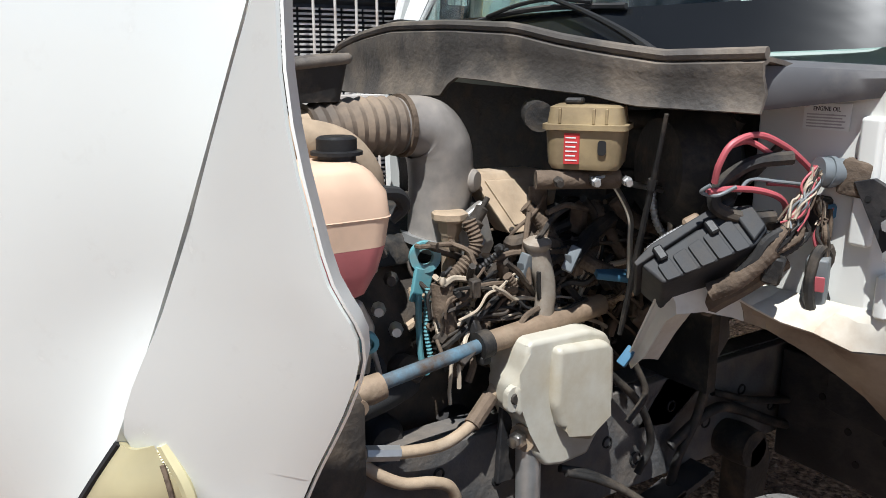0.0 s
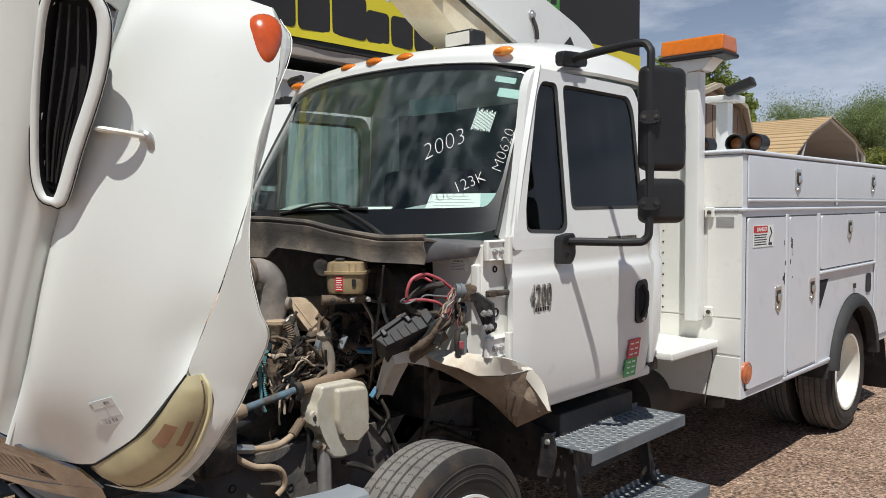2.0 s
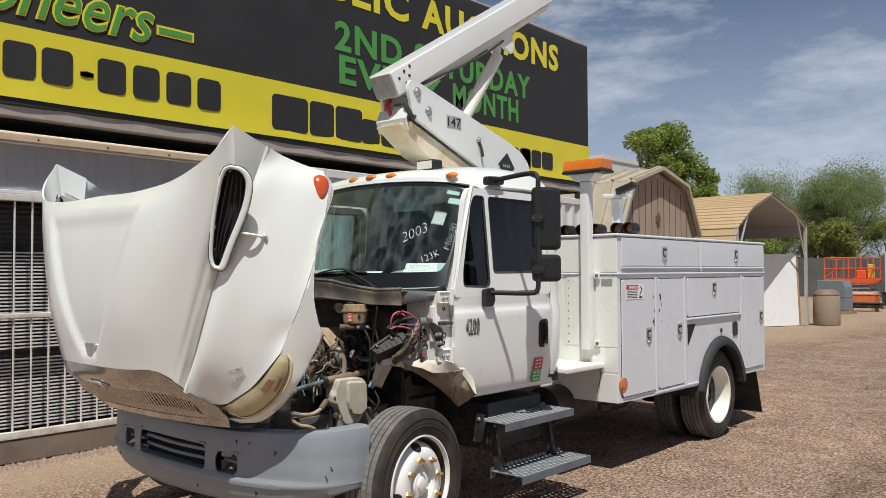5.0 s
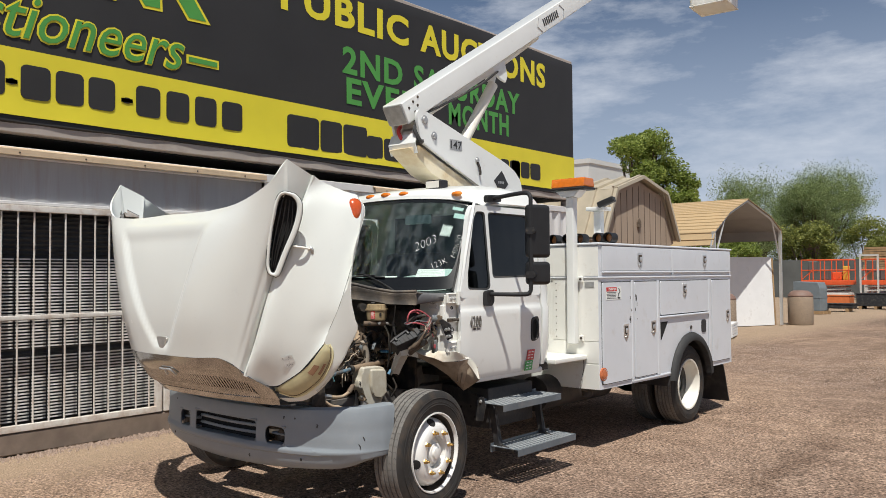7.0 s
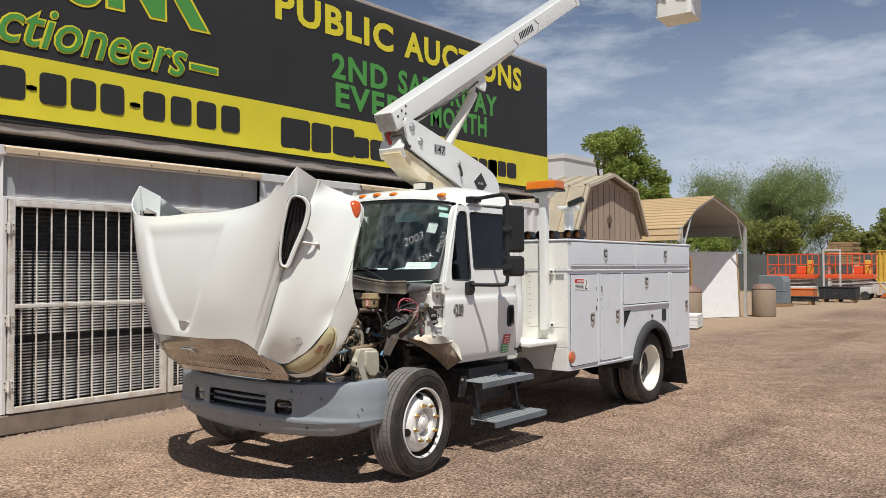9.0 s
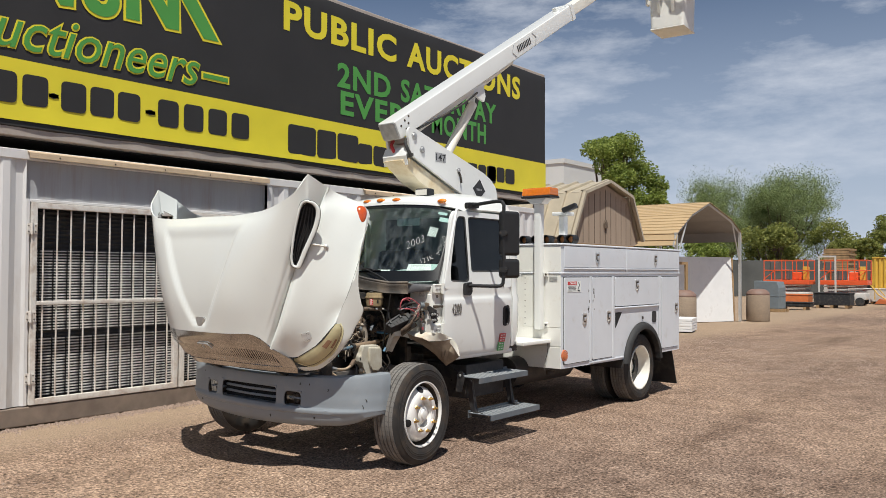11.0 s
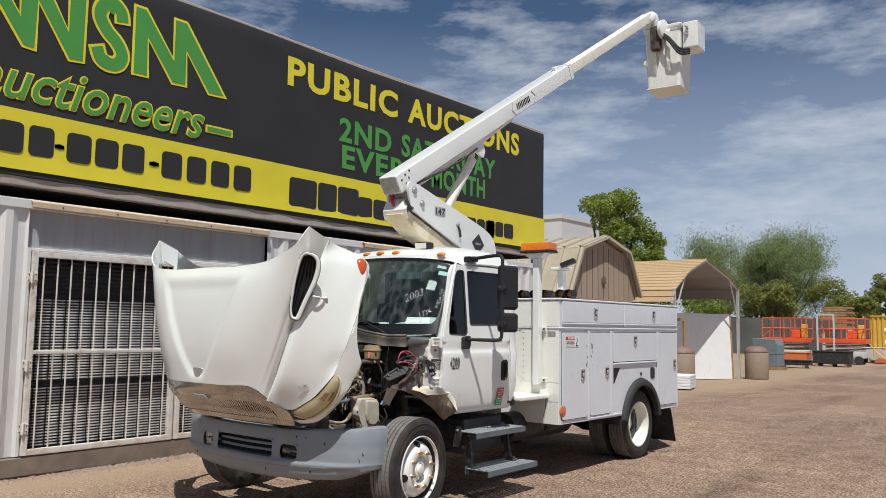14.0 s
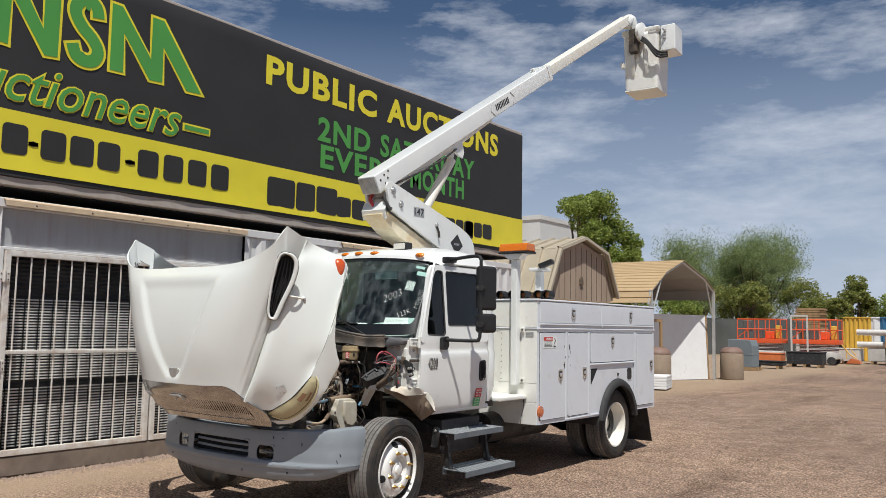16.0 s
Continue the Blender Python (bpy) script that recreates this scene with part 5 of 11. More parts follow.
for k in range(63):
    q = (k + 0.5) / 63 * (len(ga) - 1)
    i, f = int(q), q - int(q)
    a, b = ga[i].lerp(ga[min(i + 1, len(ga) - 1)], f), gb[i].lerp(gb[min(i + 1, len(gb) - 1)], f)
    bm = B()
    tube(bm, [a + Vector((0, 0.008, 0.006)), a.lerp(b, 0.5) + Vector((0, -0.004, -0.006)), b + Vector((0, 0.008, 0.006))], 0.0075, 6, 0)
    tp("grille_rib", bm, chrome, nose)
bm = B()
tube(bm, [(-0.07, -1.262, 1.012), (-0.055, -1.272, 1.022), (0.0, -1.274, 1.020), (0.055, -1.272, 1.022), (0.075, -1.258, 1.008), (0.085, -1.235, 0.985)], 0.007, 8)
tube(bm, [(0.0, -1.272, 1.020), (0.0, -1.25, 0.985)], 0.008, 8, 0)
tp("hood_pull", bm, zinc, nose, "small bent metal hood pull")

# fender panels, wheel-side flaps, lamps: the same on both sides
fender_rows = [
    [(1.018, -0.862, 2.25), (1.038, -0.80, 2.215), (1.064, -0.73, 2.186), (1.093, -0.655, 2.160), (1.120, -0.585, 2.142)],
    [(0.957, -0.908, 2.05), (1.022, -0.918, 2.055), (1.085, -0.81, 2.05), (1.140, -0.708, 2.04), (1.178, -0.602, 2.026)],
    [(0.885, -0.95, 1.82), (0.968, -0.982, 1.82), (1.052, -0.898, 1.81), (1.135, -0.785, 1.79), (1.194, -0.674, 1.767)],
    [(0.79, -1.005, 1.50), (0.872, -1.046, 1.50), (0.972, -0.967, 1.50), (1.08, -0.865, 1.48), (1.160, -0.764, 1.466)],
    [(0.70, -1.058, 1.20), (0.772, -1.068, 1.18), (0.87, -0.985, 1.18), (0.995, -0.905, 1.24), (1.108, -0.802, 1.312)],
    [(0.645, -1.085, 1.005), (0.68, -1.005, 0.95), (0.778, -0.935, 0.942), (0.934, -0.897, 1.036), (1.086, -0.837, 1.208)],
]
flap_c = [(1.122, -0.583, 2.142), (1.180, -0.600, 2.026), (1.196, -0.671, 1.767), (1.162, -0.762, 1.467), (1.134, -0.782, 1.38), (1.110, -0.80, 1.312), (1.091, -0.832, 1.214), (1.122, -0.788, 1.162), (1.106, -0.784, 1.09), (1.020, -0.797, 0.962), (0.862, -0.836, 0.864), (0.69, -0.872, 0.845)]
flap_d = [(1.088, -0.540, 2.125), (1.165, -0.562, 2.030), (1.215, -0.700, 1.786), (1.232, -0.748, 1.529), (1.250, -0.735, 1.375), (1.247, -0.706, 1.298), (1.168, -0.711, 1.174), (1.146, -0.722, 1.125), (1.118, -0.738, 1.073), (0.990, -0.745, 0.940), (0.85, -0.775, 0.842), (0.69, -0.80, 0.813)]
hl_up = [(0.704, -0.916, 0.925), (0.778, -0.932, 0.940), (0.934, -0.894, 1.034), (1.014, -0.878, 1.100), (1.058, -0.857, 1.160), (1.085, -0.835, 1.206)]
hl_lo = [(0.690, -0.895, 0.890), (0.856, -0.842, 0.868), (1.016, -0.802, 0.966), (1.098, -0.785, 1.085), (1.117, -0.788, 1.160), (1.107, -0.804, 1.208)]
seam = smooth_path([r[-1] for r in centre_rows], 12)


def seam_at(z):
    k = min(range(len(seam) - 1), key=lambda i: abs((seam[i].z + seam[i + 1].z) / 2 - z))
    a, b = seam[k], seam[k + 1]
    return a.lerp(b, (z - a.z) / (b.z - a.z))


for k in range(6):
    q = seam_at(fender_rows[k][0][2] if k else 2.25)
    fender_rows[k][0] = (q.x + 0.004, q.y + 0.008, q.z)
    x, y, z = fender_rows[k][1]
    fender_rows[k].insert(1, (q.x + 0.014, q.y - (0.004, 0.020, 0.040, 0.036, 0.012, 0.004)[k], q.z))
for s in (1, -1):
    mir = lambda pts: [(s * x, y, z) for x, y, z in pts]
    bm = B()
    sheet(bm, net([mir(r) for r in fender_rows], 8, 8), 0.012, s > 0)
    tp("fender_panel", bm, hood_paint, hood, "bulging white fender skin", 50)
    bm = B()
    fc, fd = [Vector(p) for p in mir(flap_c)], [Vector(p) for p in mir(flap_d)]
    fc, fd = smooth_path(fc, 5), smooth_path(fd, 5)
    grid = []
    for a, b in zip(fc, fd):
        m1 = a.lerp(b, 0.5) + Vector((s * 0.8, -0.4, 0)) * (0.08 * (b - a).length)
        grid.append([a, a.lerp(m1, 0.5), m1, m1.lerp(b, 0.5), b])
    sheet(bm, grid, 0.003, s > 0)
    calm_normals(tp("fender_edge", bm, hood_paint, hood, "white wheel-arch edge of the hood", 50).data, Vector((s * 0.56, -0.82, 0.0)))
    # lip folded inwards along the wheel-arch edge
    bm = B()
    inner = [p + Vector((-s * 0.022, 0.018, 0.0)) for p in fd]
    sheet(bm, [[a + Vector((0, 0.003, 0)), b] for a, b in zip(fd, inner)], 0.002)
    tp("folded_lip", bm, cream_paint, hood, smooth=50)
    # head lamp
    U, Lw = smooth_path(mir(hl_up), 6), smooth_path(mir(hl_lo), 6)
    bm = B()
    grid = []
    for a, b in zip(U, Lw):
        d = (a - b).length
        grid.append([a.lerp(b, t) + Vector((s * 0.7, -0.7, -0.2)).normalized() * (0.022 * math.sin(math.pi * t) * min(1, d / 0.08)) for t in [i / 8 for i in range(9)]])
    sheet(bm, grid, 0.006, s < 0)
    lamp = tp("head_lamp", bm, lens_yellow, hood, "head lamp with yellowed hazy lens", 60)
    bm = B()
    sheet(bm, [[a.lerp(b, t) + Vector((-s * 0.035, 0.045 + 0.02 * math.sin(math.pi * t), 0.01)) for t in (0.08, 0.5, 0.92)] for a, b in zip(U[2:-4], Lw[2:-4])], 0.004)
    tp("reflector", bm, cream_rim, lamp, "cloudy reflector")
    bow = Vector((s * 0.7, -0.7, -0.2)).normalized()
    on_lens = lambda i, t, d: U[i].lerp(Lw[i], t) + bow * (0.022 * math.sin(math.pi * t) * min(1, (U[i] - Lw[i]).length / 0.08) + d)
    bm = B()
    tube(bm, [on_lens(i, 0.985, 0.003) for i in range(1, len(U))], 0.006, 6, 0)
    tp("lamp_rim", bm, lens_rim, lamp, "milky yellow rim of the lens")
    bm = B()
    tube(bm, [on_lens(i, 0.86, 0.0015) for i in range(4, len(U) - 2)], 0.0022, 6, 0)
    tp("lamp_seal", bm, dusty_brown, lamp)
    bm = B()
    tube(bm, [p + bow * 0.001 for p in U], 0.0032, 6, 0)
    tp("lamp_gap", bm, dark_void, lamp, "dark joint between lens and hood")
    for i0, i1, t0, t1, d in ((13, 17, 0.24, 0.50, 0.0016), (14, 18, 0.64, 0.76, 0.0016)):
        bm = B()
        sheet(bm, [[on_lens(i, t0 + (t1 - t0) * q / 4, d) for q in range(5)] for i in range(i0, i1 + 1)], 0.0008, s < 0)
        tp("turn_signal", bm, lens_orange, lamp, "hazy orange turn signal window")
    for k in range(12):
        bm = B()
        q = len(U) - 5 + k * 0.3
        a = U[int(q)].lerp(U[min(int(q) + 1, len(U) - 1)], q - int(q))
        b = Lw[int(q)].lerp(Lw[min(int(q) + 1, len(U) - 1)], q - int(q))
        tube(bm, [b.lerp(a, 0.02) + bow * 0.002, b.lerp(a, 0.16) + bow * 0.006], 0.0016, 5, 0)
        tp("lens_tooth", bm, lens_rim, lamp)
    # amber marker lamp on the shoulder
    bm = B()
    C = Vector((s * 1.152, -0.632, 2.058))
    nn = Vector((s * 0.86, -0.45, 0.25)).normalized()
    uu = Vector((0, 0, 1)) - nn * nn.z
    uu.normalize()
    ss = uu.cross(nn)
    rows_m = []
    for k in range(6):
        q = k / 5
        rows_m.append([C + nn * (0.028 * math.cos(q * math.pi / 2) - 0.005) + uu * (math.cos(a) * 0.062 * math.sin(q * math.pi / 2) * (1.0 if math.cos(a) > 0 else 1.35)) + ss * (math.sin(a) * 0.045 * math.sin(q * math.pi / 2) * (1 + 0.25 * math.cos(a))) for a in [2 * math.pi * i / 24 for i in range(25)]])
    sheet(bm, rows_m)
    bmesh.ops.remove_doubles(bm, verts=bm.verts, dist=0.0005)
    tp("marker_lamp", bm, marker_orange, hood, "orange side marker lamp", 60)
    # hood mirror seen edge-on: a flat ring on a short foot
    base = Vector((s * 1.050, -0.892, 1.782))
    out = Vector((s * 0.70, -0.71, 0)).normalized()
    bm = B()
    tube(bm, [base - out * 0.02 - Vector((0, 0, 0.03)), base + out * 0.004 - Vector((0, 0, 0.012)), base + out * 0.010 + Vector((0, -0.006, 0.012)), base + Vector((-s * 0.012, -0.022, 0.018))], 0.010, 8)
    hm = tp("hood_mirror", bm, zinc, hood, "small flat hood mirror ring on a short foot")
    bm = B()
    mc_ = base + Vector((-s * 0.030, -0.062, 0.018))
    lng, wid = Vector((-s * 0.34, -0.93, 0.16)).normalized(), Vector((s * 0.93, -0.34, -0.05)).normalized()
    top_ = wid.cross(lng).normalized()
    if top_.z < 0:
        top_ = -top_
    rings = []
    for ra, rb, dz in ((0.021, 0.046, 0.004), (0.028, 0.053, 0.007), (0.036, 0.061, 0.004), (0.038, 0.063, 0.0), (0.036, 0.061, -0.005), (0.028, 0.053, -0.007), (0.021, 0.046, -0.004)):
        rings.append([bm.verts.new(mc_ + wid * (ra * math.sin(2 * math.pi * k / 32)) + lng * (rb * math.cos(2 * math.pi * k / 32)) + top_ * dz) for k in range(32)])
    for a, b in zip(rings, rings[1:] + rings[:1]):
        for k in range(32):
            bm.faces.new((a[k], a[(k + 1) % 32], b[(k + 1) % 32], b[k]))
    tp("mirror_head", bm, cream_rim, hm)
# paper sticker on the fender
bm = B()
su, sr = Vector((0.013, -0.025, 0.074)).normalized(), Vector((0.06, 0.035, 0.02)).normalized()
st_out = sr.cross(su).normalized()
st_plane = facing(Vector((0.8855, -0.9445, 1.102)) + st_out * 0.0035, sr, su + st_out * 0.03)
prism(bm, [(-0.036, -0.030), (-0.030, -0.034), (-0.026, -0.039), (0.036, -0.039), (0.036, 0.039), (-0.036, 0.039), (-0.036, 0.012), (-0.031, 0.006), (-0.034, -0.006)], 'z', 0, 0.0012, 0, st_plane)
stk = tp("paper_sticker", bm, paper, hood, "small white torn lot sticker with handwriting", 0)
for x0, y0, x1, y1, mm in ((-0.030, 0.016, 0.034, 0.0166, zinc), (-0.028, -0.016, 0.034, -0.0154, zinc), (0.002, -0.016, 0.0026, 0.016, zinc), (-0.034, 0.020, -0.027, 0.034, zinc), (0.006, 0.022, 0.0072, 0.031, ink), (0.010, 0.021, 0.0112, 0.030, ink), (0.006, 0.029, 0.016, 0.0302, ink), (0.014, 0.022, 0.0152, 0.031, ink), (0.019, 0.021, 0.020, 0.030, ink),
                           (-0.018, -0.034, -0.0166, -0.019, ink), (-0.012, -0.033, -0.006, -0.0318, ink), (-0.008, -0.034, -0.0068, -0.022, ink), (-0.012, -0.026, -0.0066, -0.0248, ink), (0.0, -0.026, 0.004, -0.0248, ink), (0.004, -0.032, 0.0052, -0.019, ink), (0.010, -0.032, 0.0112, -0.022, ink), (0.014, -0.033, 0.0152, -0.023, ink), (-0.030, -0.030, -0.022, -0.0294, zinc), (-0.030, -0.026, -0.022, -0.0254, zinc)):
    bm = B()
    box(bm, (x0, y0, 0.0012), (x1, y1, 0.0018), 0, st_plane)
    tp("ink_bar", bm, mm, stk, smooth=0)

# -- cab --
cab = new("cab")
cab.parent = truck
tagged(cab, "white two-door truck cab with dark windows")


def side_x(z):
    """Half width of the cab at a height."""
    pts = [(0.80, 0.985), (0.84, 1.008), (0.95, 1.026), (1.15, 1.034), (1.345, 1.036), (1.375, 1.022), (1.48, 1.024), (1.60, 1.012), (2.20, 0.958)]
    for (z0, x0), (z1, x1) in zip(pts, pts[1:]):
        if z <= z1:
            return x0 + (x1 - x0) * (z - z0) / (z1 - z0)
    return pts[-1][1]


vent_win = rounded([(0.655, 1.515), (0.665, 1.62), (0.79, 2.06), (0.83, 2.125), (0.938, 2.125), (0.938, 1.53), (0.90, 1.505)], 0.03)
main_win = rounded([(0.978, 1.60), (0.978, 2.125), (1.52, 2.125), (1.555, 2.06), (1.575, 1.605)], 0.035)
door_top = rounded([(0.555, 1.45), (0.575, 1.52), (0.735, 2.10), (0.79, 2.175), (1.56, 2.175), (1.61, 2.11), (1.635, 1.45)], 0.04)
zs = [0.822, 0.84, 0.87, 0.92, 1.0, 1.1, 1.2, 1.3, 1.34, 1.352, 1.365, 1.378, 1.40, 1.45]
for s in (1, -1):
    d = new("cab_door")
    d.parent = truck
    tagged(d, "white cab door with dark tinted windows")
    bm = B()
    ysd = [0.56 + (1.635 - 0.56) * i / 16 for i in range(17)]
    sheet(bm, [[(s * (side_x(z) - (0.012 if y > 1.625 or y < 0.57 else 0)), y + (0.012 if y < 0.6 else 0) * (1.45 - z), z) for y in ysd] for z in zs], 0.03, s < 0)
    part("door_skin", bm, white_paint, d, "white door skin with a pressed crease", 25)
    bm = B()
    fill_outline(bm, [door_top, vent_win, main_win], lambda y, z: side_x(z), 0.04)
    if s < 0:
        bmesh.ops.scale(bm, vec=(-1, 1, 1), verts=bm.verts)
    part("window_frame", bm, white_paint, d, "", 25)
    for w in (vent_win, main_win):
        bm = B()
        outer = [bm.verts.new((s * (side_x(z) + 0.001), y, z)) for y, z in w]
        cy, cz = sum(p[0] for p in w) / len(w), sum(p[1] for p in w) / len(w)
        inner = [bm.verts.new((s * (side_x(z) - 0.006), cy + (y - cy) * (1 - 0.016 / max(0.05, abs(y - cy) + 0.05)), cz + (z - cz) * (1 - 0.016 / max(0.05, abs(z - cz) + 0.05)))) for y, z in w]
        for i in range(len(w)):
            bm.faces.new((outer[i], outer[(i + 1) % len(w)], inner[(i + 1) % len(w)], inner[i]))
        part("window_seal", bm, black_rubber, d, "black rubber seal", 0)
        bm = B()
        prism(bm, w, 'x', 0, 0.004)
        for v in bm.verts:
            v.co.x = s * (side_x(v.co.z) - 0.012 - v.co.x)
        g = part("window", bm, glass_tint if s > 0 else glass_clear, d, "dark tinted side glass" if s > 0 else "", 0)
        g.visible_shadow = False
    if s > 0:
        # recessed pull handle
        bm = B()
        prism(bm, rounded([(1.468, 1.065), (1.468, 1.262), (1.575, 1.278), (1.575, 1.08)], 0.035), 'x', 1.032, 1.042, 0.003)
        h = part("door_handle", bm, black_plastic, d, "black plastic pull handle")
        bm = B()
        prism(bm, rounded([(1.488, 1.085), (1.488, 1.245), (1.555, 1.256), (1.555, 1.097)], 0.03), 'x', 1.036, 1.0425)
        part("pocket", bm, dark_void, h)
        bm = B()
        tube(bm, [(1.044, 1.525, 1.245), (1.062, 1.527, 1.21), (1.062, 1.523, 1.15), (1.046, 1.518, 1.10)], 0.011, 8)
        part("grip", bm, black_plastic, h)
        bm = B()
        lathe(bm, [(0.012, 0), (0.01, 0.004), (0, 0.005)], (1.042, 1.535, 1.088), (1, 0, 0), 14)
        part("keyhole", bm, zinc, h)
        # raised chrome model number over a row of small plain blocks
        lettering("4200", (0.655, 1.222), (0.790, 1.312), facing(Vector((1.036, 0, 0)), Vector((0, 1, 0)), Vector((0, 0, 1))), badge_dark, "model_number", d, 0.008, 0.0, label="raised worn chrome number", space=1.18)
        for k in range(6):
            bm = B()
            box(bm, (1.033, 0.69 + k * 0.016, 1.204), (1.036, 0.69 + k * 0.016 + 0.010, 1.220))
            part("badge_block", bm, grime_metal, d)
        for k in range(13):
            bm = B()
            box(bm, (1.0225, 1.245 + k * 0.0195, 1.452), (1.0275, 1.245 + k * 0.0195 + 0.013, 1.482), 0.002)
            part("badge_block", bm, grime_metal, d)
        # inspection stickers, red over green
        for z0, z1, mm in ((0.915, 1.0, sticker_red), (0.825 + 0.006, 0.911, sticker_green)):
            bm = B()
            prism(bm, [(1.375 + (1.0 - z) * 0.0 + (z - 0.82) * 0.26, z) for z in (z0, z1)] + [(1.475 + (z - 0.82) * 0.26, z) for z in (z1, z0)], 'x', 1.030 if z0 > 0.9 else 1.0235, 1.0355 if z0 > 0.9 else 1.0305)
            stk2 = part("sticker", bm, mm, d, "", 0)
            for r in range(3):
                for c in range(2):
                    zz = z0 + 0.014 + r * 0.024
                    yy = 1.39 + (zz - 0.82) * 0.26 + c * 0.042
                    bm = B()
                    box(bm, (1.0355 if z0 > 0.9 else 1.0305, yy, zz), (1.0362 if z0 > 0.9 else 1.0312, yy + 0.028, zz + 0.007))
                    part("ink_bar", bm, paper, stk2, "", 0)
        # door hinges on the pillar
        for z in (1.452, 1.088):
            bm = B()
            box(bm, (0.975, 0.440, z - 0.040), (1.003, 0.580, z + 0.040), 0.006)
            box(bm, (1.003, 0.444, z + 0.030), (1.010, 0.56, z + 0.038), 0.003)
            box(bm, (1.003, 0.444, z - 0.038), (1.010, 0.56, z - 0.030), 0.003)
            h = part("hinge", bm, cream_paint, d, "cream-painted strap hinge with bolts")
            bm = B()
            prism(bm, rounded([(1.004, 0.53), (1.032, 0.53), (1.032, 0.555), (1.004, 0.555)], 0.008), 'z', z - 0.05, z + 0.05)
            part("hinge_loop", bm, cream_paint, h)
            for y in (0.475, 0.512):
                bm = B()
                lathe(bm, [(0.013, 0), (0.013, 0.004), (0.009, 0.005), (0.009, 0.014), (0, 0.015)], (1.003, y, z - 0.004), (1, 0, 0), 6)
                part("bolt", bm, zinc, h)
        bm = B()
        cyl(bm, (0.99, 0.50, 1.29), (0.995, 0.57, 1.29), 0.012, n=10)
        box(bm, (0.97, 0.46, 1.278), (0.995, 0.51, 1.302), 0.004)
        part("door_check", bm, grime_metal, d)

# lower sills, rear corners, back and floor
for s in (1, -1):
    bm = B()
    corner = [(side_x(1.2) - 0.0, 1.645), (side_x(1.2) + 0.002, 1.68), (1.028, 1.73), (1.00, 1.79), (0.95, 1.825), (0.86, 1.835)]
    grid = []
    for z in (0.86, 0.90, 1.0, 1.345, 1.375, 1.5, 1.8, 2.15, 2.22):
        k = side_x(z) - side_x(1.2)
        grid.append([(s * (x + k), y - (0.05 * max(0, (0.95 - z) / 0.1) if y > 1.68 else 0), z) for x, y in corner])
    sheet(bm, grid, 0.02, s < 0)
    part("rear_corner", bm, white_paint, cab, "", 40)
    bm = B()
    box(bm, (min(s * 0.96, s * 0.99), 0.62, 0.79), (max(s * 0.96, s * 0.99), 1.70, 0.835), 0.01)
    part("sill", bm, white_paint, cab)
bm = B()
prism(bm, [(-0.86, 0.85), (0.86, 0.85), (0.86, 2.22), (-0.86, 2.22)], 'y', 1.815, 1.835)
part("back_panel", bm, white_paint, cab)
bm = B()
box(bm, (-0.86, 1.80, 0.85), (0.86, 1.812, 2.2))
part("rear_lining", bm, interior_gray, cab)
bm = B()
box(bm, (-0.97, 0.90, 0.80), (0.97, 1.81, 0.86))
part("floor_pan", bm, dusty_black, cab)

# roof with brow
half_rows = [
    [(0, 0.775, 2.268), (0.3, 0.79, 2.263), (0.6, 0.845, 2.245), (0.83, 0.925, 2.215), (0.93, 1.00, 2.17)],
    [(0, 0.80, 2.315), (0.3, 0.815, 2.31), (0.6, 0.87, 2.295), (0.83, 0.955, 2.265), (0.945, 1.04, 2.19)],
    [(0, 0.92, 2.36), (0.3, 0.93, 2.355), (0.6, 0.97, 2.34), (0.84, 1.05, 2.305), (0.955, 1.13, 2.20)],
    [(0, 1.35, 2.415), (0.3, 1.35, 2.41), (0.6, 1.35, 2.39), (0.86, 1.35, 2.335), (0.962, 1.38, 2.205)],
    [(0, 1.72, 2.39), (0.3, 1.72, 2.385), (0.6, 1.72, 2.365), (0.86, 1.70, 2.315), (0.962, 1.68, 2.20)],
    [(0, 1.84, 2.31), (0.3, 1.84, 2.305), (0.6, 1.84, 2.29), (0.84, 1.82, 2.25), (0.93, 1.78, 2.19)],
    [(0, 1.84, 2.20), (0.3, 1.84, 2.20), (0.6, 1.84, 2.20), (0.84, 1.825, 2.19), (0.93, 1.79, 2.17)],
]
bm = B()
sheet(bm, net(both(half_rows), 6, 6), 0.02)
part("roof", bm, white_paint, cab, "white cab roof with curved brow", 50)
for x, y, z in ((-0.72, 0.875, 2.283), (-0.2, 0.797, 2.312), (0, 0.785, 2.316), (0.2, 0.797, 2.312), (0.72, 0.875, 2.283)):
    bm = B()
    rows_l = []
    for k in range(5):
        q = k / 4 * math.pi / 2
        rows_l.append([(x + 0.055 * math.sin(q) * math.cos(a), y + 0.018 - 0.03 * math.cos(q) + 0.2 * 0.022 * math.sin(a) * math.sin(q), z + 0.022 * math.sin(q) * math.sin(a)) for a in [2 * math.pi * i / 24 for i in range(25)]])
    sheet(bm, rows_l)
    bmesh.ops.remove_doubles(bm, verts=bm.verts, dist=0.0004)
    part("clearance_lamp", bm, amber, cab, "oval amber clearance lamp", 60)
# work light on the roof
bm = B()
box(bm, (0.33, 0.94, 2.345), (0.50, 1.05, 2.425), 0.012)
wk = part("roof_work_light", bm, black_plastic, cab, "rectangular roof work light")
bm = B()
box(bm, (0.342, 0.934, 2.356), (0.488, 0.941, 2.414), 0.004)
part("lens", bm, cream_rim, wk, "pale glass lens")
bm = B()
box(bm, (0.395, 0.98, 2.315), (0.435, 1.02, 2.35))
part("bracket", bm, zinc, wk)
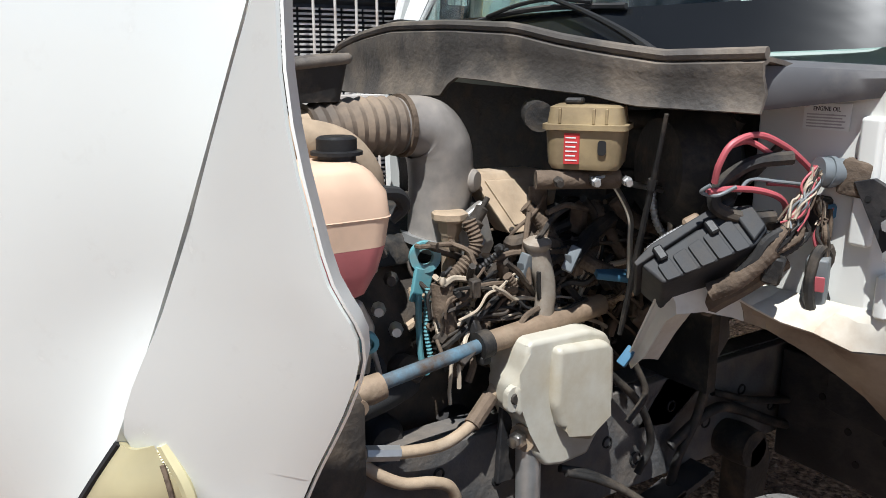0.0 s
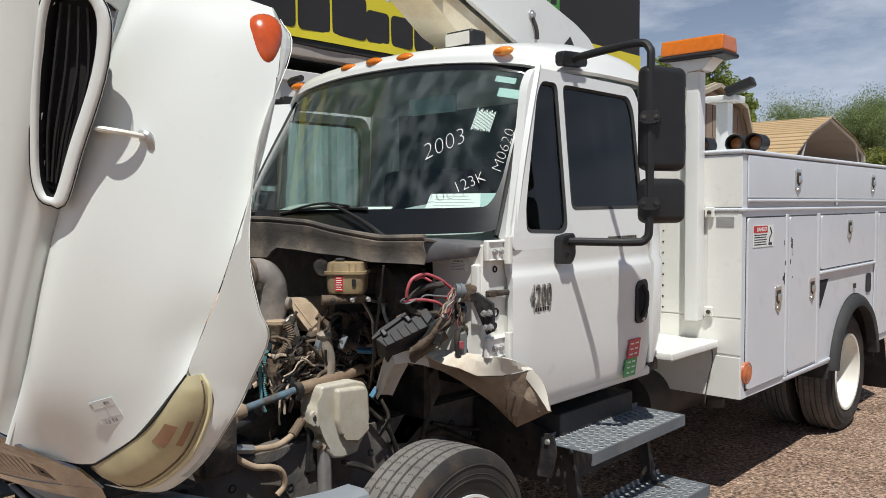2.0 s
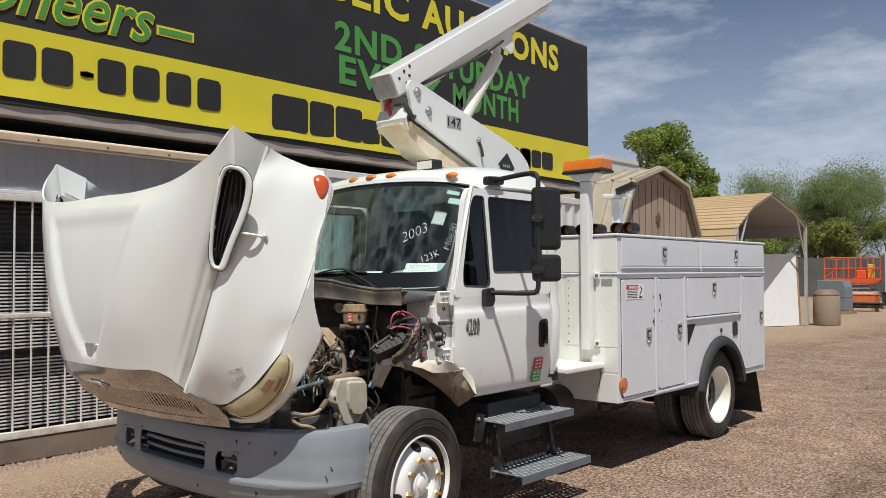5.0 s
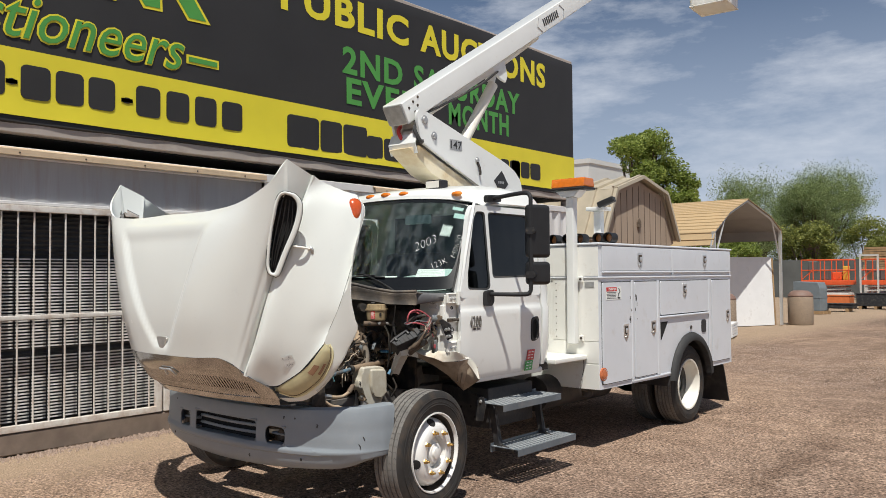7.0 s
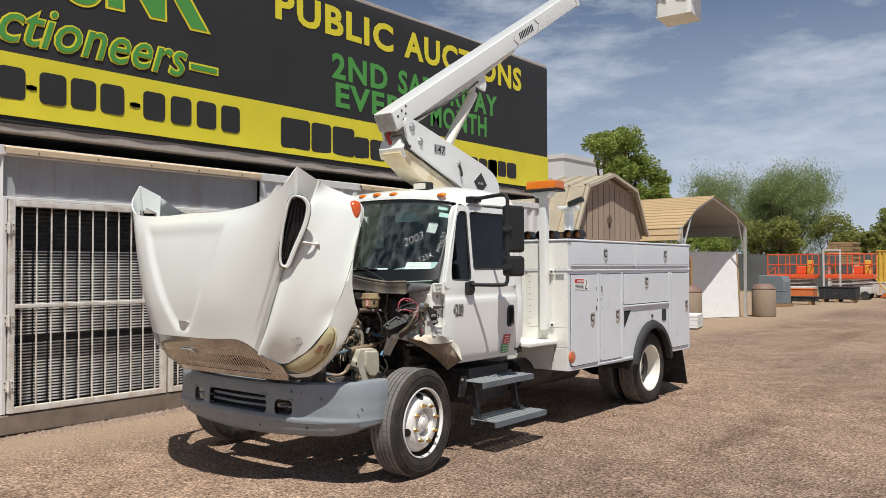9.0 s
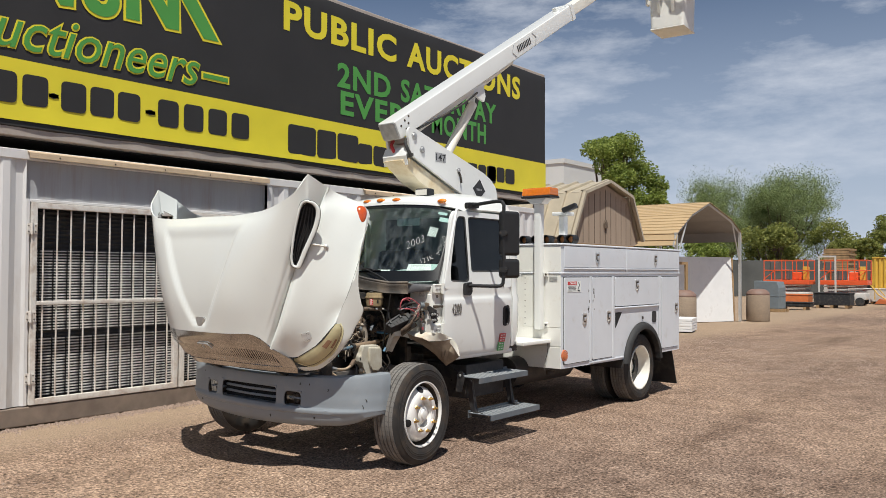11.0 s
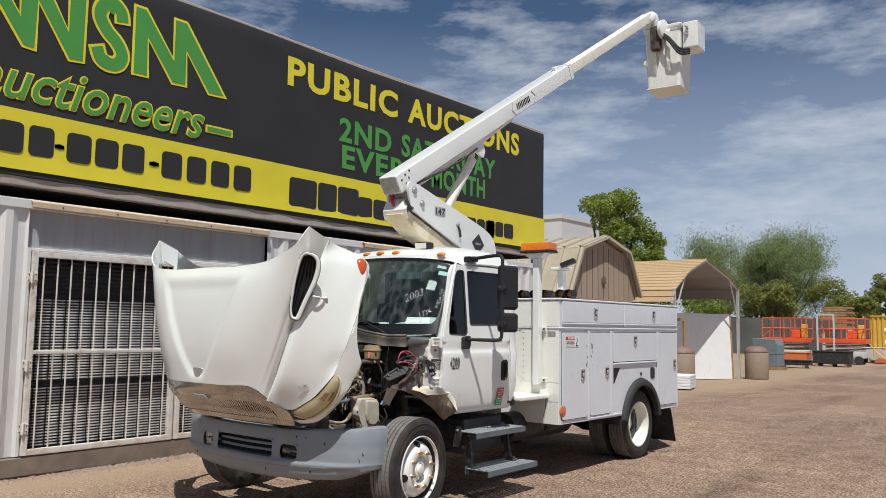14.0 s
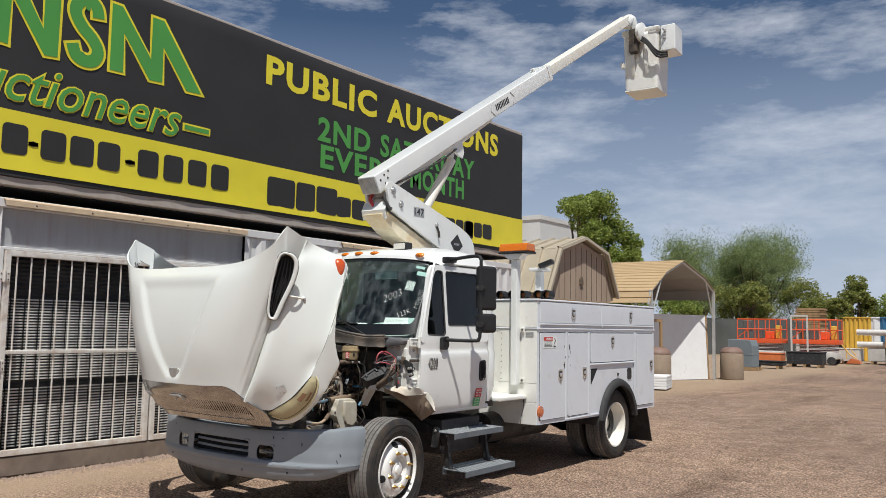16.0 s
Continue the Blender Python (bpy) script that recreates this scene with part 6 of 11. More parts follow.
# aerial stub on the passenger side of the roof
bm = B()
tube(bm, [(-0.80, 0.98, 2.27), (-0.84, 0.93, 2.325), (-0.70, 0.90, 2.33)], 0.018, 8)
part("mirror_stay_foot", bm, black_plastic, cab)

# windscreen
ws_low = [(0, 0.335, 1.50), (0.3, 0.355, 1.50), (0.6, 0.43, 1.505), (0.82, 0.535, 1.512), (0.915, 0.605, 1.52)]
ws_mid = [(0, 0.56, 1.88), (0.3, 0.575, 1.88), (0.6, 0.64, 1.875), (0.79, 0.725, 1.87), (0.875, 0.785, 1.865)]
ws_top = [(0, 0.79, 2.262), (0.3, 0.803, 2.258), (0.6, 0.857, 2.24), (0.765, 0.925, 2.215), (0.835, 0.972, 2.20)]
W = net(both([ws_low, ws_mid, ws_top]), 8, 16)
bm = B()
sheet(bm, W)
g = part("windscreen", bm, glass_clear, cab, "curved windscreen with chalk markings", 60)
g.visible_shadow = False
nr, nc = len(W), len(W[0])
for s in (1, -1):
    bm = B()
    inner = smooth_path([(s * 0.915, 0.605, 1.50), (s * 0.875, 0.785, 1.865), (s * 0.838, 0.975, 2.21)], 6)
    outer = smooth_path([(s * 1.015, 0.555, 1.46), (s * 0.995, 0.648, 1.80), (s * 0.957, 0.80, 2.19)], 6)
    sheet(bm, [[a, a.lerp(b, 0.5) + Vector((s * 0.012, -0.014, 0)), b] for a, b in zip(inner, outer)], 0.02, s < 0)
    part("windscreen_pillar", bm, white_paint, cab, "", 50)
    bm = B()
    tube(bm, [p + Vector((0, -0.004, 0)) for p in inner], 0.014, 6, 0)
    part("pillar_seal", bm, black_rubber, cab)


def on_screen(u, v):
    """A place on the windscreen: u across from -1 to 1, v up from 0 to 1."""
    i, j = v * (nr - 1), (u + 1) / 2 * (nc - 1)
    i0, j0 = min(int(i), nr - 2), min(int(j), nc - 2)
    fi, fj = i - i0, j - j0
    a = W[i0][j0].lerp(W[i0][j0 + 1], fj)
    b = W[i0 + 1][j0].lerp(W[i0 + 1][j0 + 1], fj)
    return a.lerp(b, fi)


def screen_plane(u, v, turn=0.0, lift=0.004):
    p = on_screen(u, v)
    right, up = (on_screen(min(1, u + 0.05), v) - on_screen(max(-1, u - 0.05), v)).normalized(), (on_screen(u, min(1, v + 0.05)) - on_screen(u, max(0, v - 0.05))).normalized()
    m = facing(p, right, up)
    return m @ Matrix.Translation((0, 0, lift)) @ Matrix.Rotation(radians(turn), 4, 'Z')


# black ceramic border with rounded corners
bm = B()
ring = []
inn = []
for cu_, cv_, a0 in ((0.835, 0.82, 0), (-0.835, 0.82, 90), (-0.805, 0.345, 180), (0.805, 0.345, 270)):
    ru, rv = (0.11, 0.14) if cv_ > 0.5 else (0.13, 0.205)
    for q in range(9):
        a = radians(a0 + 90 * q / 8)
        inn.append((cu_ + ru * math.cos(a), cv_ + rv * math.sin(a)))
loop = []
for (u0, v0), (u1, v1) in zip(inn, inn[1:] + inn[:1]):
    steps = max(1, int(math.hypot(u1 - u0, v1 - v0) / 0.06))
    loop += [(u0 + (u1 - u0) * q / steps, v0 + (v1 - v0) * q / steps) for q in range(steps)]
for u, v in loop:
    k_ = min(1 / max(abs(u), 1e-6), 0.5 / max(abs(v - 0.5), 1e-6))
    ou, ov = max(-1, min(1, u * k_)), max(0, min(1, 0.5 + (v - 0.5) * k_))
    ring.append([bm.verts.new(on_screen(u + (ou - u) * f, v + (ov - v) * f) + Vector((0, -0.0035, 0.0025))) for f in (0, 0.35, 0.7, 1)])
for a, b in zip(ring, ring[1:] + ring[:1]):
    for q in range(3):
        bm.faces.new((a[q], a[q + 1], b[q + 1], b[q]))
part("windscreen_border", bm, frit_black, g, "black ceramic border", 60)
lettering("2003", (-0.095, -0.040), (0.095, 0.040), screen_plane(0.50, 0.505, 27), chalk, "chalk_writing", g, 0.001, -0.030, 0.18)
lettering("123K", (-0.06, -0.025), (0.06, 0.025), screen_plane(0.69, 0.285, 25), chalk, "chalk_writing", g, 0.001, -0.026)
lettering("M0620", (-0.10, -0.021), (0.10, 0.021), screen_plane(0.862, 0.47, 76), chalk, "chalk_writing", g, 0.001, -0.030, 0.12)
for u, v, w, h, mm, t in ((0.76, 0.83, 0.10, 0.045, paper_mint, -4), (0.65, 0.655, 0.085, 0.11, paper, -8), (0.70, 0.915, 0.09, 0.03, paper_mint, -4)):
    bm = B()
    pl = screen_plane(u, v, t, -0.006)
    if mm is paper:
        for k in range(16):
            x = -w / 2 + w * k / 16
            box(bm, (x, -h / 2 + 0.012 * ((k * 7) % 5) / 5, 0), (x + w / 26, h / 2 - 0.02 * ((k * 3) % 4) / 4, 0.001), 0, pl)
    else:
        box(bm, (-w / 2, -h / 2, 0), (w / 2, h / 2, 0.001), 0, pl)
    part("window_sticker", bm, mm, g, "", 0)

# dashboard, wheel, seats, papers seen through the glass
bm = B()
half_d = [[(0, 0.38, 1.44), (0.5, 0.46, 1.445), (0.90, 0.62, 1.44)], [(0, 0.52, 1.545), (0.5, 0.59, 1.575), (0.90, 0.73, 1.55)], [(0, 0.80, 1.57), (0.5, 0.82, 1.635), (0.90, 0.86, 1.575)], [(0, 0.92, 1.40), (0.5, 0.94, 1.44), (0.92, 0.94, 1.40)], [(0, 0.86, 1.05), (0.5, 0.88, 1.05), (0.92, 0.88, 1.05)]]
sheet(bm, net(both(half_d), 6, 6), 0.02)
part("dashboard", bm, dash_gray, cab, "grey-green dashboard", 50)
for k, (u, y, w, d2, rz) in enumerate(((0.60, 0.70, 0.24, 0.15, 26), (0.20, 0.60, 0.20, 0.06, 4), (0.77, 0.745, 0.09, 0.12, 40))):
    bm = B()
    box(bm, (-w / 2, -d2 / 2, 0), (w / 2, d2 / 2, 0.003), 0, pose(u, y, 1.628 + 0.004 * k if u > 0.3 else 1.60, 36, 0, rz))
    pp = part("paper_sheet", bm, paper if k < 2 else paper_mint, cab, "printed sheet on the dashboard", 0)
    if k == 0:
        for r in range(6):
            bm = B()
            box(bm, (-w / 2 + 0.03, -d2 / 2 + 0.02 + r * 0.021, 0.003), (w / 2 - 0.03 - 0.02 * (r % 3), -d2 / 2 + 0.0225 + r * 0.021, 0.0036), 0, pose(u, y, 1.628, 36, 0, rz))
            part("ink_bar", bm, zinc, pp, "", 0)
bm = B()
for i in range(33):
    pass
ring = [Vector((0.52 + 0.22 * math.cos(2 * math.pi * i / 32), 1.02 + 0.22 * math.sin(2 * math.pi * i / 32) * 0.55, 1.50 + 0.22 * math.sin(2 * math.pi * i / 32) * 0.83)) for i in range(33)]
tube(bm, ring, 0.016, 8, 0)
tube(bm, [ring[0], ring[16]], 0.014, 6, 0)
tube(bm, [(0.52, 1.02, 1.50), (0.52, 0.88, 1.36)], 0.03, 8, 0)
part("steering_wheel", bm, black_plastic, cab)
for x in (0.52, -0.45):
    w = 0.24 if x > 0 else 0.36
    bm = B()
    box(bm, (x - w, 1.18, 1.08), (x + w, 1.62, 1.24), 0.05, seg=3)
    box(bm, (x - w, 1.58, 1.15), (x + w, 1.72, 1.84), 0.06, pose(0, 0, 0), 3)
    if x > 0:
        box(bm, (x - 0.13, 1.62, 1.86), (x + 0.13, 1.70, 2.04), 0.03, None, 3)
    part("seat", bm, seat_cloth, cab, "dark cloth seat", 50)
bm = B()
box(bm, (0.10, 0.93, 2.06), (0.40, 0.96, 2.14), 0.008, pose(0, 0, 0))
part("sun_visor", bm, dash_gray, cab)

# wipers
for x0, pts in ((0.30, [(0.545, 0.345, 1.495), (0.44, 0.355, 1.545), (0.30, 0.365, 1.597), (0.153, 0.375, 1.640)]), (-0.55, [(-0.55, 0.39, 1.515), (-0.63, 0.42, 1.55), (-0.72, 0.47, 1.60)])):
    bm = B()
    tube(bm, pts, [0.014, 0.010, 0.007, 0.006], 8)
    wp = part("wiper", bm, black_plastic, cab, "black windscreen wiper")
    e = Vector(pts[-1])
    bm = B()
    tube(bm, [(-0.20, 0.384, 1.592), (-0.01, 0.382, 1.612), (0.16, 0.388, 1.618), (0.37, 0.412, 1.612)] if x0 > 0 else [e + Vector((-0.1, 0.05, 0)), e + Vector((0, -0.012, 0.01)), e + Vector((0.24, -0.02, -0.005))], 0.007, 6)
    part("blade", bm, black_rubber, wp)
    bm = B()
    tube(bm, [(-0.10, 0.374, 1.606), (0.04, 0.366, 1.628), (0.16, 0.372, 1.636), (0.28, 0.392, 1.624)] if x0 > 0 else [e + Vector((-0.16, 0.02, 0.01)), e + Vector((0, -0.02, 0.02)), e + Vector((0.14, -0.03, 0.012))], 0.005, 6)
    part("blade_bridge", bm, black_plastic, wp)

# cowl: black rubber apron across the back of the engine bay
def cowl_y(x):
    return 0.08 + 0.188 * min(1, abs(x) / 0.82) ** 1.85


def cowl_z(x):
    return float(np.interp(x, (-0.85, -0.6, -0.3, -0.1, 0.15, 0.35, 0.46, 0.56, 0.67, 0.85), (1.51, 1.532, 1.556, 1.570, 1.566, 1.554, 1.530, 1.513, 1.497, 1.501)))


def cowl_low(x):
    return float(np.interp(x, (-0.85, -0.5, 0.125, 0.165, 0.28, 0.40, 0.53, 0.62, 0.85), (1.40, 1.402, 1.415, 1.458, 1.452, 1.440, 1.430, 1.412, 1.406)))


bm = B()
gridc = []
for i in range(57):
    x = -0.84 + 1.68 * i / 56
    y, z = cowl_y(x), cowl_z(x)
    drop = z - cowl_low(x)
    gridc.append([(x, y + 0.14, z - 0.025), (x, y + 0.05, z - 0.006), (x, y + 0.012, z), (x, y - 0.006, z - 0.01), (x, y - 0.004, z - 0.35 * drop), (x, y + 0.008, z - 0.65 * drop), (x, y - 0.004, z - drop)])
sheet(bm, gridc, 0.008)
apron = part("cowl_apron", bm, cowl_rubber, cab, "dusty black rubber cowl apron", 50)
bm = B()
tube(bm, [(-0.84 + 1.68 * i / 40, cowl_y(-0.84 + 1.68 * i / 40) + 0.004, cowl_z(-0.84 + 1.68 * i / 40) + 0.006) for i in range(41)], 0.011, 8, 0)
part("rubber_bead", bm, cowl_rubber, apron)
bm = B()
gride = []
for i in range(13):
    f = i / 12
    x, y = 0.79 + 0.165 * f, 0.272 + 0.19 * f ** 1.15
    zt, zl = 1.494 - 0.012 * f, 1.404 + 0.03 * f
    gride.append([(x - 0.06, y + 0.13 - 0.05 * f, zt + 0.004), (x - 0.012, y + 0.02, zt + 0.002), (x, y + 0.004, zt - 0.006), (x + 0.004, y, zt - 0.35 * (zt - zl)), (x, y + 0.006, zl + 0.012), (x - 0.004, y + 0.012, zl)])
sheet(bm, gride, 0.006)
part("cowl_end", bm, cowl_gray, cab, "grey-black cowl end plate")
bm = B()
prism(bm, [(-0.95, 0.52), (-0.6, 0.30), (0, 0.20), (0.6, 0.30), (0.80, 0.42), (0.95, 0.52), (0.95, 0.62), (-0.95, 0.62)], 'z', 1.455, 1.478)
part("cowl_tray", bm, frame_black, cab)

# firewall and hinge pillar
bm = B()
prism(bm, [(-0.80, 1.0), (0.80, 1.0), (0.80, 1.46), (-0.80, 1.46)], 'y', 0.50, 0.53)
prism(bm, [(-0.55, 0.72), (0.55, 0.72), (0.55, 0.999), (-0.55, 0.999)], 'y', 0.56, 0.59)
part("firewall", bm, dusty_black, cab, "dark padded firewall")
bm = B()
prism(bm, [(0.69, 0.50), (0.70, 0.458), (0.90, 0.460), (0.955, 0.455), (0.975, 0.475), (0.975, 0.63), (0.72, 0.63)], 'z', 0.98, 1.475, 0.006)
pil = part("hinge_pillar", bm, cream_paint, cab, "cream-painted pillar panel with holes and label")
bm = B()
prism(bm, rounded([(1.17, 0.455), (1.38, 0.455), (1.40, 0.47)], 0.01) if False else [(0.915, 1.17), (0.955, 1.17), (0.955, 1.40), (0.915, 1.40)], 'y', 0.44, 0.462, 0.008)
part("pillar_rib", bm, cream_paint, pil)
for x, y, z, r in ((0.976, 0.512, 1.38, 0.008), (0.976, 0.515, 1.215, 0.013), (0.976, 0.508, 1.165, 0.009)):
    bm = B()
    lathe(bm, [(r + 0.005, 0), (r + 0.004, 0.004), (r, 0.004), (r, -0.003), (0, -0.003)], (x, y, z), (1, 0, 0), 16)
    part("pillar_hole", bm, dark_void, pil)
lab = facing((0.845, 0.4535, 1.395), (1, 0.03, 0), (0, 0, 1))
bm = B()
box(bm, (-0.045, -0.024, 0), (0.045, 0.024, 0.0015), 0, lab)
lb = part("engine_label", bm, paper, pil, "white engine oil label", 0)
lettering("ENGINE OIL", (-0.026, 0.010), (0.026, 0.018), lab @ Matrix.Translation((0, 0, 0.0018)), ink, "lettering", lb, 0.0004, 0.01)
for r in range(5):
    bm = B()
    box(bm, (-0.038, 0.002 - r * 0.0055, 0.0015), (0.036 - 0.006 * (r % 2), 0.0045 - r * 0.0055, 0.0021), 0, lab)
    part("ink_bar", bm, zinc, lb, "", 0)
bm = B()
prism(bm, [(0.925, 1.288), (0.960, 1.298), (1.036, 1.262), (1.040, 1.160), (1.006, 1.143)], 'y', 0.425, 0.437, 0.002)
brk = part("fender_bracket", bm, frame_black, cab, "black steel bracket with four bolts")
for x, z in ((0.998, 1.222), (1.024, 1.226), (1.006, 1.170), (1.028, 1.174)):
    bm = B()
    lathe(bm, [(0.014, 0), (0.014, 0.004), (0.010, 0.005), (0.010, 0.016), (0, 0.017)], (x, 0.425, z), (0.2, -1, 0), 6)
    part("bolt", bm, zinc, brk)
for x, z in ((0.955, 1.262), (0.985, 1.242)):
    bm = B()
    lathe(bm, [(0.006, 0), (0.006, 0.0006), (0, 0.0006)], (x, 0.4245, z), (0, -1, 0), 10)
    part("slot", bm, dark_void, brk)

# mirrors on their arm
for s in (1, -1):
    bm = B()
    tube(bm, [(s * 1.045, 0.885, 1.472), (s * 1.10, 0.90, 1.474), (s * 1.28, 1.00, 1.472), (s * 1.325, 1.03, 1.485), (s * 1.335, 1.04, 1.55), (s * 1.335, 1.04, 1.85), (s * 1.335, 1.045, 2.17), (s * 1.325, 1.05, 2.235), (s * 1.27, 1.05, 2.262), (s * 1.05, 1.04, 2.245), (s * 0.97, 1.04, 2.232)], 0.0165, 10, 5)
    ma = tp("mirror_arm", bm, black_plastic, None, "black tubular mirror arm with two mirror heads")
    for z0, z1, w in ((1.755, 2.17, 0.105), (1.545, 1.725, 0.105)):
        bm = B()
        box(bm, (-0.045, -w, z0), (0.035, w, z1), 0.032, pose(s * 1.345, 1.125, 0, 0, 0, -20 * s), 4)
        hd = part("mirror_head", bm, black_plastic, ma, "", 50)
        zc = (z0 + z1) / 2 if z1 - z0 > 0.3 else z0 + 0.08
        bm = B()
        cl = pose(s * 1.338, 1.036, zc, 0, 0, 28 * s)
        prism(bm, rounded([(-0.042, -0.010), (-0.026, -0.026), (0.026, -0.026), (0.042, -0.010), (0.042, 0.010), (0.026, 0.026), (-0.026, 0.026), (-0.042, 0.010)], 0.006), 'y', -0.024, 0.03, 0.004, cl)
        cp_ = part("clamp", bm, black_plastic, hd)
        for xx in (-0.024, 0.024):
            bm = B()
            lathe(bm, [(0.009, 0), (0.009, 0.003), (0.005, 0.004), (0, 0.004)], cl @ Vector((xx, -0.024, 0.0)), cl.to_3x3() @ Vector((0, -1, 0)), 10)
            part("bolt", bm, dusty_black, cp_)
    bm = B()
    prism(bm, rounded([(0.832, 1.385), (0.832, 1.495), (0.925, 1.508), (0.93, 1.42), (0.905, 1.382)], 0.012), 'x', 1.026, 1.064, 0.006, Matrix.Scale(1 if s > 0 else -1, 4, (1, 0, 0)))
    ft = part("arm_foot", bm, black_plastic, ma)
    for z in (1.42, 1.478):
        bm = B()
        lathe(bm, [(0.012, 0), (0.012, 0.002), (0.009, 0.002), (0.009, -0.004), (0, -0.004)], (s * 1.0645, 0.866, z), (s, 0, 0), 12)
        part("bolt_hole", bm, dark_void, ft)
    bm = B()
    prism(bm, rounded([(0.955, 2.20), (0.955, 2.26), (1.13, 2.27), (1.14, 2.215)], 0.015), 'x', 0.945, 0.985, 0.006, Matrix.Scale(1 if s > 0 else -1, 4, (1, 0, 0)))
    part("upper_foot", bm, black_plastic, ma)

# inner fender panel over the driver's wheel, bent and dusty
def creased(pts, k=3):
    out = []
    for a, b in zip(pts, pts[1:]):
        for q in range(k):
            out.append(Vector(a).lerp(Vector(b), q / k))
    return out + [Vector(pts[-1])]


for s in (1, -1):
    front = [(0.592, 0.238, 0.888), (0.632, 0.222, 0.955), (0.70, 0.195, 1.062), (0.72, 0.189, 1.089), (0.74, 0.25, 1.083), (0.756, 0.318, 1.069), (0.80, 0.345, 1.042), (0.854, 0.362, 1.022), (0.905, 0.385, 1.012), (0.955, 0.43, 0.982), (1.035, 0.49, 0.985), (1.075, 0.53, 0.998), (1.111, 0.571, 1.006), (1.148, 0.596, 0.945), (1.170, 0.602, 0.852)]
    back = [(0.585, 0.34, 0.868), (0.62, 0.35, 0.94), (0.68, 0.36, 1.035), (0.70, 0.38, 1.058), (0.73, 0.40, 1.066), (0.76, 0.42, 1.066), (0.80, 0.435, 1.062), (0.86, 0.445, 1.060), (0.92, 0.452, 1.058), (0.99, 0.455, 1.060), (1.05, 0.46, 1.060), (1.085, 0.50, 1.045), (1.09, 0.60, 1.0), (1.10, 0.63, 0.94), (1.12, 0.635, 0.85)]
    arch = [(0.600, 0.245, 0.870), (0.645, 0.235, 0.915), (0.710, 0.215, 1.010), (0.735, 0.215, 1.030), (0.752, 0.270, 1.030), (0.770, 0.335, 1.012), (0.800, 0.40, 0.985), (0.850, 0.46, 0.94), (0.890, 0.51, 0.895), (0.920, 0.56, 0.85), (0.950, 0.61, 0.79), (0.965, 0.63, 0.765), (0.978, 0.645, 0.746), (1.080, 0.625, 0.80), (1.168, 0.605, 0.848)]
    rf = random.Random(5)
    F4 = [creased(e) for e in (front, back, arch)]
    mirr = lambda p: Vector((s * p.x, p.y, p.z))
    shake = lambda k: Vector((rf.uniform(-k, k), rf.uniform(-k, k), rf.uniform(-k, k)))
    bm = B()
    rows = []
    for a, b in zip(F4[0][:37], F4[1][:37]):
        rows.append([mirr(a), mirr(a.lerp(b, 0.3) + shake(0.004)), mirr(a.lerp(b, 0.65) + shake(0.005)), mirr(b)])
    sheet(bm, rows, 0.004, s > 0)
    fe = tp("inner_fender", bm, inner_fender, None, "bent cream inner fender caked with dust", 22)
    for k0, k1, mm, lb in ((0, 17, inner_fender, ""), (16, 43, liner_dust, "brown dusty underside of the fender")):
        bm = B()
        rows = []
        for q, (a, b) in enumerate(zip(F4[0][k0:k1], F4[2][k0:k1])):
            a = a + Vector((0, 0.005, -0.005))
            w = (b - a).length
            g = 1.0 - 1.9 * min(1, max(0, (k0 + q - 22) / 10))
            rows.append([mirr(a), mirr(a.lerp(b, 0.33) + Vector((0, 0.12, 0.10)) * w * g + shake(0.03 * w)), mirr(a.lerp(b, 0.66) + Vector((0, 0.10, 0.08)) * w * g + shake(0.03 * w)), mirr(b)])
        sheet(bm, rows, 0.003, s < 0)
        part("fender_liner", bm, mm, fe, lb, 22)
    # outer flange of the fender, bright where the sun meets it
    bm = B()
    fl_a = [Vector(p) for p in front[12:]]
    fl_b = [fl_a[0] + Vector((-0.040, -0.010, -0.014)), fl_a[1] + Vector((-0.034, -0.008, -0.016)), fl_a[2] + Vector((-0.004, 0, 0.002))]
    sheet(bm, [[mirr(a + Vector((0, -0.002, 0))), mirr(a.lerp(b, 0.5) + Vector((0, -0.010, 0))), mirr(b + Vector((0, -0.012, 0)))] for a, b in zip(smooth_path(fl_a, 4), smooth_path(fl_b, 4))], 0.003, s < 0)
    part("fender_flange", bm, inner_fender, fe, "cream outer flange", 40)

# -- utility body --
ub = new("utility_body")
ub.parent = truck
tagged(ub, "white steel utility body with lockable side compartments")
BY0, BY1, BX1 = 2.35, 5.46, 1.172


def bp(name, bm, material=body_paint, parent=ub, label="", smooth=30):
    return part(name, bm, material, parent, label, smooth)


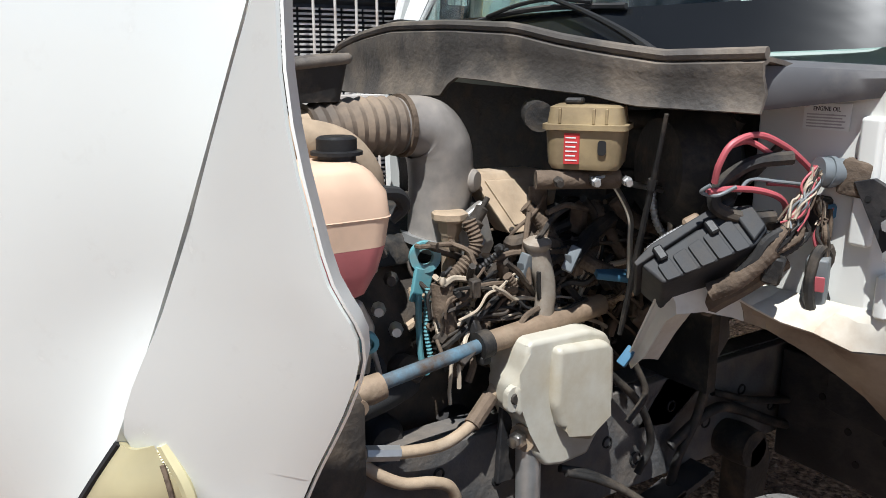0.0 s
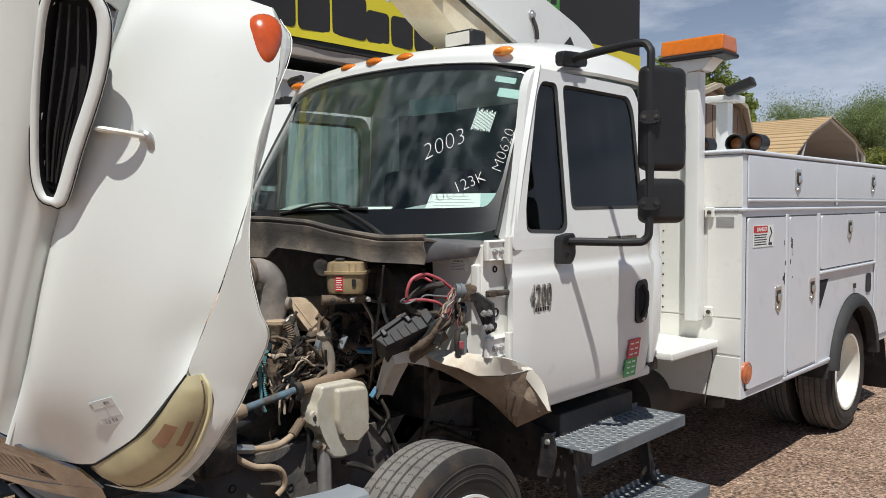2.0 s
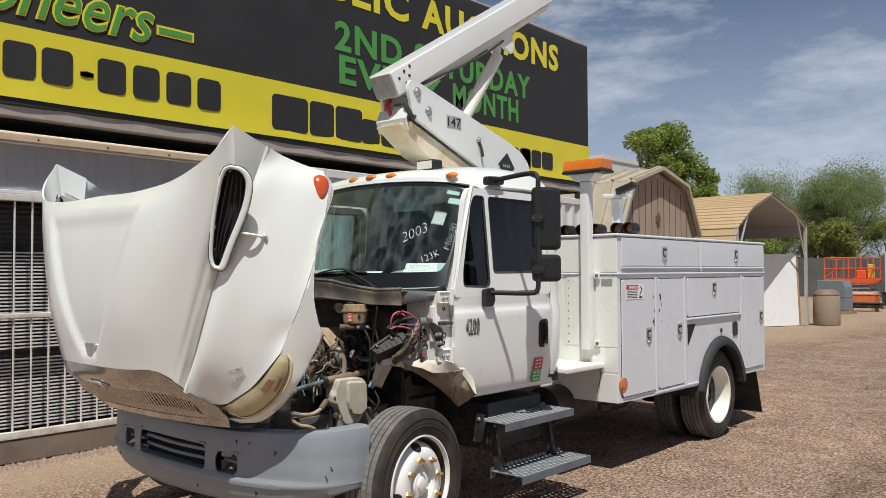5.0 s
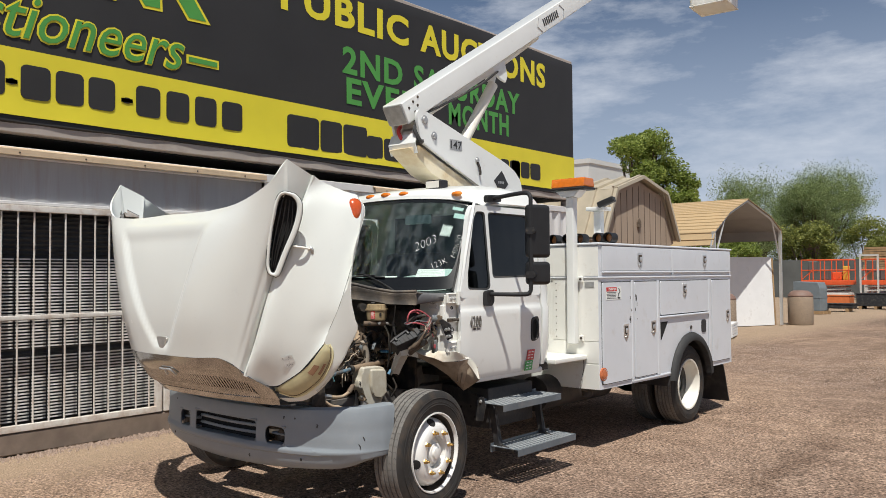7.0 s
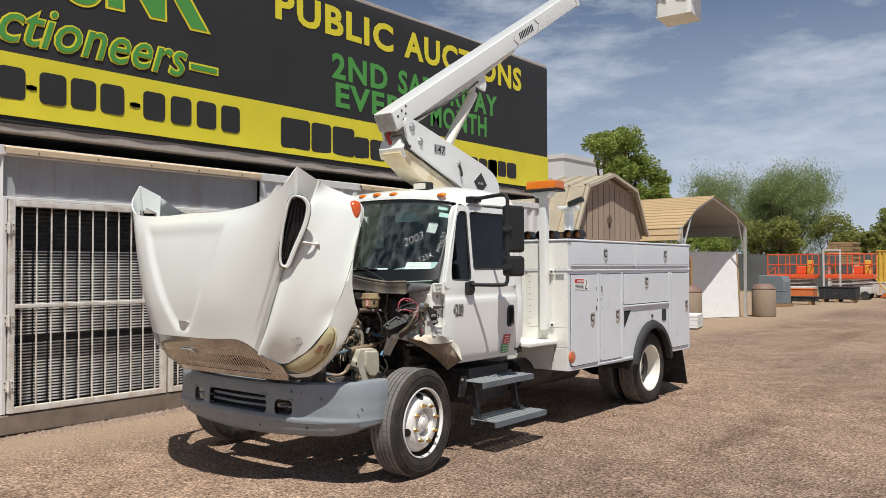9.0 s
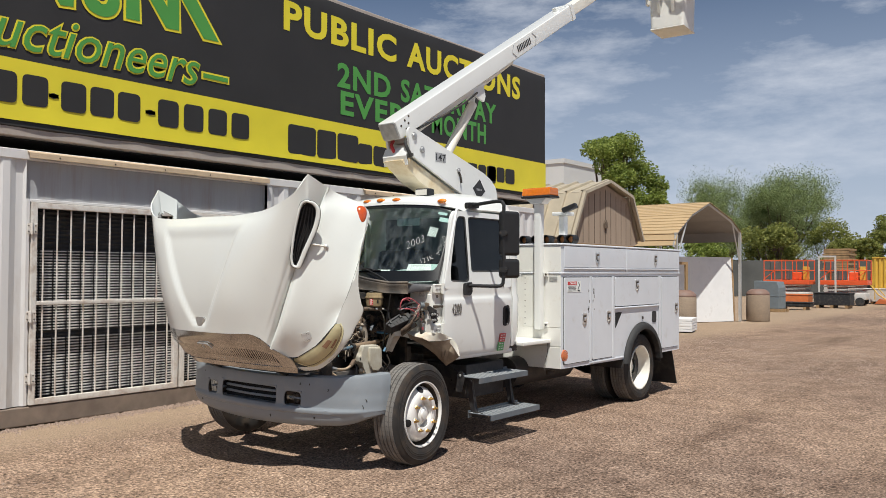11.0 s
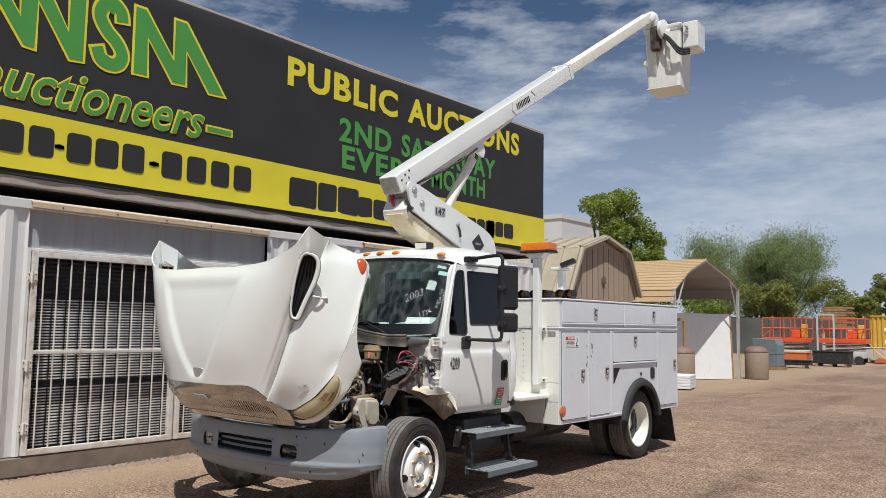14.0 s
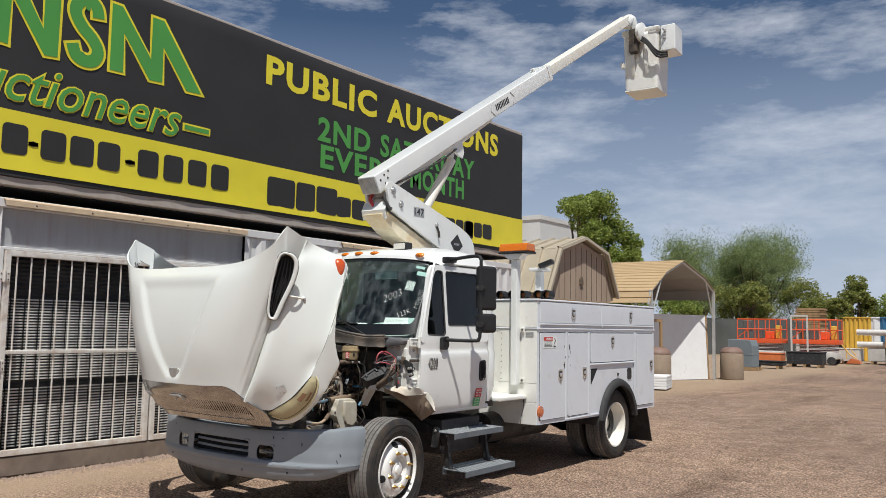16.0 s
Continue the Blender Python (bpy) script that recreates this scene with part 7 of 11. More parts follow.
arc = lambda r, n=18: [(4.32 + r * math.cos(math.pi * i / n), 0.45 + r * math.sin(math.pi * i / n)) for i in range(n + 1)]
for s in (1, -1):
    bm = B()
    out = [(BY0, 0.575), (BY0, 1.582), (BY1, 1.582), (BY1, 0.56), (4.86, 0.56)] + [(y, max(z, 0.56)) for y, z in arc(0.52)][1:-1] + [(3.80, 0.56)]
    fill_outline(bm, [out], lambda y, z: BX1, 0.02)
    if s < 0:
        bmesh.ops.scale(bm, vec=(-1, 1, 1), verts=bm.verts)
    bp("side_panel", bm)
    bm = B()
    for lo, hi in (((0.66, BY0, 0.575), (BX1 - 0.02, BY0 + 0.02, 1.582)), ((0.66, BY1 - 0.02, 0.56), (BX1 - 0.02, BY1, 1.582)), ((0.66, BY0 + 0.02, 0.95), (0.68, BY1 - 0.02, 1.582)), ((0.68, BY0 + 0.02, 1.56), (BX1 - 0.02, BY1 - 0.02, 1.580)),
                   ((0.66, BY0 + 0.02, 0.575), (BX1 - 0.02, 3.78, 0.59)), ((0.66, 4.86, 0.56), (BX1 - 0.02, BY1 - 0.02, 0.575)), ((0.66, 3.78, 0.59), (BX1 - 0.02, 3.80, 1.0)), ((0.66, 4.84, 0.575), (BX1 - 0.02, 4.86, 1.0)), ((0.66, 3.80, 0.985), (BX1 - 0.02, 4.84, 1.0))):
        box(bm, (min(s * lo[0], s * hi[0]), lo[1], lo[2]), (max(s * lo[0], s * hi[0]), hi[1], hi[2]))
    bp("compartment_wall", bm, cream_paint)
    # upper boxes
    bm = B()
    box(bm, (min(s * 0.62, s * BX1), BY0, 1.592), (max(s * 0.62, s * BX1), BY1 + 0.02, 1.888), 0.008)
    bp("upper_box", bm)
    bm = B()
    box(bm, (min(s * 0.605, s * 1.186), BY0 - 0.015, 1.888), (max(s * 0.605, s * 1.186), BY1 + 0.03, 1.912), 0.006)
    bp("upper_lid", bm, label="tread-plate lid")
    bm = B()
    box(bm, (min(s * 0.64, s * 1.184), BY0 - 0.012, 1.582), (max(s * 0.64, s * 1.184), BY1 + 0.01, 1.600), 0.004)
    bp("ledge", bm)
    if s < 0:
        continue
    # lids of the upper boxes, with drip rail and paddle locks
    for y0, y1 in ((2.40, 3.85), (3.89, BY1 - 0.03)):
        bm = B()
        box(bm, (BX1 + 0.001, y0, 1.655), (BX1 + 0.012, y1, 1.880), 0.004)
        dd = bp("upper_door", bm)
        bm = B()
        box(bm, (BX1 + 0.004, y0, 1.632), (BX1 + 0.020, y1, 1.648), 0.003)
        bp("drip_rail", bm)
    bm = B()
    box(bm, (BX1 + 0.001, 3.853, 1.61), (BX1 + 0.014, 3.887, 1.885), 0.004)
    bp("divider", bm)
    # lower doors
    specs = [(2.40, 2.945, 0.62, 1.545), (3.015, 3.49, 0.62, 1.545), (3.575, 4.775, 1.20, 1.545), (4.88, 5.40, 0.615, 1.545)]
    for y0, y1, z0, z1 in specs:
        bm = B()
        prism(bm, rounded([(y0, z0), (y0, z1), (y1, z1), (y1, z0)], 0.02), 'x', BX1 + 0.001, BX1 + 0.013, 0.003)
        bp("compartment_door", bm)
        bm = B()
        prism(bm, [(y0 - 0.008, z0 - 0.008), (y0 - 0.008, z1 + 0.008), (y1 + 0.008, z1 + 0.008), (y1 + 0.008, z0 - 0.008)], 'x', BX1 + 0.0002, BX1 + 0.0012)
        bp("door_gap", bm, black_rubber)
    for y0, y1 in ((2.957, 3.003), (3.502, 3.555), (4.79, 4.865)):
        bm = B()
        box(bm, (BX1 + 0.0014, y0, 0.60), (BX1 + 0.012, y1, 1.56), 0.005)
        bp("door_post", bm)
    bm = B()
    box(bm, (BX1 + 0.0014, 3.56, 1.168), (BX1 + 0.022, 4.785, 1.188), 0.004)
    bp("drip_rail", bm)
    bm = B()
    box(bm, (BX1 + 0.002, 2.955, 0.578), (BX1 + 0.012, 3.79, 0.60), 0.004)
    bp("lower_rail", bm)
    for y, z in ((3.13, 1.755), (4.685, 1.76), (4.146, 1.438), (2.83, 1.075), (3.40, 1.083), (5.33, 1.12)):
        bm = B()
        prism(bm, [(y - 0.048, z - 0.04), (y - 0.05, z + 0.06), (y - 0.045, z + 0.072), (y + 0.045, z + 0.072), (y + 0.05, z + 0.06), (y + 0.048, z - 0.04), (y, z - 0.085)], 'x', BX1 + 0.013, BX1 + 0.018, 0.0015)
        lk = bp("paddle_lock", bm, bright_chrome, label="chrome paddle lock")
        bm = B()
        prism(bm, [(y - 0.034, z - 0.010), (y - 0.034, z + 0.052), (y + 0.034, z + 0.052), (y + 0.034, z - 0.010), (y, z - 0.03)], 'x', BX1 + 0.0181, BX1 + 0.0186)
        part("lock_pocket", bm, grime_metal, lk, "", 0)
        bm = B()
        box(bm, (BX1 + 0.0187, y - 0.024, z - 0.012), (BX1 + 0.032, y + 0.024, z + 0.032), 0.006, Matrix.Identity(4))
        part("paddle", bm, bright_chrome, lk)
        bm = B()
        lathe(bm, [(0.012, 0), (0.012, 0.006), (0, 0.007)], (BX1 + 0.018, y, z - 0.052), (1, 0, 0), 12)
        part("key_barrel", bm, steel, lk)
    # fender trim round the wheel arch
    bm = B()
    A, Bq, Cq = arc(0.445, 28), arc(0.52, 28), arc(0.53, 28)
    A, Bq, Cq = A[1:-1], Bq[1:-1], Cq[1:-1]
    sheet(bm, [[(BX1 - 0.02, *a), (BX1 + 0.045, *a), (BX1 + 0.055, *[(p + q) / 2 for p, q in zip(a, b)]), (BX1 + 0.03, *b), (BX1 + 0.0, *c)] for a, b, c in zip(A, Bq, Cq)], 0.006)
    bp("arch_trim", bm, black_rubber, label="black rubber wheel-arch trim", smooth=50)
    bm = B()
    sheet(bm, [[(0.70, y, z), (BX1, y, z)] for y, z in arc(0.53, 20)], 0.006)
    bp("wheel_well", bm, frame_black)
    # small openings in the side
    bm = B()
    prism(bm, [(3.585, 1.127), (3.755, 1.127), (3.60, 0.945), (3.585, 0.945)], 'x', BX1 + 0.0005, BX1 + 0.002)
    bp("fuel_recess", bm, dark_void, smooth=0)
    bm = B()
    prism(bm, rounded([(4.60, 0.965), (4.60, 1.105), (4.715, 1.105), (4.715, 0.965)], 0.025), 'x', BX1, BX1 + 0.008, 0.002)
    bp("access_plate", bm, frame_black)
    bm = B()
    box(bm, (BX1, 4.30, 1.02), (BX1 + 0.012, 4.335, 1.055), 0.003)
    bp("catch", bm, grime_metal)
    # round side reflector
    bm = B()
    lathe(bm, [(0.062, 0), (0.062, 0.012), (0.052, 0.016), (0.048, 0.01), (0.04, 0.018), (0, 0.026)], (BX1, 2.412, 0.712), (1, 0, 0), 24)
    bp("side_reflector", bm, red_lens, label="faded orange round side lamp")
    # warning label
    lw = facing((BX1 + 0.0145, 2.60, 1.445), (0, 1, 0), (0, 0, 1))
    bm = B()
    box(bm, (-0.145, -0.06, 0), (0.145, 0.06, 0.0012), 0, lw)
    wl_ = bp("warning_label", bm, paper, label="white danger label with red header", smooth=0)
    bm = B()
    box(bm, (-0.14, 0.018, 0.0012), (0.055, 0.056, 0.002), 0, lw)
    part("red_header", bm, red_ink, wl_, "", 0)
    lettering("DANGER", (-0.095, 0.026), (0.048, 0.048), lw @ Matrix.Translation((0, 0, 0.0021)), paper, "lettering", wl_, 0.0005, 0.02)
    for r in range(5):
        bm = B()
        box(bm, (-0.13, 0.004 - r * 0.013, 0.0012), (0.045 - 0.01 * (r % 2), 0.009 - r * 0.013, 0.002), 0, lw)
        part("ink_bar", bm, ink, wl_, "", 0)
    bm = B()
    tube(bm, [lw @ Vector((0.075, -0.045, 0.002)), lw @ Vector((0.085, -0.01, 0.002)), lw @ Vector((0.115, 0.015, 0.002)), lw @ Vector((0.09, 0.045, 0.002))], 0.004, 5, 0)
    box(bm, (0.07, -0.052, 0.0012), (0.12, -0.038, 0.002), 0, lw)
    part("pictogram", bm, ink, wl_, "", 0)
    # chipped paint beside the hinges
    rg = random.Random(3)
    for k in range(14):
        y, z = 2.90 + rg.choice((0.02, 0.14)) + rg.uniform(-0.02, 0.02), rg.uniform(1.15, 1.42)
        bm = B()
        w, h = rg.uniform(0.003, 0.010), rg.uniform(0.006, 0.022)
        prism(bm, [(y - w, z - h), (y - w * 0.6, z + h), (y + w, z + h * 0.7), (y + w * 0.7, z - h)], 'x', BX1 + 0.0128, BX1 + 0.0136)
        bp("paint_chip", bm, grime_metal, smooth=0)

# bed floor, front bulkhead and its plates
bm = B()
box(bm, (-0.66, BY0 + 0.01, 0.93), (0.66, BY1, 0.96))
bp("bed_floor", bm, cream_paint)
bm = B()
box(bm, (-0.66, BY0 - 0.001, 0.72), (0.66, BY0 + 0.02, 1.55))
bp("bulkhead", bm, cream_paint)
bm = B()
prism(bm, [(0.52, 0.575), (BX1 - 0.002, 0.575), (BX1 - 0.002, 0.80), (0.40, 0.80), (0.40, 0.66)], 'y', BY0 - 0.012, BY0 - 0.0005, 0.002)
bp("lower_front_plate", bm, cream_paint)
bm = B()
box(bm, (0.40, BY0 - 0.006, 0.812), (BX1 - 0.004, BY0 - 0.0005, 1.005), 0.002)
bp("front_plate", bm, cream_paint)
for x0, x1 in ((0.69, 0.86), (0.98, BX1 - 0.004)):
    bm = B()
    box(bm, (x0, BY0 - 0.006, 1.012), (x1, BY0 - 0.0005, 1.575), 0.002)
    bp("front_plate", bm, cream_paint)
bm = B()
box(bm, (0.61, BY0 - 0.008, 1.605), (BX1, BY0 - 0.0005, 1.875), 0.003)
bp("front_plate", bm, cream_paint)
bm = B()
box(bm, (1.03, BY0 - 0.010, 1.50), (1.13, BY0 - 0.006, 1.555), 0.002)
bp("data_plate", bm, zinc, label="small grey data plate")
for k in range(9):
    bm = B()
    lathe(bm, [(0.006, 0), (0.005, 0.003), (0, 0.004)], (0.72, BY0 - 0.006, 1.04 + 0.062 * k), (0, -1, 0), 8)
    bp("rivet", bm, grime_metal)
# tread-pattern nosing along the upper edges: small diamonds
verts, faces = [], []
for (xa, ya, za), (dx, dy), nn in (((0.62, BY0 - 0.017, 1.90), (0.0225, 0), 24), ((0.67, BY0 - 0.014, 1.591), (0.0225, 0), 22)):
    for k in range(nn):
        x, y = xa + dx * k, ya + dy * k
        q = len(verts)
        verts += [(x, y, za), (x + 0.014, y - 0.001, za + 0.007), (x + 0.016, y, za + 0.004), (x + 0.003, y - 0.001, za - 0.005), (x + 0.008, y - 0.005, za + 0.001)]
        faces += [(q, q + 1, q + 4), (q + 1, q + 2, q + 4), (q + 2, q + 3, q + 4), (q + 3, q, q + 4)]
me = bpy.data.meshes.new("tread_diamonds")
me.from_pydata(verts, [], faces)
me.materials.append(body_paint)
ob = tagged(new("tread_diamonds", me), "", "", "", "stuff")
ob.parent = ub
# low step between cab and body
bm = B()
box(bm, (0.62, 1.80, 0.846), (1.055, BY0 - 0.014, 0.886), 0.006)
bp("side_step_box", bm, cream_paint, label="white tread-plate box behind the cab")
bm = B()
tube(bm, [(1.02, 2.325, 0.86), (1.03, 2.31, 0.76), (1.01, 2.30, 0.66), (1.0, 2.29, 0.54)], 0.003, 5)
bp("hanging_wire", bm, black_rubber)

# light pole with amber beacon bar
bm = B()
box(bm, (0.885, 2.262, 0.985), (0.965, 2.342, 2.335), 0.008)
pole = tp("beacon_pole", bm, white_paint, None, "square white pole carrying an amber beacon bar")
bm = B()
prism(bm, [(0.86, 2.335), (0.99, 2.335), (1.05, 2.395), (0.79, 2.395)], 'y', 2.24, 2.37, 0.004)
part("gusset", bm, white_paint, pole)
for z, x in ((1.01, 0.975), (1.55, 0.975)):
    bm = B()
    box(bm, (x, 2.318, z), (x + 0.05, 2.336, z + 0.055), 0.004)
    bt = part("pole_bracket", bm, cream_paint, pole)
    bm = B()
    lathe(bm, [(0.012, 0), (0.012, 0.01), (0, 0.011)], (x + 0.028, 2.318, z + 0.028), (0, -1, 0), 6)
    part("bolt", bm, grime_metal, bt)
bm = B()
box(bm, (0.755, 2.20, 2.395), (1.12, 2.41, 2.42), 0.008)
part("beacon_base", bm, black_plastic, pole)
bm = B()
prism(bm, [(2.205, 2.42), (2.405, 2.42), (2.39, 2.505), (2.22, 2.505)], 'x', 0.762, 1.113, 0.012)
part("beacon_bar", bm, amber, pole, "amber beacon bar")
# second post with a camera-like flood lamp
bm = B()
box(bm, (0.655, 3.16, 1.912), (0.735, 3.24, 2.27), 0.006)
box(bm, (0.60, 3.10, 2.27), (0.80, 3.28, 2.31), 0.006)
p2 = tp("lamp_post", bm, white_paint, None, "short white post with a small flood lamp")
bm = B()
box(bm, (-0.09, -0.04, -0.03), (0.09, 0.04, 0.03), 0.01, pose(0.83, 3.12, 2.35, 0, -20, 10))
tube(bm, [(0.74, 3.18, 2.31), (0.80, 3.15, 2.34)], 0.012, 6, 0)
part("flood_lamp", bm, black_plastic, p2)
# row of amber traffic lamps on the headboard
bm = B()
box(bm, (-0.3, 2.68, 1.90), (1.10, 2.72, 1.93))
hb = tp("lamp_rail", bm, frame_black, None, "rail of amber warning lamps with black hoods")
for x in (0.30, 0.50, 0.66, 0.80, 1.0, 1.11):
    bm = B()
    lathe(bm, [(0.050, 0.05), (0.052, -0.07), (0.046, -0.07), (0.044, 0.0), (0, 0.0)], (x, 2.70, 1.965), (0, 1, 0), 20)
    hdl = part("lamp_hood", bm, black_plastic, hb)
    bm = B()
    lathe(bm, [(0.042, -0.01), (0.037, -0.026), (0.02, -0.034), (0, -0.036)], (x, 2.70, 1.965), (0, 1, 0), 20)
    part("lens", bm, lamp_brown, hdl, "dark amber lens")

# mud flaps
for s in (1, -1):
    bm = B()
    sheet(bm, [[(s * 0.62, 5.30 + 0.22 * t, 0.62 - 0.53 * t), (s * 1.12, 5.30 + 0.22 * t + 0.012 * math.sin(t * 5), 0.62 - 0.53 * t)] for t in [i / 8 for i in range(9)]], 0.012)
    tp("mud_flap", bm, black_rubber, None, "black rubber mud flap")
# tail pipe stub, tanks under the frame
bm = B()
cyl(bm, (1.0, 2.42, 0.545), (1.0, 2.42, 0.50), 0.05, n=18)
tp("drain_cup", bm, grime_metal)
bm = B()
cyl(bm, (0.62, 2.1, 0.52), (0.62, 3.3, 0.52), 0.16, n=28)
tp("air_tank", bm, frame_black)
bm = B()
box(bm, (0.45, 1.0, 0.40), (0.94, 1.62, 0.72), 0.008)
bb = tp("battery_box", bm, frame_black)
for x, z in ((0.58, 0.62), (0.66, 0.55), (0.69, 0.47), (0.76, 0.56), (0.80, 0.48), (0.87, 0.60)):
    bm = B()
    lathe(bm, [(0.010, 0), (0.010, 0.002), (0, 0.002)], (x, 1.0, z), (0, -1, 0), 10)
    part("bolt_hole", bm, dark_void, bb)
bm = B()
box(bm, (-0.85, 1.0, 0.35), (-0.45, 2.1, 0.78), 0.06, None, 3)
tp("fuel_tank", bm, frame_black)

# -- cab steps --
def step_pan(y0, y1, x0, x1, z):
    """A perforated tread: a folded pan whose top is pierced by rows of round holes."""
    bm = B()
    w, pitch = (x1 - x0) / 6, 0.048
    for j in range(6):
        xc, ya = x0 + (j + 0.5) * w, y0
        yc = y0 + (0.054 if j % 2 else 0.030)
        while yc + pitch / 2 < y1:
            yb = yc - pitch / 2
            if yb - ya > 0.001:
                bm.faces.new([bm.verts.new(p) for p in ((xc - w / 2, ya, z), (xc + w / 2, ya, z), (xc + w / 2, yb, z), (xc - w / 2, yb, z))])
            ya = yc + pitch / 2
            rim, hole = [], []
            for k in range(8):
                c, s = math.cos(math.pi * k / 4), math.sin(math.pi * k / 4)
                m = max(abs(c), abs(s))
                rim.append(bm.verts.new((xc + c / m * w / 2, yc + s / m * pitch / 2, z)))
                hole.append(bm.verts.new((xc + 0.0112 * c, yc + 0.0112 * s, z)))
            for k in range(8):
                bm.faces.new((rim[k], rim[(k + 1) % 8], hole[(k + 1) % 8], hole[k]))
            yc += pitch
        if y1 - ya > 0.001:
            bm.faces.new([bm.verts.new(p) for p in ((xc - w / 2, ya, z), (xc + w / 2, ya, z), (xc + w / 2, y1, z), (xc - w / 2, y1, z))])
    bm.normal_update()
    bmesh.ops.solidify(bm, geom=bm.faces[:], thickness=0.003)
    prism(bm, [(x1, z), (x1 + 0.003, z), (x1 + 0.004, z - 0.05), (x1 - 0.004, z - 0.05)], 'y', y0, y1)
    prism(bm, [(x0 - 0.004, z + 0.02), (x0, z + 0.02), (x0, z - 0.05), (x0 - 0.004, z - 0.05)], 'y', y0, y1)
    return bm


steps = new("cab_steps")
steps.parent = truck
tagged(steps, "two grey perforated steel cab steps on black brackets")
for y0, y1, x0, x1, z in ((0.89, 1.70, 0.92, 1.17, 0.622), (0.95, 1.78, 1.0, 1.26, 0.283)):
    st = part("step_tread", step_pan(y0, y1, x0, x1, z), step_gray, steps, "grey perforated tread")
    ring_me, w = None, (x1 - x0) / 6
    for j in range(6):
        y = y0 + (0.054 if j % 2 else 0.030)
        while y + 0.024 < y1:
            if ring_me is None:
                bm = B()
                lathe(bm, [(0.0165, 0.0), (0.0135, 0.004), (0.0115, 0.0035), (0.0105, 0.0008)], (0, 0, 0), (0, 0, 1), 10)
                o = part("grip_ring", bm, step_worn, st)
                ring_me = o.data
            else:
                o = tagged(new("grip_ring", ring_me))
                o.parent = st
            o.location = (x0 + (j + 0.5) * w, y, z)
            y += 0.048
for y in (0.98, 1.60):
    bm = B()
    prism(bm, [(0.60, 0.70), (0.70, 0.70), (0.98, 0.61), (1.02, 0.57), (1.05, 0.30), (1.20, 0.275), (1.20, 0.25), (1.02, 0.24), (0.96, 0.54), (0.90, 0.565), (0.60, 0.60)], 'y', y, y + 0.02, 0.002)
    part("step_bracket", bm, frame_black, steps)
    bm = B()
    tube(bm, [(0.98, y + 0.03, 0.58), (1.00, y + 0.03, 0.45), (1.04, y + 0.03, 0.28)], 0.028, 8)
    part("step_leg", bm, frame_black, steps)
bm = B()
prism(bm, rounded([(0.945, 0.668), (0.995, 0.672), (1.012, 0.60), (0.985, 0.485), (0.912, 0.482)], 0.008), 'y', 0.868, 0.876)
pl = part("step_end_plate", bm, frame_black, steps, "dark grey gusset plate")
bm = B()
lathe(bm, [(0.014, 0), (0.013, 0.003), (0.009, 0.003), (0.009, 0.009), (0, 0.010)], (0.967, 0.868, 0.635), (0, -1, 0), 10)
part("bolt", bm, zinc, pl)

# -- boom --
boom = new("aerial_boom")
boom.parent = truck
tagged(boom, "white articulated aerial boom raised over the cab")
bm = B()
lathe(bm, [(0.36, 0), (0.36, 0.06), (0.26, 0.09), (0.24, 0.8), (0.28, 0.86), (0.30, 1.1), (0.0, 1.1)], (-0.13, 2.95, 0.96), (0, 0, 1), 32)
part("pedestal", bm, white_paint, boom)
bm = B()
box(bm, (-0.36, 2.70, 2.05), (0.10, 3.2, 2.35), 0.03)
part("turret", bm, white_paint, boom)
plate = rounded([(1.17, 3.06), (1.19, 3.12), (1.30, 3.11), (2.50, 2.76), (2.66, 2.69), (2.76, 2.60), (2.80, 2.45), (2.78, 2.22), (2.60, 2.16), (2.35, 2.38), (1.22, 2.83)], 0.04)
for x0, x1 in ((0.0, 0.03), (-0.30, -0.27)):
    bm = B()
    prism(bm, plate, 'x', x0, x1, 0.004)
    lp = part("lower_boom_plate", bm, white_paint, boom, "white side plate of the lower boom")
    if x0 == 0.0:
        for y, z, r in ((1.27, 3.03, 0.03), (1.40, 2.90, 0.028), (2.03, 2.74, 0.02)):
            bm = B()
            lathe(bm, [(r + 0.012, 0), (r + 0.01, 0.006), (r, 0.007), (r * 0.8, 0.02), (0, 0.022)], (0.03, y, z), (1, 0, 0), 16)
            part("pivot_pin", bm, zinc, lp)
        bm = B()
        tube(bm, [(0.035, 2.03, 2.73), (0.05, 2.05, 2.66), (0.05, 2.06, 2.60)], 0.012, 6)
        part("latch", bm, grime_metal, lp)
        pl147 = facing((0.031, 1.62, 2.80), (0, 1, 0), (0, 0, 1))
        for k in range(3):
            bm = B()
            box(bm, (0.0 + 0.062 * k, 0.0, 0), (0.056 + 0.062 * k, 0.10, 0.002), 0, pl147)
            part("number_plate_chip", bm, zinc, lp, "", 0)
        lettering("147", (0.012, 0.012), (0.176, 0.088), pl147 @ Matrix.Translation((0, 0, 0.0021)), ink, "lettering", lp, 0.001, 0.01)
        bm = B()
        dm = facing((0.0312, 2.42, 2.555), (0, 1, 0), (0, 0, 1)) @ Matrix.Rotation(radians(40), 4, 'Z')
        box(bm, (-0.085, -0.085, 0), (0.085, 0.085, 0.002), 0, dm)
        db = part("diamond_badge", bm, ink, lp, "black diamond badge", 0)
        bm = B()
        for k in range(4):
            box(bm, (-0.05 + 0.026 * k, -0.012, 0.002), (-0.032 + 0.026 * k, 0.012, 0.0028), 0, dm @ Matrix.Rotation(radians(-40), 4, 'Z'))
        part("badge_mark", bm, zinc, db, "", 0)
bm = B()
prism(bm, [(1.10, 2.76), (1.24, 2.80), (2.32, 2.37), (2.2, 2.29), (1.85, 2.40), (1.40, 2.56)], 'x', -0.265, -0.005, 0.006)
part("lower_boom_trough", bm, stained_cream, boom, "tan stained underside of the lower boom")
bm = B()
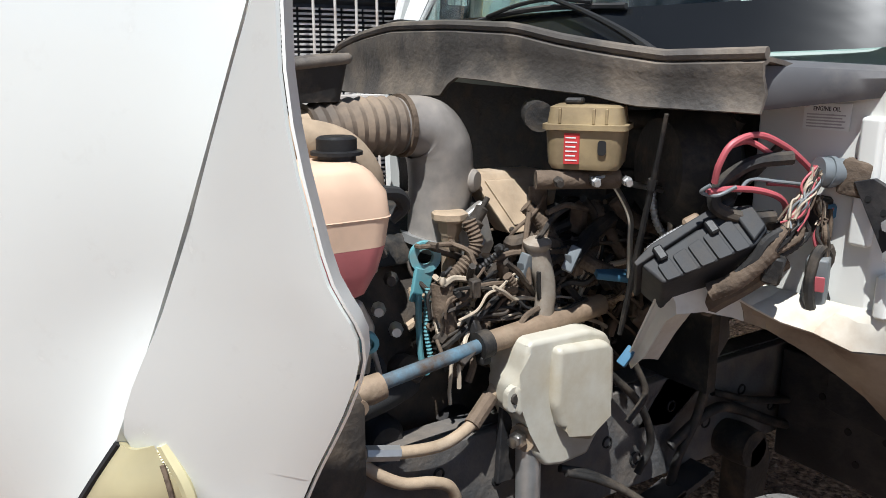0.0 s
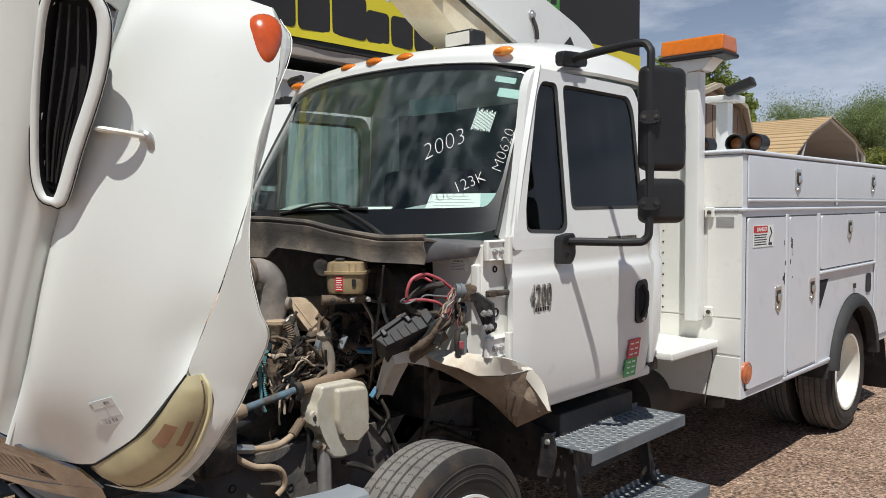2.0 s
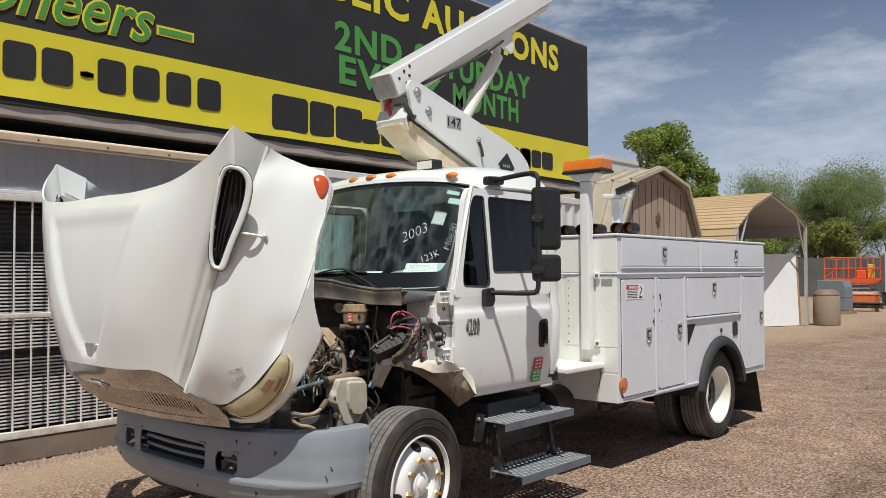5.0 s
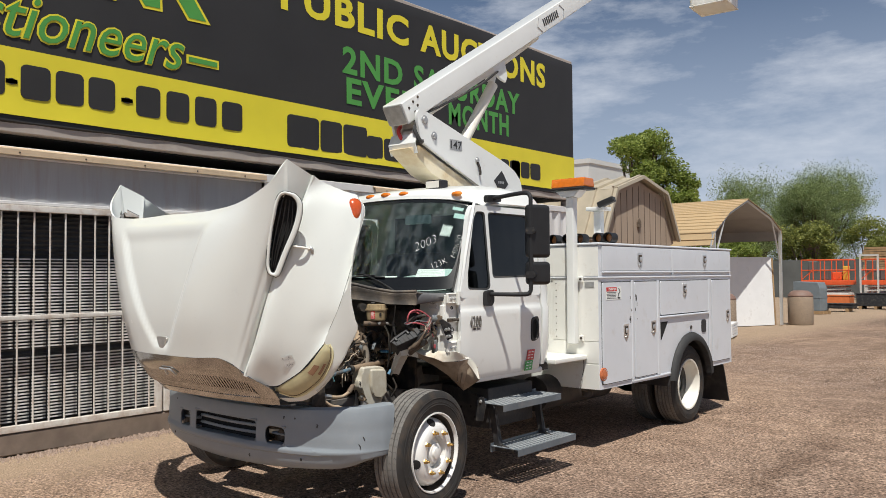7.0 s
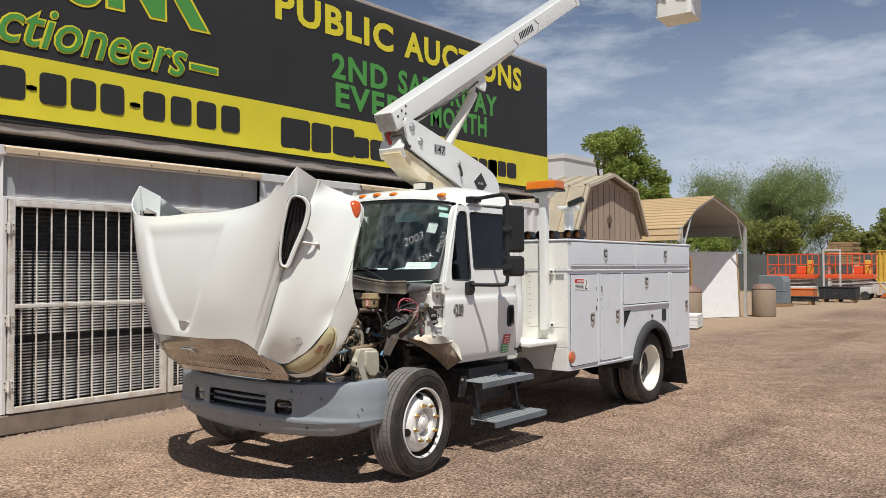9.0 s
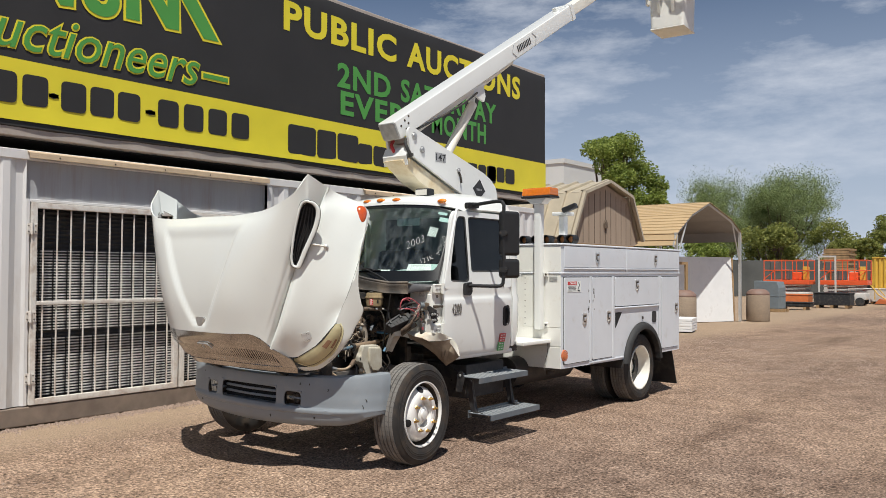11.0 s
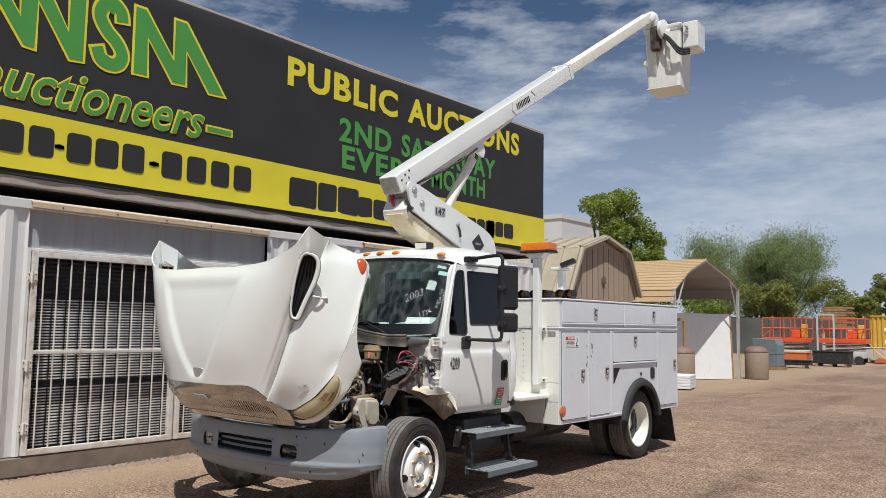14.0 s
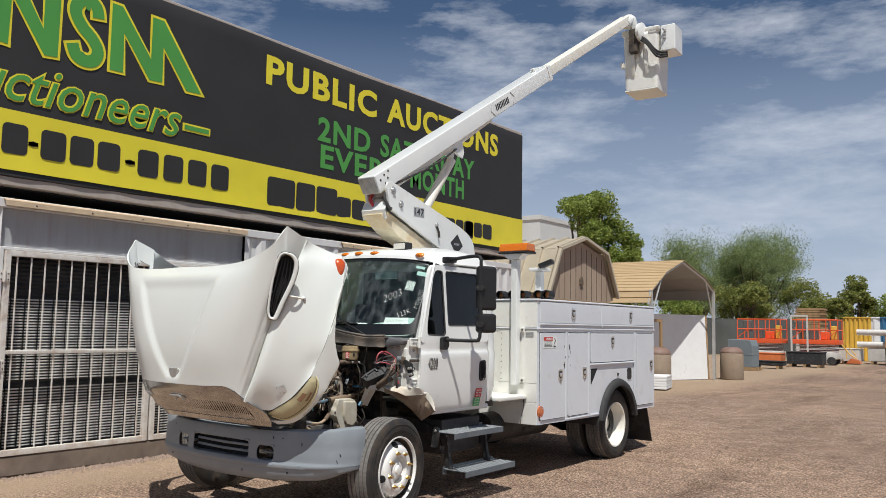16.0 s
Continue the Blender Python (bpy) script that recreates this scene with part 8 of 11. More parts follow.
box(bm, (-0.27, 1.3, 2.9), (0.0, 1.36, 2.96))
prism(bm, [(1.30, 3.04), (2.5, 2.68), (2.5, 2.62), (1.30, 2.98)], 'x', -0.27, 0.0)
part("boom_web", bm, white_paint, boom)
for x in (-0.25, -0.05):
    bm = B()
    tube(bm, [(x, 1.25, 3.0), (x + 0.06, 1.16, 2.93), (x + 0.1, 1.20, 2.82), (x + 0.03, 1.30, 2.87)], 0.018, 7)
    part("hydraulic_hose", bm, red_ink if x < -0.1 else black_rubber, boom)
bm = B()
sheet(bm, [[(x, 1.17 + 0.06 * abs(x + 0.13), 2.72), (x, 1.15, 2.81), (x, 1.19, 2.90)] for x in (-0.30, -0.2, -0.06, 0.03)], 0.01)
part("elbow_guard", bm, white_paint, boom)

ang = radians(31.0)
BM = Matrix.Translation((-0.165, 0.93, 2.955)) @ Matrix.Rotation(ang, 4, 'X')
bm = B()
box(bm, (-0.115, 0.19, -0.085), (0.135, 4.42, 0.118), 0.012, BM)
ob_u = part("upper_boom", bm, white_paint, boom, "white square-section upper boom")
bm = B()
box(bm, (-0.10, 0.175, -0.07), (0.12, 0.189, 0.105), 0.01, BM)
part("end_cap", bm, zinc, ob_u)
for y, z in ((0.34, 0.07), (0.42, 0.085), (0.32, -0.02), (0.26, 0.04), (0.38, 0.02)):
    bm = B()
    lathe(bm, [(0.014, 0), (0.012, 0.004), (0, 0.005)], BM @ Vector((0.135, y, z)), BM.to_3x3() @ Vector((1, 0, 0)), 10)
    part("bolt", bm, grime_metal, ob_u)
bm = B()
box(bm, (-0.085, 4.425, -0.055), (0.095, 7.72, 0.095), 0.01, BM)
part("inner_boom", bm, cream_rim, boom, "cream telescoping inner boom with grime")
bm = B()
box(bm, (-0.125, 4.34, -0.095), (0.145, 4.425, 0.128), 0.008, BM)
box(bm, (-0.03, 4.15, 0.116), (0.03, 4.21, 0.165), 0.006, BM)
part("boom_collar", bm, white_paint, boom)
# lift cylinder beneath the upper boom
bm = B()
tube(bm, [Vector((-0.165, 1.95, 2.80)), Vector((-0.165, 2.55, 3.60))], 0.055, 16, 0)
part("lift_cylinder", bm, cream_rim, boom, "cream hydraulic lift cylinder")
bm = B()
prism(bm, [(1.62, -0.05), (1.95, -0.05), (1.90, -0.26), (1.84, -0.31), (1.78, -0.26)], 'x', 0.06, 0.09, 0.004, BM)
prism(bm, [(1.62, -0.05), (1.95, -0.05), (1.90, -0.26), (1.84, -0.31), (1.78, -0.26)], 'x', -0.09, -0.06, 0.004, BM)
part("cylinder_lug", bm, white_paint, boom)
bm = B()
box(bm, (-0.10, 0.5, -0.145), (0.10, 1.70, -0.06), 0.006, BM)
part("levelling_link_box", bm, cream_rim, boom)
bm = B()
tube(bm, [BM @ Vector((0, 1.9, -0.13)), BM @ Vector((0, 2.75, -0.10))], 0.05, 12, 0)
tube(bm, [BM @ Vector((0, 2.75, -0.10)), BM @ Vector((0, 2.9, -0.06))], 0.03, 10, 0)
part("extension_cylinder", bm, cream_rim, boom)
bm = B()
tube(bm, [BM @ Vector((0.1, 0.25, -0.06)), BM @ Vector((0.12, 0.55, -0.10)), BM @ Vector((0.12, 1.3, -0.16)), BM @ Vector((0.1, 1.75, -0.16))], 0.011, 6)
part("hydraulic_hose", bm, black_rubber, boom)
# brand mark on the boom: a plain outlined bar
bk = BM @ facing((0.136, 2.75, 0.016), (0, 1, 0), (0, 0, 1))
for k in range(9):
    bm = B()
    box(bm, (0.035 + 0.04 * k, -0.038, 0), (0.058 + 0.04 * k, 0.042, 0.002), 0, bk)
    part("brand_block", bm, ink, ob_u, "", 0)
for sx, x in ((1, -0.10), (-1, 0.53)):
    bm = B()
    tube(bm, [bk @ Vector((x + sx * 0.07, 0.08, 0.001)), bk @ Vector((x, 0.0, 0.001)), bk @ Vector((x + sx * 0.07, -0.08, 0.001))], 0.005, 5, 0)
    part("brand_chevron", bm, zinc, ob_u, "", 0)

# bucket with its control box
bucket = new("bucket")
bucket.parent = truck
tagged(bucket, "white fibreglass bucket with control box and liner lip")
BC = pose(0.02, 7.98, 5.72, 0, 0, 4)
bm = B()
prof_b = [(0.275, 0.0), (0.29, 0.02), (0.315, 0.98), (0.335, 1.0), (0.345, 1.06), (0.335, 1.075)]
rings = []
for r, z in prof_b:
    pts = rounded([(-r, -r), (r, -r), (r, r), (-r, r)], 0.07, 4)
    rings.append([bm.verts.new(BC @ Vector((x, y, z))) for x, y in pts])
for a, b in zip(rings, rings[1:]):
    for i in range(len(a)):
        bm.faces.new((a[i], a[(i + 1) % len(a)], b[(i + 1) % len(a)], b[i]))
bm.faces.new(rings[0])
part("shell", bm, cream_paint, bucket, "off-white bucket shell", 50)
bm = B()
box(bm, (-0.29, -0.29, -0.012), (0.29, 0.29, 0.012), 0.006, BC)
part("bucket_foot", bm, cream_paint, bucket)
bm = B()
box(bm, (-0.35, -0.345, 0.42), (-0.30, -0.25, 0.52), 0.01, BC)
part("bucket_lug", bm, cream_paint, bucket)
for x in (-0.12, 0.12):
    bm = B()
    prism(bm, [(-0.318, 0.25), (-0.37, 0.42), (-0.37, 0.95), (-0.33, 1.0), (-0.318, 0.95)], 'x', x - 0.03, x + 0.03, 0.006, BC)
    part("rib", bm, cream_paint, bucket)
bm = B()
lathe(bm, [(0.15, -0.02), (0.17, 0.0), (0.17, 0.05), (0.14, 0.065), (0, 0.07)], BC @ Vector((0.02, -0.36, 0.98)), (1, -0.1, 0), 28)
part("levelling_plate", bm, white_paint, bucket)
bm = B()
box(bm, (-0.16, -0.46, 0.62), (0.0, -0.33, 1.05), 0.02, BC)
part("bracket", bm, grime_metal, bucket, "dark grimy boom-tip bracket")
bm = B()
tube(bm, [(-0.165, 7.50, 6.88), (-0.1, 7.6, 6.95), (-0.06, 7.66, 6.72)], [0.12, 0.10, 0.06], 12)
part("tip_knuckle", bm, white_paint, bucket)
bm = B()
box(bm, (0.34, -0.28, 0.62), (0.60, 0.14, 1.08), 0.02, BC)
cb = part("control_box", bm, white_paint, bucket, "white control box")
for y, z in ((-0.20, 0.98), (-0.16, 0.90), (-0.10, 0.95), (-0.2, 0.84)):
    bm = B()
    cyl(bm, BC @ Vector((0.44, -0.28, z)), BC @ Vector((0.44 + y * 0.2, -0.33, z + 0.01)), 0.014, n=10)
    part("lever", bm, zinc, cb)
for k in range(3):
    bm = B()
    o = 0.03 * k
    tube(bm, [BC @ Vector((-0.02, -0.40, 0.95 - o)), BC @ Vector((0.16, -0.44, 0.80 - o)), BC @ Vector((0.32, -0.40, 0.60 - o * 1.5)), BC @ Vector((0.44, -0.22, 0.60 - o))], 0.02, 8)
    part("control_hose", bm, black_rubber, bucket, "black control hose")

# -- engine bay --
eng = new("engine")
eng.parent = truck
tagged(eng, "dusty diesel engine with hoses and wiring")
tan_dust = mat("tan_dust", (0.41, 0.31, 0.21), 0.8, var=0.2, scale=18, bump=0.15, bscale=90, dirt=0.3, dirt_col=(0.55, 0.47, 0.36), dirt_scale=10)
duct_plastic = mat("duct_plastic", (0.26, 0.238, 0.215), 0.30, var=0.3, scale=14, bump=0.05, bscale=60, dirt=0.35, dirt_col=(0.38, 0.31, 0.235), dirt_scale=7)
duct_rubber = mat("duct_rubber", (0.14, 0.11, 0.085), 0.7, var=0.3, scale=14, bump=0.15, bscale=60, dirt=0.6, dirt_col=(0.33, 0.25, 0.175), dirt_scale=7)
tank_top = mat("tank_top", (0.78, 0.55, 0.39), 0.45, var=0.1, scale=10, dirt=0.25, dirt_col=(0.5, 0.36, 0.25), dirt_scale=8)
coolant_mat = mat("coolant_mat", (0.62, 0.20, 0.20), 0.35, var=0.15, scale=10, coat=0.3)
washer_white = mat("washer_white", (0.56, 0.53, 0.445), 0.4, var=0.08, scale=8, dirt=0.45, dirt_col=(0.40, 0.32, 0.2), dirt_scale=6)
dirty_tube = mat("dirty_tube", (0.38, 0.335, 0.275), 0.5, var=0.2, scale=12, dirt=0.6, dirt_col=(0.19, 0.135, 0.09), dirt_scale=14)
rust_pipe = mat("rust_pipe", (0.24, 0.172, 0.115), 0.65, metal=0.1, var=0.3, scale=16, bump=0.25, bscale=80, dirt=0.3, dirt_col=(0.36, 0.29, 0.2), dirt_scale=12)
blue_paint = mat("blue_paint", (0.13, 0.30, 0.42), 0.4, var=0.2, scale=15, dirt=0.95, dirt_col=(0.09, 0.062, 0.042), dirt_scale=9)
teal_paint = mat("teal_paint", (0.15, 0.38, 0.42), 0.5, var=0.15, scale=18, dirt=0.35, dirt_col=(0.3, 0.22, 0.15), dirt_scale=14)
res_olive = mat("res_olive", (0.29, 0.22, 0.12), 0.5, var=0.4, scale=12, dirt=0.5, dirt_col=(0.19, 0.13, 0.075), dirt_scale=18)
red_cable = mat("red_cable", (0.46, 0.10, 0.115), 0.5, var=0.1, scale=20)
gray_conn = mat("gray_conn", (0.17, 0.19, 0.20), 0.5, var=0.1, scale=20, dirt=0.3, dirt_col=(0.3, 0.24, 0.18))
wire_tan = mat("wire_tan", (0.48, 0.40, 0.30), 0.6, var=0.2, scale=40)
blue_conn = mat("blue_conn", (0.07, 0.19, 0.30), 0.5, var=0.1, scale=20, dirt=0.15, dirt_col=(0.4, 0.32, 0.22))
fuse_black = mat("fuse_black", (0.025, 0.0265, 0.029), 0.6, var=0.15, scale=14, bump=0.06, bscale=90, dirt=0.35, dirt_col=(0.15, 0.13, 0.11), dirt_scale=9, spec=0.35)
alu = mat("alu", (0.60, 0.58, 0.54), 0.45, metal=0.8, var=0.15, scale=18, dirt=0.4, dirt_col=(0.35, 0.27, 0.18), dirt_scale=12)


def ep(name, bm, material, parent=eng, label="", smooth=40):
    return part(name, bm, material, parent, label, smooth)


# block, head and sump
bm = B()
prism(bm, [(-0.30, 0.50), (0.16, 0.50), (0.27, 0.70), (0.27, 0.94), (0.20, 1.06), (-0.34, 1.06), (-0.40, 0.90), (-0.38, 0.66)], 'y', -0.26, 0.47, 0.015)
ep("engine_block", bm, grime_metal, label="grimy cast engine block")
bm = B()
prism(bm, [(-0.22, 1.06), (0.24, 1.06), (0.22, 1.12), (0.12, 1.15), (-0.16, 1.15)], 'y', -0.16, 0.46, 0.012)
ep("valve_cover", bm, dusty_black)
bm = B()
lathe(bm, [(0, 0), (0.10, 0.0), (0.12, 0.02), (0.12, 0.06), (0.05, 0.07), (0.05, 0.12), (0, 0.12)], (0.02, -0.26, 0.86), (0, -1, 0), 28)
ep("pulley", bm, dusty_black)
bm = B()
box(bm, (-0.62, -0.52, 0.62), (0.34, -0.44, 1.20), 0.015)
ep("radiator", bm, dusty_black)
for k in range(6):
    bm = B()
    y = -0.12 + 0.1 * k
    lathe(bm, [(0.030, 0), (0.034, 0.02), (0.028, 0.05), (0.034, 0.06), (0.02, 0.08), (0, 0.082)], (0.265, y, 0.84 + 0.02 * (k % 2)), (1, 0, 0.2), 14)
    ep("port", bm, grime_metal)
for y, z, r in ((-0.20, 0.72, 0.05), (0.02, 0.66, 0.06), (0.28, 0.70, 0.055)):
    bm = B()
    lathe(bm, [(0, -0.02), (r, 0), (r, 0.08), (r * 0.7, 0.10), (0, 0.10)], (0.26, y, z), (1, 0, 0), 18)
    ep("filter_can", bm, frame_black)

# tan control module plate
bm = B()
tilt = Matrix(((1, 0, -0.7, 0.7 * 1.125), (0, 1, 0, 0), (0, 0, 1, 0), (0, 0, 0, 1)))
prism(bm, [(0.080, 1.250), (0.285, 1.245), (0.322, 1.212), (0.245, 1.122), (0.130, 1.120)], 'x', 0.27, 0.33, 0.006, tilt)
md = ep("control_module", bm, tan_dust, label="tan dust-covered module plate with bolts")
bm = B()
prism(bm, [(0.112, 1.233), (0.268, 1.229), (0.294, 1.206), (0.232, 1.140), (0.148, 1.138)], 'x', 0.331, 0.336, 0.003, tilt)
ep("module_cover", bm, tan_dust, md)
for y, z in ((0.096, 1.241), (0.276, 1.237), (0.137, 1.129), (0.240, 1.131)):
    bm = B()
    lathe(bm, [(0.007, 0), (0.006, 0.006), (0, 0.007)], (0.331 - 0.7 * (z - 1.125), y, z), (1, 0, 0.7), 8)
    ep("bolt", bm, steel, md)
bm = B()
prism(bm, [(0.0, 1.16), (0.07, 1.20), (0.10, 1.10), (0.06, 1.03), (0.02, 1.06)], 'x', 0.295, 0.318, 0.006)
ep("alloy_bracket", bm, alu, label="bright alloy bracket")

# intake duct with bellows, elbow and plug
bm = B()
tube(bm, [(0.22, -0.42, 1.338), (0.22, -0.34, 1.345), (0.22, -0.29, 1.350)], 0.052, 24)
duct = ep("intake_duct", bm, tan_dust, label="dusty ribbed rubber intake duct")
bm = B()
tube(bm, [(0.22, -0.295, 1.350), (0.22, -0.20, 1.360), (0.22, -0.075, 1.360)], 0.063, 28, 6, 0.006, 0.024)
ep("bellows", bm, duct_rubber, duct, "brown dusty rubber bellows", 50)
bm = B()
tube(bm, [(0.22, -0.09, 1.360), (0.22, -0.055, 1.359), (0.22, -0.015, 1.346), (0.22, 0.012, 1.31), (0.22, 0.020, 1.26), (0.22, 0.018, 1.20), (0.22, 0.010, 1.14), (0.215, 0.0, 1.08)], [0.058, 0.064, 0.071, 0.074, 0.073, 0.071, 0.066, 0.060], 32)
ep("duct_elbow", bm, duct_plastic, duct, "smooth grey-black plastic elbow with a dusty sheen", 60)
bm = B()
tube(bm, [(0.216, -0.005, 1.115), (0.214, -0.008, 1.098)], 0.069, 28, 0)
ep("hose_clamp", bm, zinc, duct)
bm = B()
tube(bm, [(0.22, -0.086, 1.360), (0.22, -0.074, 1.360)], 0.067, 28, 0)
ep("hose_clamp", bm, dusty_brown, duct)
bm = B()
lathe(bm, [(0.024, -0.02), (0.026, 0.008), (0.020, 0.016), (0, 0.018)], (0.272, 0.066, 1.238), (0.8, 0.45, 0), 18)
ep("duct_plug", bm, duct_plastic, duct)
bm = B()
tube(bm, [(0.32, -0.46, 1.352), (0.32, -0.36, 1.350), (0.32, -0.275, 1.325), (0.315, -0.225, 1.270), (0.30, -0.215, 1.20), (0.28, -0.215, 1.08)], [0.042, 0.044, 0.046, 0.044, 0.04, 0.038], 20)
ep("coolant_pipe", bm, tan_dust, label="tan dusty coolant pipe")

# rubber mouth of the air box, opening upwards beside the hood hinge
bm = B()
mouth = [(0.20 + 0.060 * c, -0.295 + 0.082 * q) for c, q in rounded([(-1, -1), (1, -1), (1, 1), (-1, 1)], 0.35, 4)]
tube(bm, [(x, y, 1.490 + 0.10 * (y + 0.295)) for x, y in mouth + mouth[:1]], 0.011, 8, 0)
am = ep("air_box_mouth", bm, cowl_rubber, label="dusty black rubber mouth of the air box", smooth=60)
bm = B()
lo_ = [bm.verts.new((0.20 + (x - 0.20) * 0.86, -0.295 + (y + 0.295) * 0.80, 1.415)) for x, y in mouth]
up_ = [bm.verts.new((x, y, 1.484 + 0.10 * (y + 0.295))) for x, y in mouth]
for i in range(len(mouth)):
    k = (i + 1) % len(mouth)
    bm.faces.new((lo_[i], lo_[k], up_[k], up_[i]))
bm.faces.new(list(reversed(lo_)))
ep("throat", bm, dusty_black, am)


# expansion tank
def loft(bm, secs):
    """secs: (z, x0, x1, y0, y1, corner radius)"""
    rings = []
    for z, x0, x1, y0, y1, r in secs:
        rings.append([bm.verts.new((x, y, z)) for x, y in rounded([(x0, y0), (x1, y0), (x1, y1), (x0, y1)], r, 4)])
    for a, b in zip(rings, rings[1:]):
        for i in range(len(a)):
            bm.faces.new((a[i], a[(i + 1) % len(a)], b[(i + 1) % len(a)], b[i]))
    bm.faces.new(list(reversed(rings[0])))
    bm.faces.new(rings[-1])
    return bm


bm = B()
loft(bm, [(1.175, 0.348, 0.492, -0.464, -0.254, 0.045), (1.225, 0.345, 0.495, -0.47, -0.246, 0.045), (1.227, 0.343, 0.497, -0.472, -0.244, 0.045), (1.229, 0.345, 0.495, -0.47, -0.246, 0.045), (1.27, 0.35, 0.495, -0.47, -0.25, 0.05), (1.305, 0.36, 0.485, -0.46, -0.275, 0.05), (1.325, 0.38, 0.465, -0.43, -0.30, 0.04)])
et = tp("expansion_tank", bm, tank_top, None, "translucent coolant tank with pink coolant and black cap", 50)
bm = B()
loft(bm, [(1.07, 0.38, 0.45, -0.42, -0.32, 0.03), (1.085, 0.368, 0.47, -0.435, -0.29, 0.035), (1.13, 0.355, 0.485, -0.45, -0.268, 0.04), (1.1745, 0.348, 0.492, -0.464, -0.254, 0.045)])
part("coolant", bm, coolant_mat, et, "pink-red coolant in the foot of the tank", 50)
bm = B()
lathe(bm, [(0.034, 0), (0.034, 0.016), (0.046, 0.016), (0.046, 0.022), (0.036, 0.024), (0.036, 0.044), (0.030, 0.048), (0, 0.048)], (0.42, -0.325, 1.318), (0, 0, 1), 28)
part("tank_cap", bm, black_plastic, et, "black ribbed screw cap", 30)
bm = B()
tube(bm, [(0.44, -0.25, 1.262), (0.42, -0.205, 1.252), (0.40, -0.18, 1.225), (0.385, -0.20, 1.20)], 0.014, 10)
part("overflow_hose", bm, black_rubber, et)

# oil cap with neck, dipstick and lifting eye
bm = B()
lathe(bm, [(0.018, -0.14), (0.020, -0.03), (0.026, -0.02), (0.026, 0.0), (0.036, 0.0), (0.040, 0.006), (0.040, 0.018), (0.034, 0.022), (0, 0.022)], (0.30, -0.008, 1.160), (0, 0, 1), 8)
ep("oil_filler_cap", bm, tan_dust, label="dusty grey oil filler cap on its neck", smooth=30)
bm = B()
lathe(bm, [(0.017, -0.007), (0.017, 0.007), (0.034, 0.007), (0.034, -0.007)], (0.31, -0.077, 1.093), (1, -0.3, 0), 24, True)
prism(bm, [(-0.115, 1.00), (-0.10, 1.075), (-0.075, 1.062), (-0.055, 1.065), (-0.075, 1.00)], 'x', 0.304, 0.316, 0.003)
ep("lifting_eye", bm, teal_paint, label="blue-green lifting eye")
bm = B()
tube(bm, [(0.33, -0.105, 1.02), (0.33, -0.105, 0.95), (0.33, -0.10, 0.88), (0.33, -0.085, 0.84)], 0.007, 8)
ep("fuel_line", bm, teal_paint)
bm = B()
tube(bm, [(0.335, -0.085, 1.03), (0.335, -0.09, 0.95), (0.335, -0.08, 0.88)], 0.007, 8, 6, 0.002, 0.008)
ep("fuel_line", bm, teal_paint)

# power steering reservoir neck: pale tube with a cap
bm = B()
tube(bm, [(0.44, 0.118, 1.115), (0.442, 0.128, 1.07), (0.445, 0.140, 1.02), (0.445, 0.136, 0.96), (0.445, 0.122, 0.87), (0.45, 0.12, 0.80)], [0.024, 0.026, 0.022, 0.022, 0.026, 0.028], 16)
ft2 = ep("filler_tube", bm, dirty_tube, label="dirty white filler tube with flip cap")
bm = B()
lathe(bm, [(0.026, -0.006), (0.030, 0.0), (0.030, 0.010), (0.022, 0.014), (0, 0.014)], (0.44, 0.118, 1.118), (0.15, -0.1, 1), 22)
ep("cap", bm, dirty_tube, ft2)

# washer tank
bm = B()
prism(bm, [(0.040, 0.945), (0.20, 0.942), (0.250, 0.926), (0.268, 0.900), (0.272, 0.770), (0.250, 0.742), (0.213, 0.652), (0.135, 0.646), (0.090, 0.655), (0.060, 0.690), (0.054, 0.752), (0.010, 0.795), (0.006, 0.850), (0.024, 0.875), (0.030, 0.925)], 'x', 0.42, 0.524, 0.012)
wt = tp("washer_tank", bm, washer_white, None, "off-white translucent washer tank with dirt", 40)
bm = B()
prism(bm, [(0.095, 0.926), (0.235, 0.916), (0.254, 0.895), (0.260, 0.776), (0.238, 0.752), (0.200, 0.690), (0.135, 0.738), (0.112, 0.742), (0.092, 0.80)], 'x', 0.51, 0.548, 0.014)
part("pressed_face", bm, washer_white, wt, "", 40)
bm = B()
prism(bm, rounded([(-0.01, 0.80), (0.03, 0.80), (0.055, 0.83), (0.03, 0.858), (-0.01, 0.85)], 0.012), 'x', 0.50, 0.516, 0.003)
part("mounting_tab", bm, washer_white, wt)
bm = B()
lathe(bm, [(0.013, 0), (0.011, 0.004), (0, 0.005)], (0.516, 0.01, 0.828), (1, 0, 0), 10)
part("bolt", bm, grime_metal, wt)

# steering shaft: thin painted shaft, collar, wide tube
bm = B()
tube(bm, [(0.465, -0.285, 0.905), (0.46, -0.03, 0.936)], 0.0145, 14, 0)
sh = tp("steering_shaft", bm, blue_paint, None, "steering shaft with chipped blue paint and rust")
bm = B()
tube(bm, [(0.46, -0.025, 0.936), (0.455, 0.135, 0.948), (0.45, 0.30, 0.962)], 0.0235, 18, 0)
part("outer_tube", bm, rust_pipe, sh, "tan rusty outer tube")
bm = B()
tube(bm, [(0.46, -0.045, 0.934), (0.46, -0.018, 0.937)], 0.029, 18, 0)
box(bm, (0.45, -0.045, 0.895), (0.475, -0.020, 0.915), 0.004)
part("collar", bm, dusty_black, sh)
bm = B()
lathe(bm, [(0.012, -0.03), (0.026, -0.03), (0.028, 0.0), (0.022, 0.02), (0.015, 0.03)], (0.468, -0.30, 0.900), (0, -1, -0.15), 14)
cyl(bm, (0.43, -0.335, 0.888), (0.51, -0.335, 0.888), 0.016, n=12)
part("universal_joint", bm, rust_pipe, sh)
bm = B()
